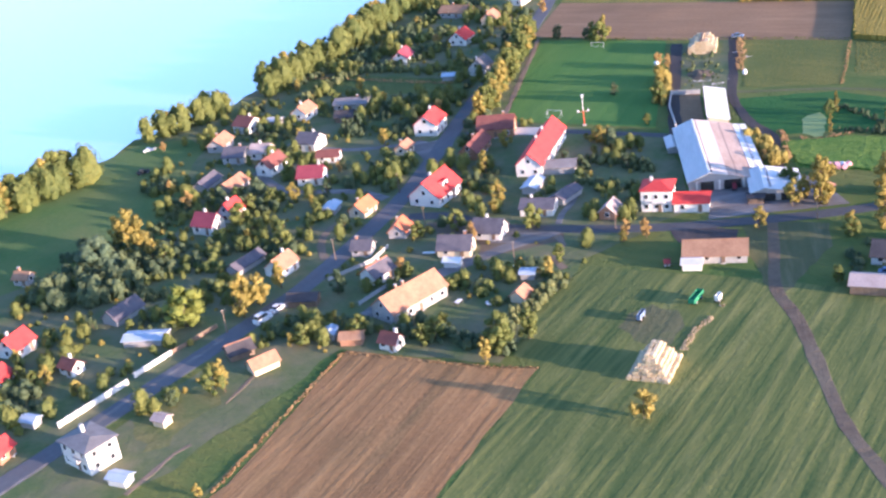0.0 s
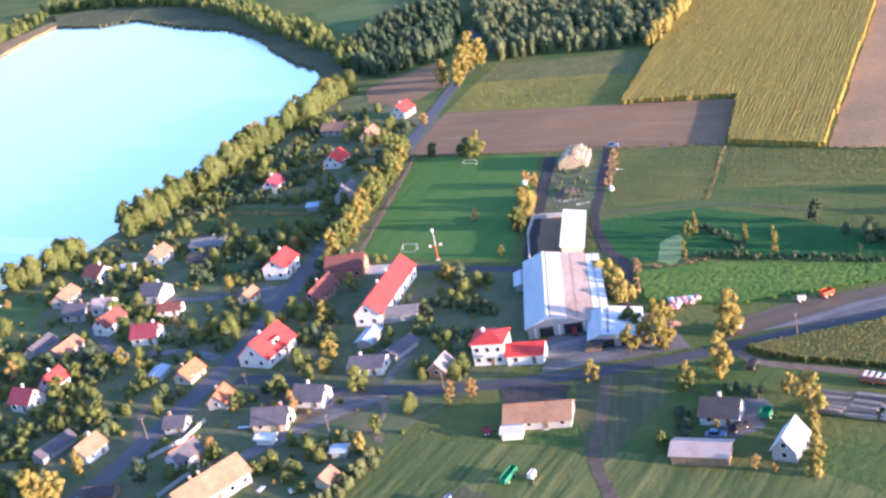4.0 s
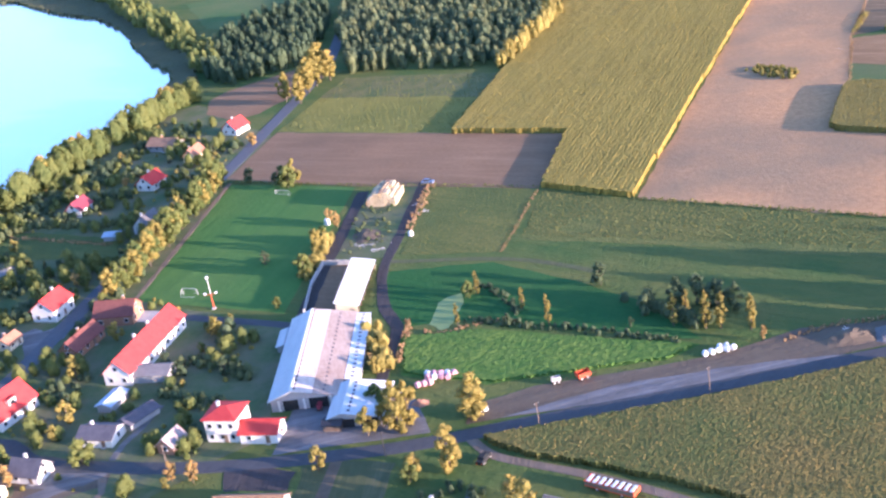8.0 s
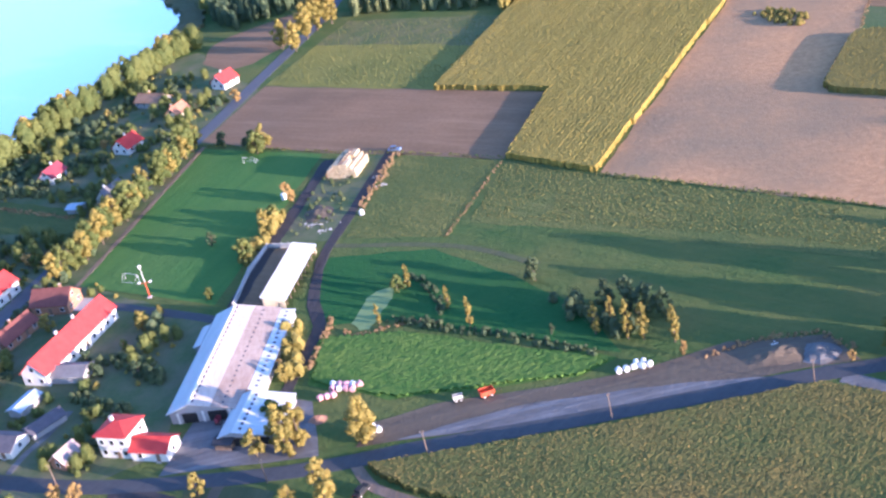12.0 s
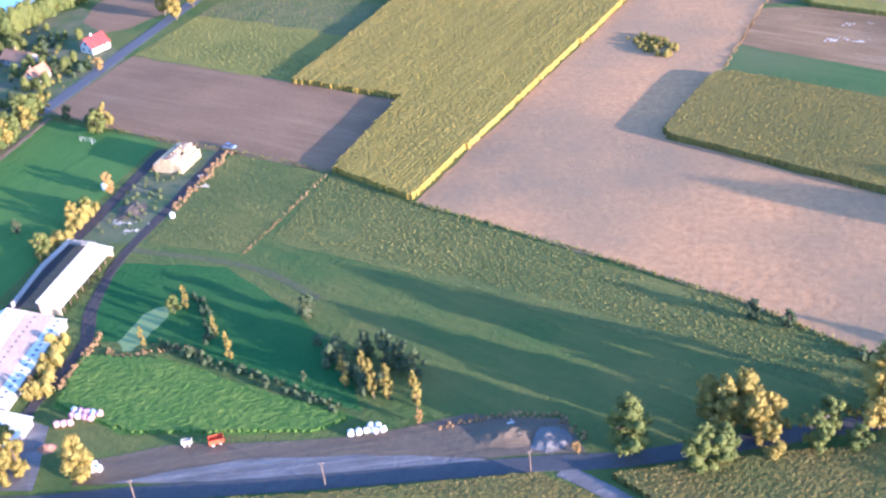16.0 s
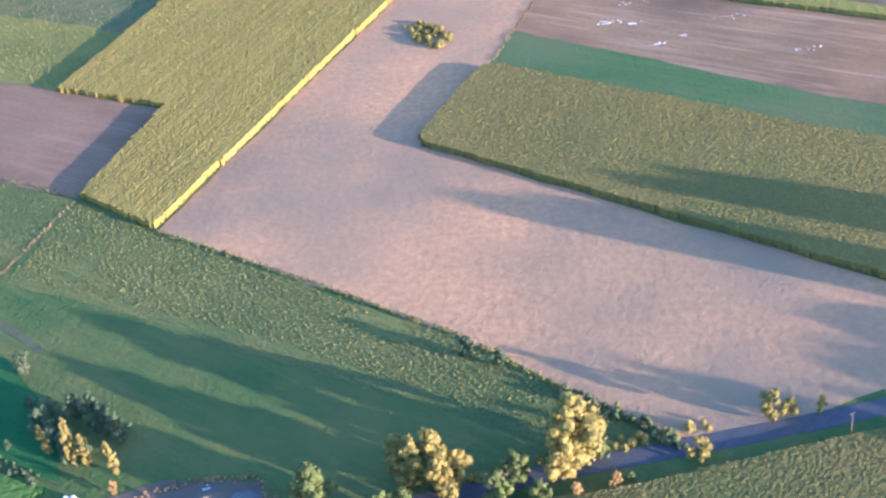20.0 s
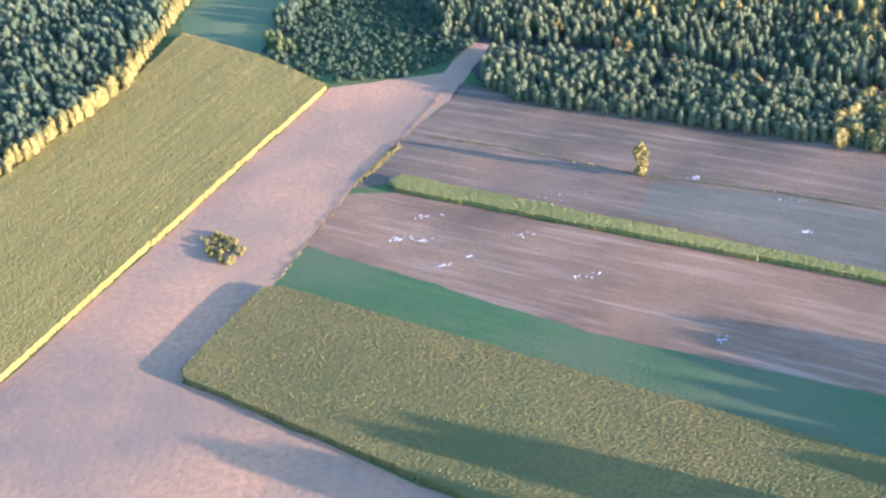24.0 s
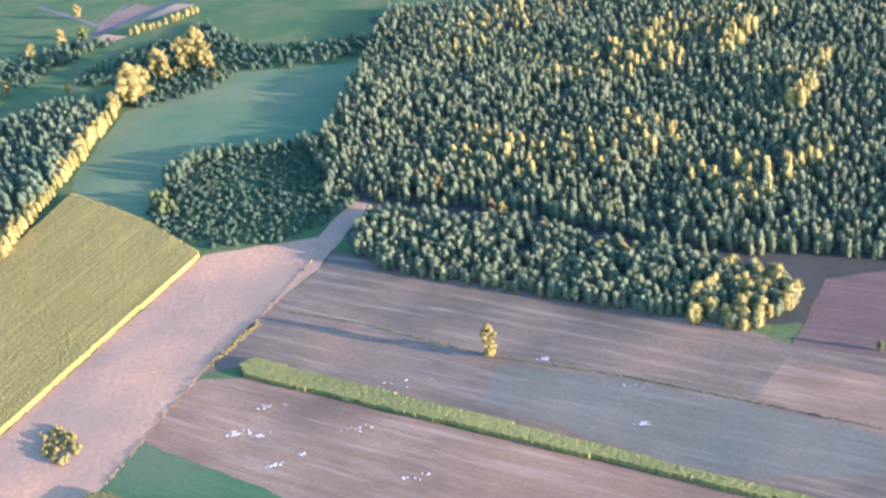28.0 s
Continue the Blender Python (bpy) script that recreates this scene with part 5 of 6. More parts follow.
def big_barn():
    """The cattle barn: a wide gable roof with a vented ridge, the sunny slope stained by rust towards its eave."""
    root = tagged(obj("barn", None, None, pose(60.8, 332.0, 0, 0, 0, 85.5)), "huge cattle barn with a rust-stained silver roof", "barn")
    l, w, e, r, ry = 43.0, 16.8, 3.1, 5.2, 3.0
    lx, ly = l / 2, w / 2
    v = [(-lx, -ly, 0), (lx, -ly, 0), (lx, ly, 0), (-lx, ly, 0), (-lx, -ly, e - 0.3), (lx, -ly, e - 0.3), (lx, ly, e), (-lx, ly, e), (-lx, ry, r - 0.05), (lx, ry, r - 0.05)]
    obj("wall", mesh_of("wall", v, [(0, 1, 5, 4), (2, 3, 7, 6), (1, 2, 6, 9, 5), (3, 0, 4, 8, 7)], "wall_grey"), root)
    span = (-lx - 0.5, lx + 0.5)
    roof_plane(root, span, ((ry, r), (ly + 0.6, e - 0.2)), 0.14, "roof_silver", 22)
    # the sunny slope: bright sheets under the ridge, rust-stained ones towards the eave
    ym, zm = -2.0, r - (r - e + 0.3) * (ry + 2.0) / (ry + ly + 0.3)
    roof_plane(root, span, ((ry, r), (ym, zm)), 0.14, "roof_cream", 22)
    roof_plane(root, span, ((ym - 0.03, zm - 0.02), (-ly - 0.3, e - 0.35)), 0.14, "roof_barn", 22)
    box_part("ridge_vent", l, 0.7, 0.35, "roof_white", root, pose(0, ry, r + 0.1), bev=0.12)
    for i in range(22):
        box_part("vent", 0.8, 0.35, 0.3, "roof_slate", root, pose(-lx + 1.0 + i * 1.95, ry - 0.75, r + 0.02))
    for i in range(20):
        box_part("skylight", 0.6, 0.5, 0.1, "roof_slate", root, pose(-lx + 1.5 + i * 2.1, -4.6, r - (r - e + 0.3) * (ry + 4.6) / (ry + ly + 0.3) + 0.12, 11.8))
    box_part("door", 0.12, 4.6, 2.7, "black", root, pose(-lx - 0.05, -3.2, 0.02))
    box_part("door", 0.12, 3.6, 2.7, "black", root, pose(-lx - 0.05, 3.6, 0.02))
    for y in (-6.2, 0.3, 6.4):
        box_part("pillar", 0.3, 0.5, 2.9, "wall_white", root, pose(-lx - 0.08, y, 0.0))
    return root


def wing_barn():
    """The machinery barn at the yard: a low gable whose sunny slope has a row of vents."""
    root = tagged(obj("barn", None, None, pose(72.6, 306.2, 0, 0, 0, 82)), "low machinery barn with a white sheet roof", "barn")
    lx, ly, e, r, ry = 7.6, 6.6, 2.7, 3.9, 3.4
    v = [(-lx, -ly, 0), (lx, -ly, 0), (lx, ly, 0), (-lx, ly, 0), (-lx, -ly, e - 0.5), (lx, -ly, e - 0.5), (lx, ly, e), (-lx, ly, e), (-lx, ry, r - 0.05), (lx, ry, r - 0.05)]
    obj("wall", mesh_of("wall", v, [(0, 1, 5, 4), (2, 3, 7, 6), (1, 2, 6, 9, 5), (3, 0, 4, 8, 7)], "wall_grey"), root)
    roof_plane(root, (-lx - 0.4, lx + 0.4), ((ry, r), (ly + 0.5, e - 0.2)), 0.12, "roof_silver", 10)
    roof_plane(root, (-lx - 0.4, lx + 0.4), ((ry, r), (-ly - 0.4, e - 0.6)), 0.12, "roof_white", 10)
    for i in range(8):
        box_part("vent", 0.7, 0.6, 0.2, "roof_slate", root, pose(-lx + 1.2 + i * 1.8, ry - 1.6, r - 0.15, 9))
    box_part("door", 0.12, 4.2, 2.0, "black", root, pose(-lx - 0.05, -3.0, 0.02))
    box_part("door", 0.12, 3.6, 2.2, "black", root, pose(-lx - 0.05, 2.4, 0.02))
    return root


def long_shed():
    """The long open-sided shed behind the barn: one white slope on posts, a wall along its high side."""
    root = tagged(obj("shed", None, None, pose(70.5, 372.3, 0, 0, 0, 81)), "long open-sided shed with a bright white sheet roof", "shed")
    lx, ly, hi, lo = 14.6, 3.2, 3.9, 2.6
    box_part("back_wall", 2 * lx, 0.25, hi - 0.1, "wall_grey", root, pose(0, ly - 0.2, 0))
    for x in (-lx, lx):
        v = [(x - 0.12, -ly + 0.1, 0), (x + 0.12, -ly + 0.1, 0), (x + 0.12, ly - 0.35, 0), (x - 0.12, ly - 0.35, 0), (x - 0.12, -ly + 0.1, lo), (x + 0.12, -ly + 0.1, lo), (x + 0.12, ly - 0.35, hi - 0.1), (x - 0.12, ly - 0.35, hi - 0.1)]
        obj("end_wall", mesh_of("end_wall", v, [(0, 1, 5, 4), (1, 2, 6, 5), (2, 3, 7, 6), (3, 0, 4, 7), (4, 5, 6, 7)], "wall_cream"), root)
    for i in range(9):
        box_part("post", 0.2, 0.2, lo, "wood", root, pose(-lx + 1.5 + i * 3.3, -ly + 0.2, 0))
    roof_plane(root, (-lx - 0.4, lx + 0.4), ((ly + 0.2, hi), (-ly - 0.4, lo - 0.1)), 0.12, "roof_white", 14)
    return root


big_barn()
lean_to = tagged(obj("shed", None, None, pose(72.0, 334.5, 0, 0, 0, 85.5)), "low white-roofed lean-to along the big barn", "shed")
box_part("wall", 35.0, 2.6, 2.0, "wall_grey", lean_to, pose(0, 0, 0))
roof_plane(lean_to, (-17.8, 17.8), ((2.1, 2.75), (-1.7, 2.25)), 0.1, "roof_white", 18)
for i in range(17):
    box_part("roof_vent", 0.6, 0.8, 0.12, "roof_slate", lean_to, pose(-16.4 + i * 2.05, 0.3, 2.62, 7.5))
wing_barn()
long_shed()
ab(66.0, 299.5, 345, 5.0, 3.6, 2.4, 3.0, "roof_dark", "wood", "small dark shed in the farmyard", "shed", 0, False)
ab(52.2, 346.0, 86, 9.0, 3.6, 2.0, 2.4, "roof_silver", "wall_grey", "low silver shed against the big barn", "shed", 0, False, k=1.0)


# ---- gardens: trees and bushes between the plots ----
def clear(x, y, room):
    return all((x - a) ** 2 + (y - b) ** 2 > (r + room) ** 2 for a, b, r in FEET)


def off_road(x, y, room):
    return all((x - p.x) ** 2 + (y - p.y) ** 2 > room * room for p in ROADS)


FEET += [(-101.7 + 19.6 * i / 9, 227.1 + 27.3 * i / 9, 2.6) for i in range(10)]
garden_rng = random.Random(21)
CORE = [(-118, 372), (-92, 440), (-62, 500), (-22, 585), (10, 560), (26, 520), (2, 398), (46, 350), (46, 312), (8, 262), (-38, 250), (-66, 232), (-104, 222), (-132, 240), (-132, 300), (-108, 322), (-104, 350)]
count = 0
while count < 80:
    x, y = garden_rng.uniform(-135, 50), garden_rng.uniform(215, 590)
    if not inside(x, y, CORE) or inside(x, y, OPEN_STRIP) or not clear(x, y, 0.6) or not off_road(x, y, 4.6):
        continue
    kind = garden_rng.choice("ggggyyddddo")
    tree(kind, x, y, garden_rng.uniform(2.8, 5.0) if garden_rng.random() < 0.75 else garden_rng.uniform(5.0, 7.5), "garden trees of the village")
    count += 1


def planted(x, y, lo, hi, seed):
    """Gardens: thick growth in some places, open lawn and yards in others."""
    return lo < noise.noise((x * 0.075, y * 0.075, seed)) < hi and clear(x, y, 0.3) and off_road(x, y, 5.2) and not inside(x, y, OPEN_STRIP)


wood("garden_bushes", CORE, 2.7, 1.0, 3.4, "leaf_g", "thick green garden bushes between the houses", 60, 0.34, 0.62, 30, "bushes", lambda x, y: planted(x, y, 0.1, 0.34, 2.2))
wood("garden_bushes", CORE, 2.9, 1.2, 4.2, "leaf_d", "dark garden thickets between the houses", 60, 0.36, 0.56, 31, "bushes", lambda x, y: planted(x, y, 0.34, 1.0, 2.2))
wood("garden_trees", CORE, 5.0, 3.4, 6.0, "leaf_g", "green garden trees between the houses", 200, 0.34, 0.42, 33, "trees", lambda x, y: planted(x, y, 0.22, 1.0, 7.4))
wood("garden_shrubs", CORE, 6.5, 0.7, 1.8, "leaf_y", "yellowing shrubs in the gardens", 60, 0.26, 0.65, 34, "shrubs", lambda x, y: planted(x, y, -0.3, 0.1, 2.2))
HEDGES = [
    [(-128, 318), (-112, 320), (-98, 312), (-88, 318)], [(-105, 322), (-98, 345), (-100, 352)], [(-52, 473), (-20, 460), (-5, 462)], [(-70, 470), (-40, 500), (-25, 540)],
    [(-50, 500), (-30, 508), (-15, 512)], [(-44, 470), (-20, 482)], [(-85, 310), (-72, 312), (-62, 305)], [(-120, 290), (-104, 292), (-90, 286)], [(-8, 240), (0, 252), (12, 268)],
    [(-30, 252), (-14, 244), (-2, 236)], [(24, 345), (36, 340), (44, 330)], [(22, 330), (30, 322), (38, 318)], [(-26, 428), (-32, 420), (-40, 408)], [(-70, 440), (-60, 460), (-50, 470)],
]
for i, line in enumerate(HEDGES):
    wood("hedge", strip(line, 5.0), 1.9, 1.4, 3.2, "leaf_b" if i % 3 else "leaf_d", "ragged dark green garden hedge", 26, 0.32, 0.55, 40 + i, "hedge")
wood("willow_scrub", [(-128, 300), (-112, 322), (-96, 316), (-88, 300), (-104, 286), (-122, 284)], 3.4, 2.5, 6, "leaf_d", "dark scrub below the lakeside meadow", 60, 0.42, 0.5, 60, "scrub")
wood("barn_shrubs", strip([(75, 345), (77, 330), (80, 322)], 4), 2.2, 2.5, 4.5, "leaf_y", "yellowing shrubs beside the barn", 50, 0.35, 0.5, 61, "shrubs")
wood("barn_shrubs", strip([(84.6, 348), (84.2, 342), (83, 335), (81.6, 326)], 1.6), 1.0, 0.5, 1.1, "dry_grass", "dry orange weeds beside the muddy track", 24, 0.25, 0.6, 62, "weeds")
wood("pitch_shrubs", strip([(54, 385), (58, 400), (61, 416)], 5), 2.4, 2.5, 5, "leaf_y", "yellowing shrubs beside the pitch", 60, 0.38, 0.5, 63, "shrubs")
wood("stream_shrubs", strip([(98, 344), (112, 336), (130, 326), (150, 314)], 3.0), 1.7, 0.6, 1.6, "leaf_d", "dark shrubs along a ditch", 30, 0.3, 0.6, 64, "shrubs")
wood("pond_rim", strip([(88.5, 341), (90.5, 338.5), (95, 338), (99, 339.5), (108, 340), (113, 338)], 1.6), 1.0, 0.3, 0.7, "dry_grass", "brown reeds and weeds at the pond rim", 20, 0.22, 0.6, 91, "reeds")
wood("pond_rim", strip([(103.5, 364), (106.5, 361.3), (109.5, 356), (112.5, 348), (113.3, 340)], 2.0), 1.5, 0.8, 2.0, "leaf_d", "dark shrubs along the pond ditch", 30, 0.3, 0.6, 92, "shrubs")
wood("dark_thicket", strip([(140, 338), (150, 328), (158, 318)], 6), 2.6, 3, 6, "leaf_d", "dark thicket behind the birches", 60, 0.42, 0.45, 65, "thicket")
wood("rubbish_weeds", strip([(86, 410), (90, 425), (95, 447)], 3.0), 1.5, 0.6, 1.4, "dry_grass", "rusty orange weeds along the farm track", 24, 0.25, 0.6, 66, "weeds")
wood("islet_bushes", [(223, 519), (229, 521), (236, 515), (241, 508), (239, 500), (234, 499), (228, 506)], 2.2, 1.2, 2.3, "leaf_y", "island of low bushes in the stubble field", 70, 0.36, 0.7, 67, "bushes")
wood("ditch_grass", strip([(157, 407), (200, 378), (239, 350), (270, 321), (284, 309)], 1.6), 1.0, 0.5, 1.1, "grass_tuft", "tufts of grass along the field edge", 14, 0.22, 0.7, 68, "grass")
wood("ditch_bushes", strip([(262, 326), (276, 316), (286, 306)], 3.4), 1.6, 0.9, 2.2, "leaf_b", "low bushes along the field edge", 30, 0.3, 0.6, 69, "bushes")
wood("boundary_grass", strip([(253, 486), (260.5, 506), (273, 539), (279, 553), (294, 582), (310, 620)], 1.2), 1.0, 0.3, 0.8, "dry_grass", "dry grass along the field boundary", 12, 0.2, 0.7, 70, "grass")
wood("boundary_grass", strip([(276, 546), (282, 556), (291, 572)], 2.2), 1.0, 0.5, 1.2, "leaf_y", "yellow grass along the field boundary", 14, 0.24, 0.7, 71, "grass")
wood("balk_grass", strip([(303, 577), (331, 561), (375, 528.5), (419, 505), (484, 463)], 0.9), 0.9, 0.3, 0.8, "grass_tuft", "thin green balk between tilled fields", 12, 0.2, 0.7, 72, "grass")
wood("golden_edge", strip([(-63, 195), (-40.5, 245), (-7, 230.5), (3, 228)], 1.0), 0.6, 0.15, 0.35, "dry_grass", "dry golden grass round the stubble field", 14, 0.24, 0.7, 73, "grass")
wood("stack_straw", strip([(34, 228), (38, 236), (42, 240), (46, 246)], 1.4), 0.6, 0.1, 0.3, "straw", "trail of loose straw", 16, 0.22, 0.9, 74, "straw")
wood("road_bushes", strip([(236, 301), (252, 305), (275, 309), (292, 312)], 3.0), 2.0, 0.8, 2.2, "leaf_y", "yellowing bushes along the lane", 34, 0.3, 0.55, 75, "bushes")
wood("mound_weeds", strip([(172, 306), (184, 310), (197, 309), (204, 300)], 2.2), 1.3, 0.4, 1.2, "dry_grass", "dry weeds round the earth mound", 18, 0.24, 0.7, 76, "weeds")
wood("pitch_edge_grass", strip([(21, 486), (45, 473), (69, 460), (96, 448), (130, 430)], 1.4), 1.2, 0.3, 0.8, "grass_tuft", "rough grass below the ploughed field", 12, 0.22, 0.7, 77, "grass")
wood("meadow_tufts", [(131, 427), (157, 406), (239, 348), (276, 315), (262, 312), (200, 352), (120, 393)], 1.3, 0.1, 0.26, "grass_tuft", "tufted long meadow grass", 8, 0.23, 1.2, 78, "grass")
wood("olive_tufts", [(83, 393), (96, 446), (129, 427), (113, 384)], 1.5, 0.08, 0.22, "grass_tuft", "short olive tufts of grass", 7, 0.2, 1.2, 79, "grass")
wood("mustard_tufts", [(38, 540), (105, 502), (132, 572), (63, 604)], 1.8, 0.15, 0.4, "grass_tuft", "yellow-green tufts of the mustard crop", 7, 0.24, 1.2, 80, "crop")
crop("lush_crop", [(83, 339), (103, 336), (152, 311), (145, 307), (103, 309), (83, 320)], "lush", "lush leafy green crop plants", 0.55, -30, 0.8, 0.085, "crop")
# groves outside the view on the sun's side, whose long shadows lie over the fields
GROVES = (
    (0.36, ((216, 495, 26), (226, 500, 26), (205, 474, 27), (215, 479, 26), (215, 377.5, 20.3), (214, 381.5, 21), (214, 385.5, 20), (190, 355.5, 18.5), (238, 427, 22))),
    (0.46, ((258, 445, 20), (262, 453, 20), (256, 459, 20), (264, 441, 20), (266, 449, 21), (260, 456, 21), (268, 463, 21), (262, 435, 20), (270, 470, 21.5), (275, 448, 22), (276, 460, 22),
            (277, 532, 22), (284, 542, 23), (276, 552, 23), (283, 562, 24), (277, 570, 23.5), (280, 522, 20))),
)
for slim, spots in GROVES:
    grove("far_grove", [(s * SUN_X + p * -SUN_Y, s * SUN_Y + p * SUN_X, h) for s, p, h in spots], "leaf_g", "tall green trees beyond the fields", "trees", slim, 9)


# ---- things of the farm and the village ----
def bale_stack(x, y, yaw, nx, ny, layers, label, tarp=""):
    """Square straw bales stacked like a house, each bale a block of its own."""
    root = tagged(obj("straw_stack", None, None, pose(x, y, 0, 0, 0, yaw)), label, "straw stack")
    rng = random.Random(int(x * 7))
    lx, ly, lz = 2.4, 1.25, 0.95
    me = mesh_of("bale", *bevel_box(lx - 0.06, ly - 0.06, lz - 0.03, 0.12), "straw")
    for k in range(layers):
        cut = max(0, k - layers // 2)
        for j in range(cut, ny - cut):
            for i in range(nx):
                inner = 0 < i < nx - 1 and cut < j < ny - cut - 1 and k < layers - 1
                if inner or (k == layers - 1 and rng.random() < 0.2):
                    continue
                obj("bale", me, root, pose((i - nx / 2 + 0.5) * lx + rng.uniform(-0.12, 0.12), (j - ny / 2 + 0.5) * ly + rng.uniform(-0.08, 0.08), k * lz, 0, 0, rng.uniform(-3, 3)))
    if tarp:
        half, top = nx * lx / 2 + 0.1, layers * lz + 0.05
        prof = [(-0.9, top), (0.6, top), (1.6, top - lz), (2.3, top - 2 * lz), (ny * ly / 2 + 0.15, top - 3 * lz), (ny * ly / 2 + 0.3, 0.5)]
        n = len(prof)
        v = [(sx * half, py, pz) for sx in (-1, 1) for py, pz in prof] + [(sx * half, py, pz + 0.07) for sx in (-1, 1) for py, pz in prof]
        f = [(i, i + 1, n + i + 1, n + i) for i in range(n - 1)] + [(2 * n + i, 3 * n + i, 3 * n + i + 1, 2 * n + i + 1) for i in range(n - 1)]
        obj("tarpaulin", mesh_of("tarpaulin", v, f, tarp), root, None, "grey weathered tarpaulin")
        small = mesh_of("weight", *bevel_box(0.9, 0.5, 0.35, 0.06), "straw")
        for i in range(4):
            for j, (py, pz) in enumerate(((-0.3, top), (1.2, top - 0.55), (2.0, top - 1.5))):
                obj("weight", small, root, pose((i - 1.5) * lx * 0.8 + 0.5 * (j % 2), py, pz + 0.08, -45 if j else 0, 0, rng.uniform(-15, 15)))
    return root


bale_stack(79.8, 441.0, 75, 5, 8, 5, "large stack of golden straw bales", "roof_rust")


def bale_heap(x, y, yaw, lx, ly, layers, label):
    """A tall hipped stack of square bales: every layer smaller than the one below."""
    root = tagged(obj("straw_stack", None, None, pose(x, y, 0, 0, 0, yaw)), label, "straw stack")
    rng = random.Random(8)
    bx, by, bz = 1.6, 1.0, 0.85
    me = mesh_of("bale", *bevel_box(bx - 0.08, by - 0.08, bz - 0.02, 0.12), "straw")
    for k in range(layers):
        nx, ny = max(1, round((lx - 0.75 * k) / bx)), max(1, round((ly - 1.3 * k) / by))
        for i in range(nx):
            for j in range(ny):
                if 0 < i < nx - 1 and 1 < j < ny - 2 and k < layers - 1:
                    continue
                obj("bale", me, root, pose((i - nx / 2 + 0.5) * bx + rng.uniform(-0.15, 0.15), (j - ny / 2 + 0.5) * by + rng.uniform(-0.1, 0.1), k * bz, 0, 0, rng.uniform(-5, 5)))
    return root


bale_heap(27.0, 222.2, 66, 10.5, 8.6, 6, "tall hipped stack of sunlit straw bales in the field")


def round_bale(x, y, mat, label, r=0.75, yaw=0):
    root = tagged(obj("bale", None, None, pose(x, y, 0, 0, 0, yaw)), label, "bale", "wrapped bales")
    n = 14
    v, f = [], []
    for s, q in ((-0.62, 0.9), (-0.5, 1.0), (0.5, 1.0), (0.62, 0.9)):
        for i in range(n):
            a = 2 * math.pi * i / n
            v.append((s, r * q * math.cos(a), r + r * q * math.sin(a)))
    for k in range(3):
        f += [(k * n + i, k * n + (i + 1) % n, (k + 1) * n + (i + 1) % n, (k + 1) * n + i) for i in range(n)]
    f += [tuple(range(n))[::-1], tuple(range(3 * n, 4 * n))]
    obj("wrapped_body", mesh_of("wrapped_body", v, f, mat), root)
    v = [(-0.64, r * 0.6 * math.cos(2 * math.pi * i / 8), r + r * 0.6 * math.sin(2 * math.pi * i / 8)) for i in range(8)]
    obj("end_disc", mesh_of("end_disc", v + [(0.64, b, c) for a, b, c in v], [tuple(range(8))[::-1], tuple(range(8, 16))], mat), root)


bale_rng = random.Random(3)
for i in range(5):
    round_bale(153.6 + i * 1.7, 305.4 + 0.2 * i + bale_rng.uniform(-0.3, 0.3), "plastic_wrap", "round bale in shiny white plastic wrap", 0.68, bale_rng.uniform(0, 180))
for i in range(2):
    round_bale(157.6 + i * 1.6, 307.0 + bale_rng.uniform(-0.3, 0.3), "plastic_wrap", "round bale in shiny white plastic wrap", 0.68, bale_rng.uniform(0, 180))
for i in range(5):
    round_bale(98.0 + (i % 3) * 1.4, 295.9 + (i // 3) * 1.6 + (i % 3) * 0.4, "plastic_wrap", "round bale in shiny white plastic wrap", 0.68, bale_rng.uniform(0, 180))
for i in range(9):
    round_bale(88.6 + (i % 5) * 1.6, 316.8 - (i // 5) * 1.7 - (i % 5) * 0.4, "pink_tarp" if i % 3 else "plastic_wrap", "round bale in faded pink wrap", 0.75, bale_rng.uniform(0, 180))
for i in range(3):
    round_bale(86.0 + i * 1.5, 312.0 + 0.2 * i, "pink_tarp", "round bale in faded pink wrap", 0.75, 40)


M["pole_grey"] = plain_mat("weathered_pole", (0.15, 0.11, 0.085), (0.26, 0.20, 0.15), 1, 0.9, 0, 0.2)


def pole(x, y, h, label="slim grey power pole beside the lane", group="power poles"):
    root = tagged(obj("power_pole", None, None, pose(x, y, 0, 0, 0, 20)), label, "pole", group)
    rot_cyl("shaft", 0.15, h, "pole_grey", root, None, 8, 0.09)
    box_part("crossarm", 1.1, 0.1, 0.1, "pole_grey", root, pose(0, 0, h - 0.4))
    for s in (-0.45, 0, 0.45):
        rot_cyl("insulator", 0.05, 0.2, "concrete", root, pose(s, 0, h - 0.3), 6)


for x, y in ((112, 286), (150.6, 289.3), (192, 290.7), (77.8, 284.2), (28.2, 293.5), (318, 305.5), (1, 280), (-22, 310), (-46, 296), (-70, 262), (-30, 338), (250, 298)):
    pole(x, y, 6.4)


def flood_mast():
    root = tagged(obj("loudspeaker_mast", None, None, pose(29, 376, 0)), "tall red and white mast beside the pitch", "mast")
    for i in range(4):
        rot_cyl("mast_section", 0.2 - 0.03 * i, 2.4, "red_paint" if i < 2 else "white_paint", root, pose(0, 0, 2.4 * i), 8, 0.18 - 0.03 * i)
    box_part("arm", 3.0, 0.12, 0.12, "red_paint", root, pose(0, 0, 4.6))
    for s in (-1.6, 1.6):
        box_part("lamp_head", 0.7, 0.5, 0.5, "white_paint", root, pose(s, 0, 4.7))
    box_part("top_box", 0.7, 0.6, 0.8, "white_paint", root, pose(0, 0, 9.5))
    box_part("footing", 1.2, 1.2, 0.3, "concrete", root, pose(0, 0, 0))


flood_mast()


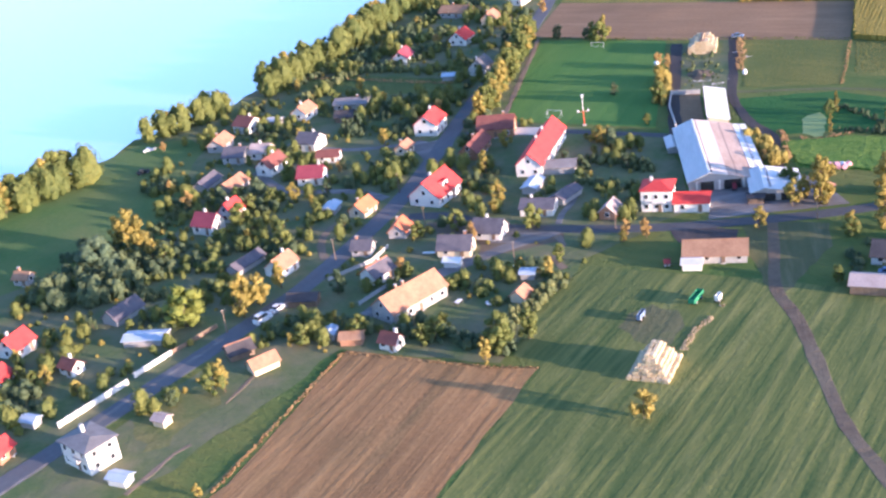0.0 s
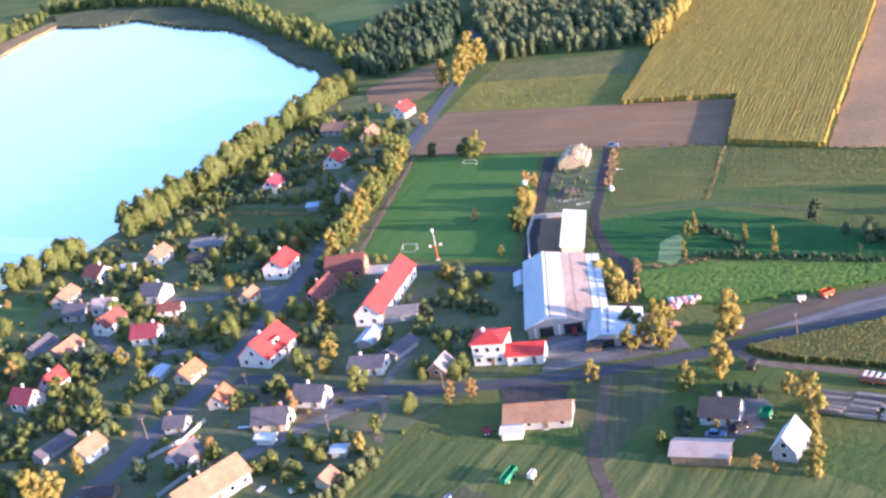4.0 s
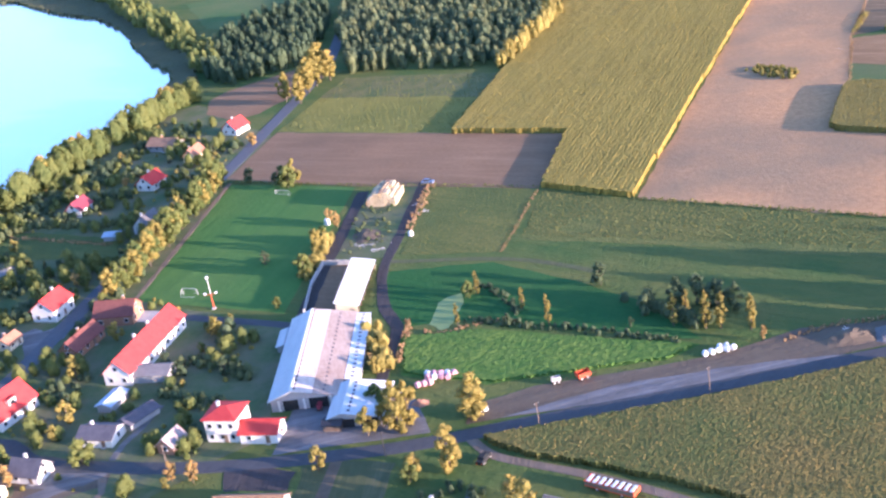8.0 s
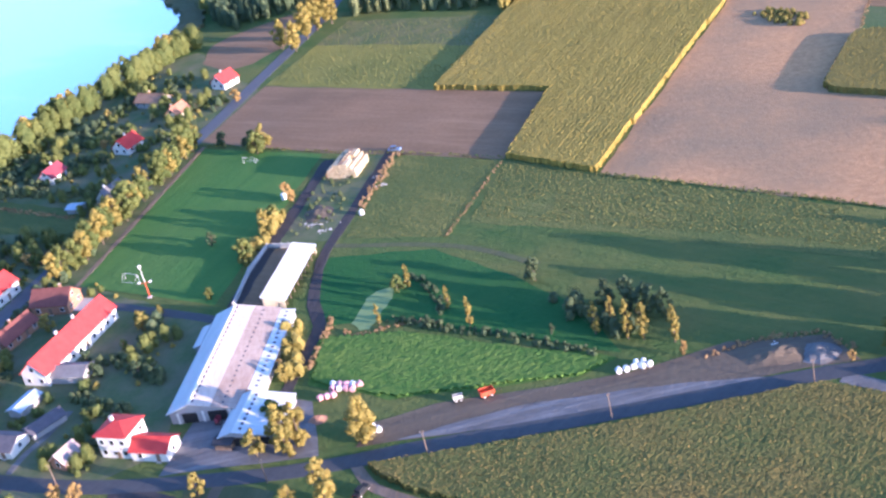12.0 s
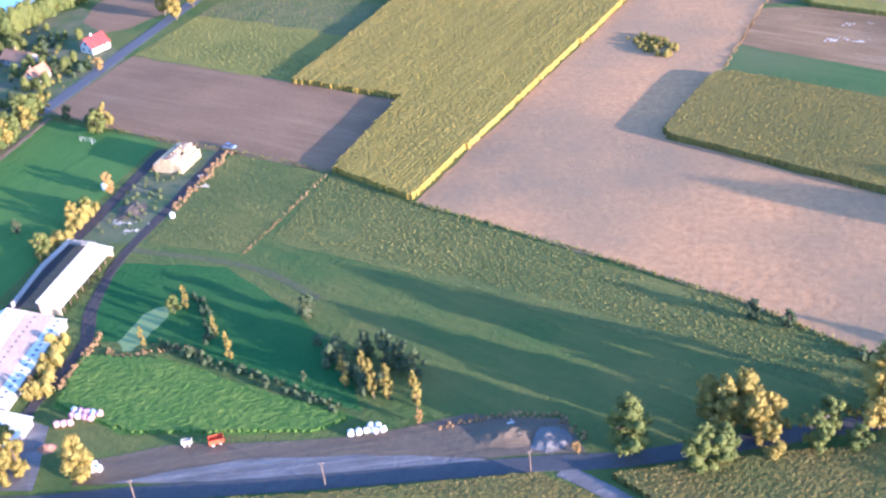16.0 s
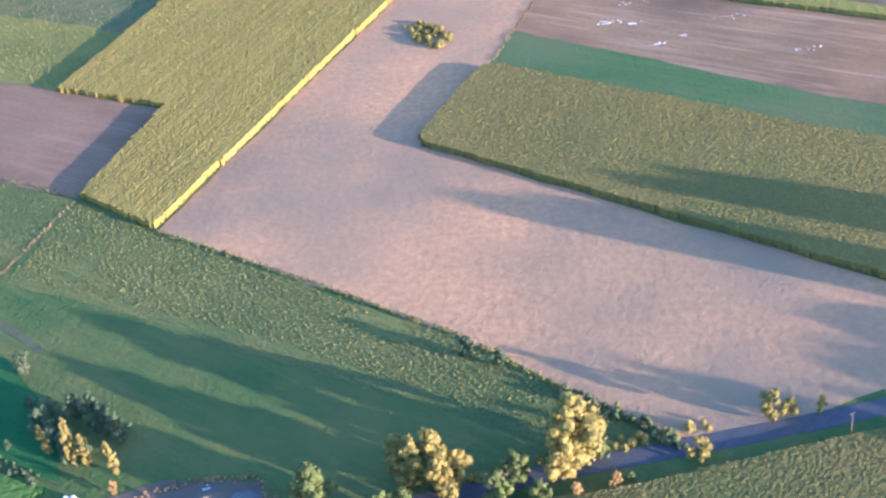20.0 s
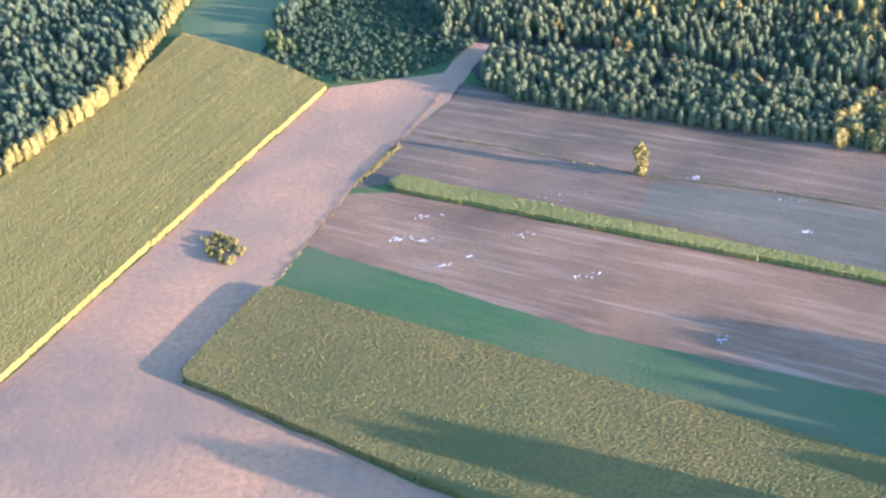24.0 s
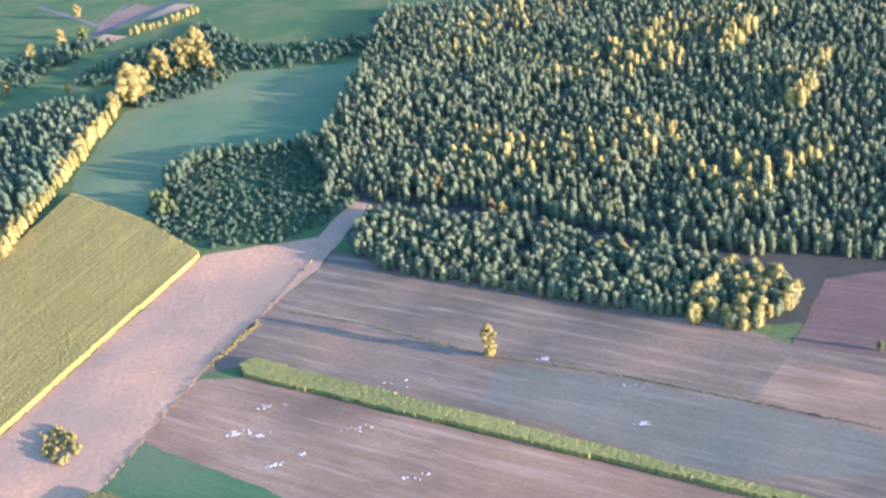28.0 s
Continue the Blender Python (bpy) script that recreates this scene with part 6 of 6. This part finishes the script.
def goal(x, y, yaw):
    root = tagged(obj("football_goal", None, None, pose(x, y, 0.05, 0, 0, yaw)), "white football goal on the grass pitch", "goal", "football goals")
    for s in (-2.5, 2.5):
        box_part("goal_post", 0.1, 0.1, 2.0, "white_paint", root, pose(s, 0, 0))
        box_part("stay", 0.06, 1.9, 0.06, "white_paint", root, pose(s, 0.95, 1.2, -50))
    box_part("crossbar", 5.1, 0.1, 0.1, "white_paint", root, pose(0, 0, 2.0))
    box_part("ground_bar", 5.0, 0.08, 0.08, "white_paint", root, pose(0, 1.6, 0))


goal(43.2, 461.3, 335)
goal(20.5, 388.5, 155)


def wheel(root, x, y, r=0.34, w=0.24):
    t = rot_cyl("wheel", r, w, "black", root, pose(x, y + w / 2, r, 90), 12)
    rot_cyl("rim", r * 0.6, w + 0.02, "concrete", t, pose(0, 0, -0.01), 10)


def car(x, y, yaw, mat, label, van=False):
    root = tagged(obj("van" if van else "car", None, None, pose(x, y, 0.1, 0, 0, yaw)), label, "van" if van else "car")
    l, w, h = (5.0, 1.95, 1.2) if van else (4.3, 1.75, 0.75)
    box_part("body", l, w, h, mat, root, pose(0, 0, 0.28), bev=0.12)
    ch = 0.85 if van else 0.62
    cl = l * (0.72 if van else 0.52)
    x0 = -0.5 if van else -0.25
    a, b = cl / 2, w / 2 - 0.08
    v = [(-a, -b, 0), (a, -b, 0), (a, b, 0), (-a, b, 0), (-a * 0.82, -b * 0.85, ch), (a * 0.62, -b * 0.85, ch), (a * 0.62, b * 0.85, ch), (-a * 0.82, b * 0.85, ch)]
    q = [(0, 1, 5, 4), (1, 2, 6, 5), (2, 3, 7, 6), (3, 0, 4, 7)]
    cab = obj("cabin", mesh_of("cabin", v, q, "glass"), root, pose(x0, 0, 0.28 + h))
    box_part("roof", cl * 0.74, w * 0.76, 0.06, mat, root, pose(x0 - cl * 0.05, 0, 0.26 + h + ch), bev=0.03)
    for sx in (-l * 0.31, l * 0.31):
        for sy in (-w / 2 + 0.05, w / 2 - 0.05):
            wheel(root, sx, sy)
    for sy in (-0.55, 0.55):
        box_part("headlight", 0.08, 0.3, 0.14, "white_paint", root, pose(l / 2, sy, 0.6))
        box_part("tail_light", 0.06, 0.25, 0.16, "red_paint", root, pose(-l / 2, sy, 0.62))


car(-61.6, 265.6, 52, "white_paint", "white van parked beside the main road", True)
car(-58.6, 270.6, 52, "white_paint", "white car parked beside the main road")
car(94.4, 450.0, 340, "blue_paint", "blue car parked at the end of the farm track")
car(84.4, 250.5, 340, "blue_paint", "blue-grey car beside the farmhouse")
car(89.6, 251.8, 20, "black", "dark car in the farmhouse yard")
car(-118, 385, 20, "black", "dark car parked on the lakeside meadow")
car(98.8, 276.4, 60, "black", "dark car beside the lane")


def tractor(x, y, yaw, mat, label):
    root = tagged(obj("tractor", None, None, pose(x, y, 0.1, 0, 0, yaw)), label, "tractor")
    box_part("bonnet", 1.9, 0.8, 0.8, mat, root, pose(0.9, 0, 0.7), bev=0.1)
    box_part("cab", 1.3, 1.3, 1.5, "glass", root, pose(-0.6, 0, 0.9), bev=0.1)
    box_part("cab_roof", 1.5, 1.5, 0.14, "white_paint", root, pose(-0.6, 0, 2.4), bev=0.05)
    for s in (-0.85, 0.85):
        wheel(root, -0.7, s, 0.75, 0.4)
        wheel(root, 1.4, s * 0.8, 0.45, 0.28)


tractor(56.5, 312.6, 250, "blue_paint", "dark tractor in front of the barn door")


def trailer(x, y, yaw, l, w, mat, label, ribs=0):
    root = tagged(obj("trailer", None, None, pose(x, y, 0.05, 0, 0, yaw)), label, "trailer")
    box_part("bed", l, w, 0.25, mat, root, pose(0, 0, 0.7))
    for s in (-1, 1):
        box_part("side_board", l, 0.1, 0.8, "wood" if ribs else mat, root, pose(0, s * (w / 2 - 0.05), 0.95))
        box_part("end_board", 0.1, w, 0.9, mat, root, pose(s * (l / 2 - 0.05), 0, 0.95))
        wheel(root, -l * 0.25, s * w * 0.42, 0.45, 0.3)
        wheel(root, l * 0.25, s * w * 0.42, 0.45, 0.3)
    for i in range(ribs):
        box_part("white_panel", l / ribs * 0.55, w * 0.8, 0.1, "white_paint", root, pose((i + 0.5) * l / ribs - l / 2, 0, 1.8))
    box_part("drawbar", 1.8, 0.12, 0.12, "black", root, pose(l / 2 + 0.9, 0, 0.6))


trailer(123.2, 258.6, 322, 11.0, 3.0, "red_paint", "long red trailer with white panels", 8)
trailer(124.6, 304.0, 20, 3.2, 2.0, "red_paint", "orange-red hopper trailer on bare ground")
trailer(118.2, 303.6, 10, 2.2, 1.0, "concrete", "small grey trough trailer on bare ground")
trailer(40.6, 249.0, 58, 5.6, 1.6, "green_paint", "green farm trailer in the field")
trailer(27.3, 243.6, 60, 3.4, 0.9, "blue_paint", "blue-grey farm implement in the field")
trailer(45.4, 247.6, 58, 2.2, 1.0, "white_paint", "small white implement beside the green trailer")
trailer(37.4, 268.4, 350, 1.7, 1.0, "roof_crimson", "small red cart beside the old barn")
trailer(62.4, 308.8, 80, 1.7, 1.0, "roof_crimson", "small red cart before the barn door")
trailer(96.0, 254.6, 60, 3.4, 2.2, "green_paint", "green trailer beside the farmhouse")


def board_stack(x, y, yaw, label):
    """A long low stack of grey boards on bearers."""
    root = tagged(obj("timber_stack", None, None, pose(x, y, 0, 0, 0, yaw)), label, "timber stack", "timber stacks")
    rng = random.Random(int(x * 11 + y))
    for s in (-2.0, 2.0):
        box_part("bearer", 0.2, 1.5, 0.2, "wood", root, pose(s, 0, 0))
    for k in range(rng.choice((2, 3, 3, 4, 5))):
        for j in range(4):
            if k > 1 and rng.random() < 0.25:
                continue
            box_part("board", rng.choice((5.6, 6.0, 6.5)), rng.choice((0.22, 0.3)), 0.22, "grey_board", root, pose(rng.uniform(-0.3, 0.3), (j - 1.5) * 0.38, 0.2 + k * 0.24, 0, 0, rng.uniform(-2, 2)))


M["grey_board"] = plain_mat("weathered_grey_boards", (0.16, 0.138, 0.125), (0.50, 0.43, 0.375), 1.0, 0.9, 0, 0.3, rand=0.75)
for i in range(7):
    for j in range(5):
        board_stack(112.0 + i * 5.6 - j * 0.98 + 0.35 * math.sin(i * 2.3 + j), 257.6 - i * 3.9 - j * 1.42 + 0.4 * math.sin(i * 1.7 + j * 2.1), 325 + 2.5 * math.sin(i * 3.1 + j * 1.3), "long low stack of weathered grey timber")


def wall_run(name, line, h, th, mat, label, category="wall"):
    """A garden wall or fence: panels between posts."""
    root = tagged(obj(name, None, None, pose(line[0][0], line[0][1], 0)), label, category)
    o = Vector(line[0])
    for a, b in zip(line, line[1:]):
        d = Vector(b) - Vector(a)
        n = max(1, round(d.length / 2.6))
        ang = math.degrees(math.atan2(d.y, d.x))
        for i in range(n):
            p = Vector(a) + d * ((i + 0.5) / n) - o
            q = Vector(a) + d * (i / n) - o
            box_part("wall_panel", d.length / n - 0.06, th, h, mat, root, pose(p.x, p.y, 0, 0, 0, ang))
            box_part("post", th * 1.6, th * 1.6, h + 0.15, mat, root, pose(q.x, q.y, 0, 0, 0, ang))


wall_run("garden_wall", [(-101.7, 227.1), (-89.9, 242.8)], 1.4, 0.22, "wall_white", "sunlit white garden wall along the main road")
wall_run("garden_wall", [(-89.0, 245.4), (-82.1, 254.4)], 1.3, 0.2, "wall_white", "sunlit white garden wall along the main road")
wall_run("garden_fence", [(-82.1, 254.4), (-72.9, 265.5)], 1.2, 0.08, "wood", "weathered wooden garden fence", "fence")
wall_run("pit_wall", [(56.0, 362.5), (57.2, 381.3), (60.1, 394.4), (69.2, 391.8)], 1.5, 0.3, "concrete", "pale concrete wall round the manure pit")
wall_run("garden_wall", [(-38, 268), (-30, 278)], 1.0, 0.2, "concrete", "pale concrete garden wall")
wall_run("garden_fence", [(-47, 284), (-36, 292), (-32, 300)], 1.1, 0.08, "concrete", "pale garden fence beside the lane", "fence")
wood("farm_hedge", strip([(80, 264), (79, 256), (76, 248)], 3.0), 1.9, 1.2, 2.6, "leaf_d", "dark garden hedge beside the farmhouse", 40, 0.3, 0.55, 82, "hedge")
wood("farm_hedge", strip([(85, 266), (92, 268), (97, 263)], 3.0), 1.9, 1.4, 3.0, "leaf_d", "dark bushes behind the farmhouse", 40, 0.3, 0.55, 85, "hedge")
wood("farm_hedge", strip([(105, 250), (103, 240), (98, 230)], 2.5), 1.6, 1.0, 2.2, "leaf_y", "yellowing hedge beside the farm", 40, 0.3, 0.6, 81, "hedge")
plant("g", "124 241.5 2.6  73 250 4.5")
plant("y", "104 247 5.5  83 275 5.5  85 253 3  85.5 246 3")
plant("o", "89 236 4  92 234 2.6")


def mound(x, y, rx, ry, h, mat, label, seed):
    """A heap of earth or gravel."""
    n, m = 22, 7
    v, f = [(x, y, h)], []
    for j in range(1, m + 1):
        for i in range(n):
            a, t = 2 * math.pi * i / n, j / m
            k = 1 + 0.3 * noise.noise((math.cos(a) * 1.7, math.sin(a) * 1.7, seed))
            z = h * (0.5 + 0.5 * math.cos(math.pi * t)) * (1 + 0.4 * noise.noise((math.cos(a) * t * 4, math.sin(a) * t * 4, seed + 3)))
            v.append((x + rx * k * t * math.cos(a), y + ry * k * t * math.sin(a), max(0.0, z) if j < m else 0.0))
    f += [(0, 1 + i, 1 + (i + 1) % n) for i in range(n)]
    for j in range(m - 1):
        o = 1 + j * n
        f += [(o + i, o + n + i, o + n + (i + 1) % n, o + (i + 1) % n) for i in range(n)]
    tagged(new("heap", mesh_of("heap", v, f, mat)), label, "heap", kind="stuff")


mound(187.5, 303.0, 9, 4.5, 1.8, "earth", "heap of dark bare earth", 1)
mound(195.5, 301.5, 5, 4.5, 2.0, "gravel", "heap of pale gravel", 5)
mound(73, 412, 5, 7, 1.0, "earth", "heap of rubble and weeds", 9)
mound(86, 304.5, 2.4, 1.8, 1.0, "roof_orange", "heap of orange brick rubble", 12)


def stones(name, spots, label, seed):
    """Pale stones lying on the tilled soil."""
    rng = random.Random(seed)
    v, f = [], []
    for x, y, n, r in spots:
        for _ in range(n):
            px, py = x + rng.gauss(0, r) * 0.87 + rng.gauss(0, 0.5), y - rng.gauss(0, r) * 0.2 + rng.gauss(0, 0.6)
            s = rng.uniform(0.15, 0.5)
            k = len(v)
            v += [(px + s * rng.uniform(0.7, 1.2) * math.cos(a), py + s * rng.uniform(0.7, 1.2) * math.sin(a), 0.05) for a in (0, 1.26, 2.51, 3.77, 5.03)] + [(px, py, 0.05 + s * 0.5)]
            f += [(k + i, k + (i + 1) % 5, k + 5) for i in range(5)]
    tagged(new(name, mesh_of(name, v, f, "stone")), label, "stones", kind="stuff")


stones("field_stones", [(291, 504, 26, 2.2), (299, 501, 14, 1.6), (305.4, 484.5, 18, 1.2), (314, 488, 8, 1.0), (418, 481, 16, 1.2), (392, 522.7, 12, 1.2), (382, 430, 10, 1.2), (330, 498, 8, 3), (350, 470, 10, 4),
                        (300, 516, 8, 4), (420, 500, 8, 4), (264, 526, 3, 0.3), (340, 520, 8, 6)], "white stones scattered on the tilled field", 4)
stones("rubbish", [(74, 405, 24, 2.5), (77, 400, 18, 1.2), (90, 432, 14, 1.0), (92, 425, 10, 1.2), (187.7, 307.5, 4, 0.3)], "white rubbish beside the farm track", 6)


def tank(x, y, r, h):
    root = tagged(obj("tank", None, None, pose(x, y, 0)), "round white tank beside the farm track", "tank")
    rot_cyl("tank_body", r, h, "white_paint", root, None, 16)
    rot_cyl("tank_lid", r, 0.5, "white_paint", root, pose(0, 0, h), 16, r * 0.3)


tank(87.2, 406.5, 0.8, 1.2)
tank(60.4, 427.0, 0.9, 1.8)


def boat(x, y, yaw):
    root = tagged(obj("boat", None, None, pose(x, y, 0.05, 0, 0, yaw)), "white boat drawn up at the lake shore", "boat")
    v = [(-2.2, -0.7, 0.6), (1.2, -0.8, 0.6), (2.6, 0, 0.75), (1.2, 0.8, 0.6), (-2.2, 0.7, 0.6), (-2.0, -0.4, 0), (1.0, -0.4, 0), (1.9, 0, 0.1), (1.0, 0.4, 0), (-2.0, 0.4, 0)]
    f = [(0, 5, 6, 1), (1, 6, 7, 2), (2, 7, 8, 3), (3, 8, 9, 4), (4, 9, 5, 0), (5, 9, 8, 7, 6), (0, 1, 2, 3, 4)]
    obj("hull", mesh_of("hull", v, f, "white_paint"), root)
    box_part("cabin", 1.4, 1.0, 0.7, "white_paint", root, pose(-0.3, 0, 0.6), bev=0.15)


boat(-121, 408, 20)

wood("boundary_grass", strip([(113, 383), (118, 396), (128, 424), (130, 428)], 0.9), 0.8, 0.2, 0.5, "dry_grass", "pale dry grass line between two meadows", 12, 0.2, 0.8, 83, "grass")
wood("rubble_weeds", [(64, 400), (72, 440), (82, 436), (80, 400)], 3.4, 0.4, 1.3, "leaf_b", "weeds and shrubs between the farm tracks", 30, 0.26, 0.7, 84, "weeds")


def garden_table(x, y, yaw, l, w, label):
    """A white table, boat cover or board lying in a garden."""
    root = tagged(obj("garden_table", None, None, pose(x, y, 0.03, 0, 0, yaw)), label, "table", "garden tables")
    box_part("tabletop", l, w, 0.08, "white_paint", root, pose(0, 0, 0.7))
    for sx in (-1, 1):
        for sy in (-1, 1):
            box_part("leg", 0.08, 0.08, 0.7, "wood", root, pose(sx * (l / 2 - 0.1), sy * (w / 2 - 0.1), 0))


for x, y, yaw, l, w in ((-5.5, 259.6, 15, 3.0, 1.8), (-13.6, 262.3, 60, 2.2, 1.2), (-0.1, 277.2, 80, 1.8, 1.4), (-20.9, 292.0, 345, 3.4, 0.8)):
    garden_table(x, y, yaw, l, w, "white table standing in a garden")
wood("rusty_weeds", strip([(-71, 472), (-53.8, 463), (-32, 451), (-13.5, 440)], 2.0), 1.1, 0.3, 0.8, "dry_grass", "rusty weeds along the open meadow", 16, 0.22, 0.8, 90, "weeds")
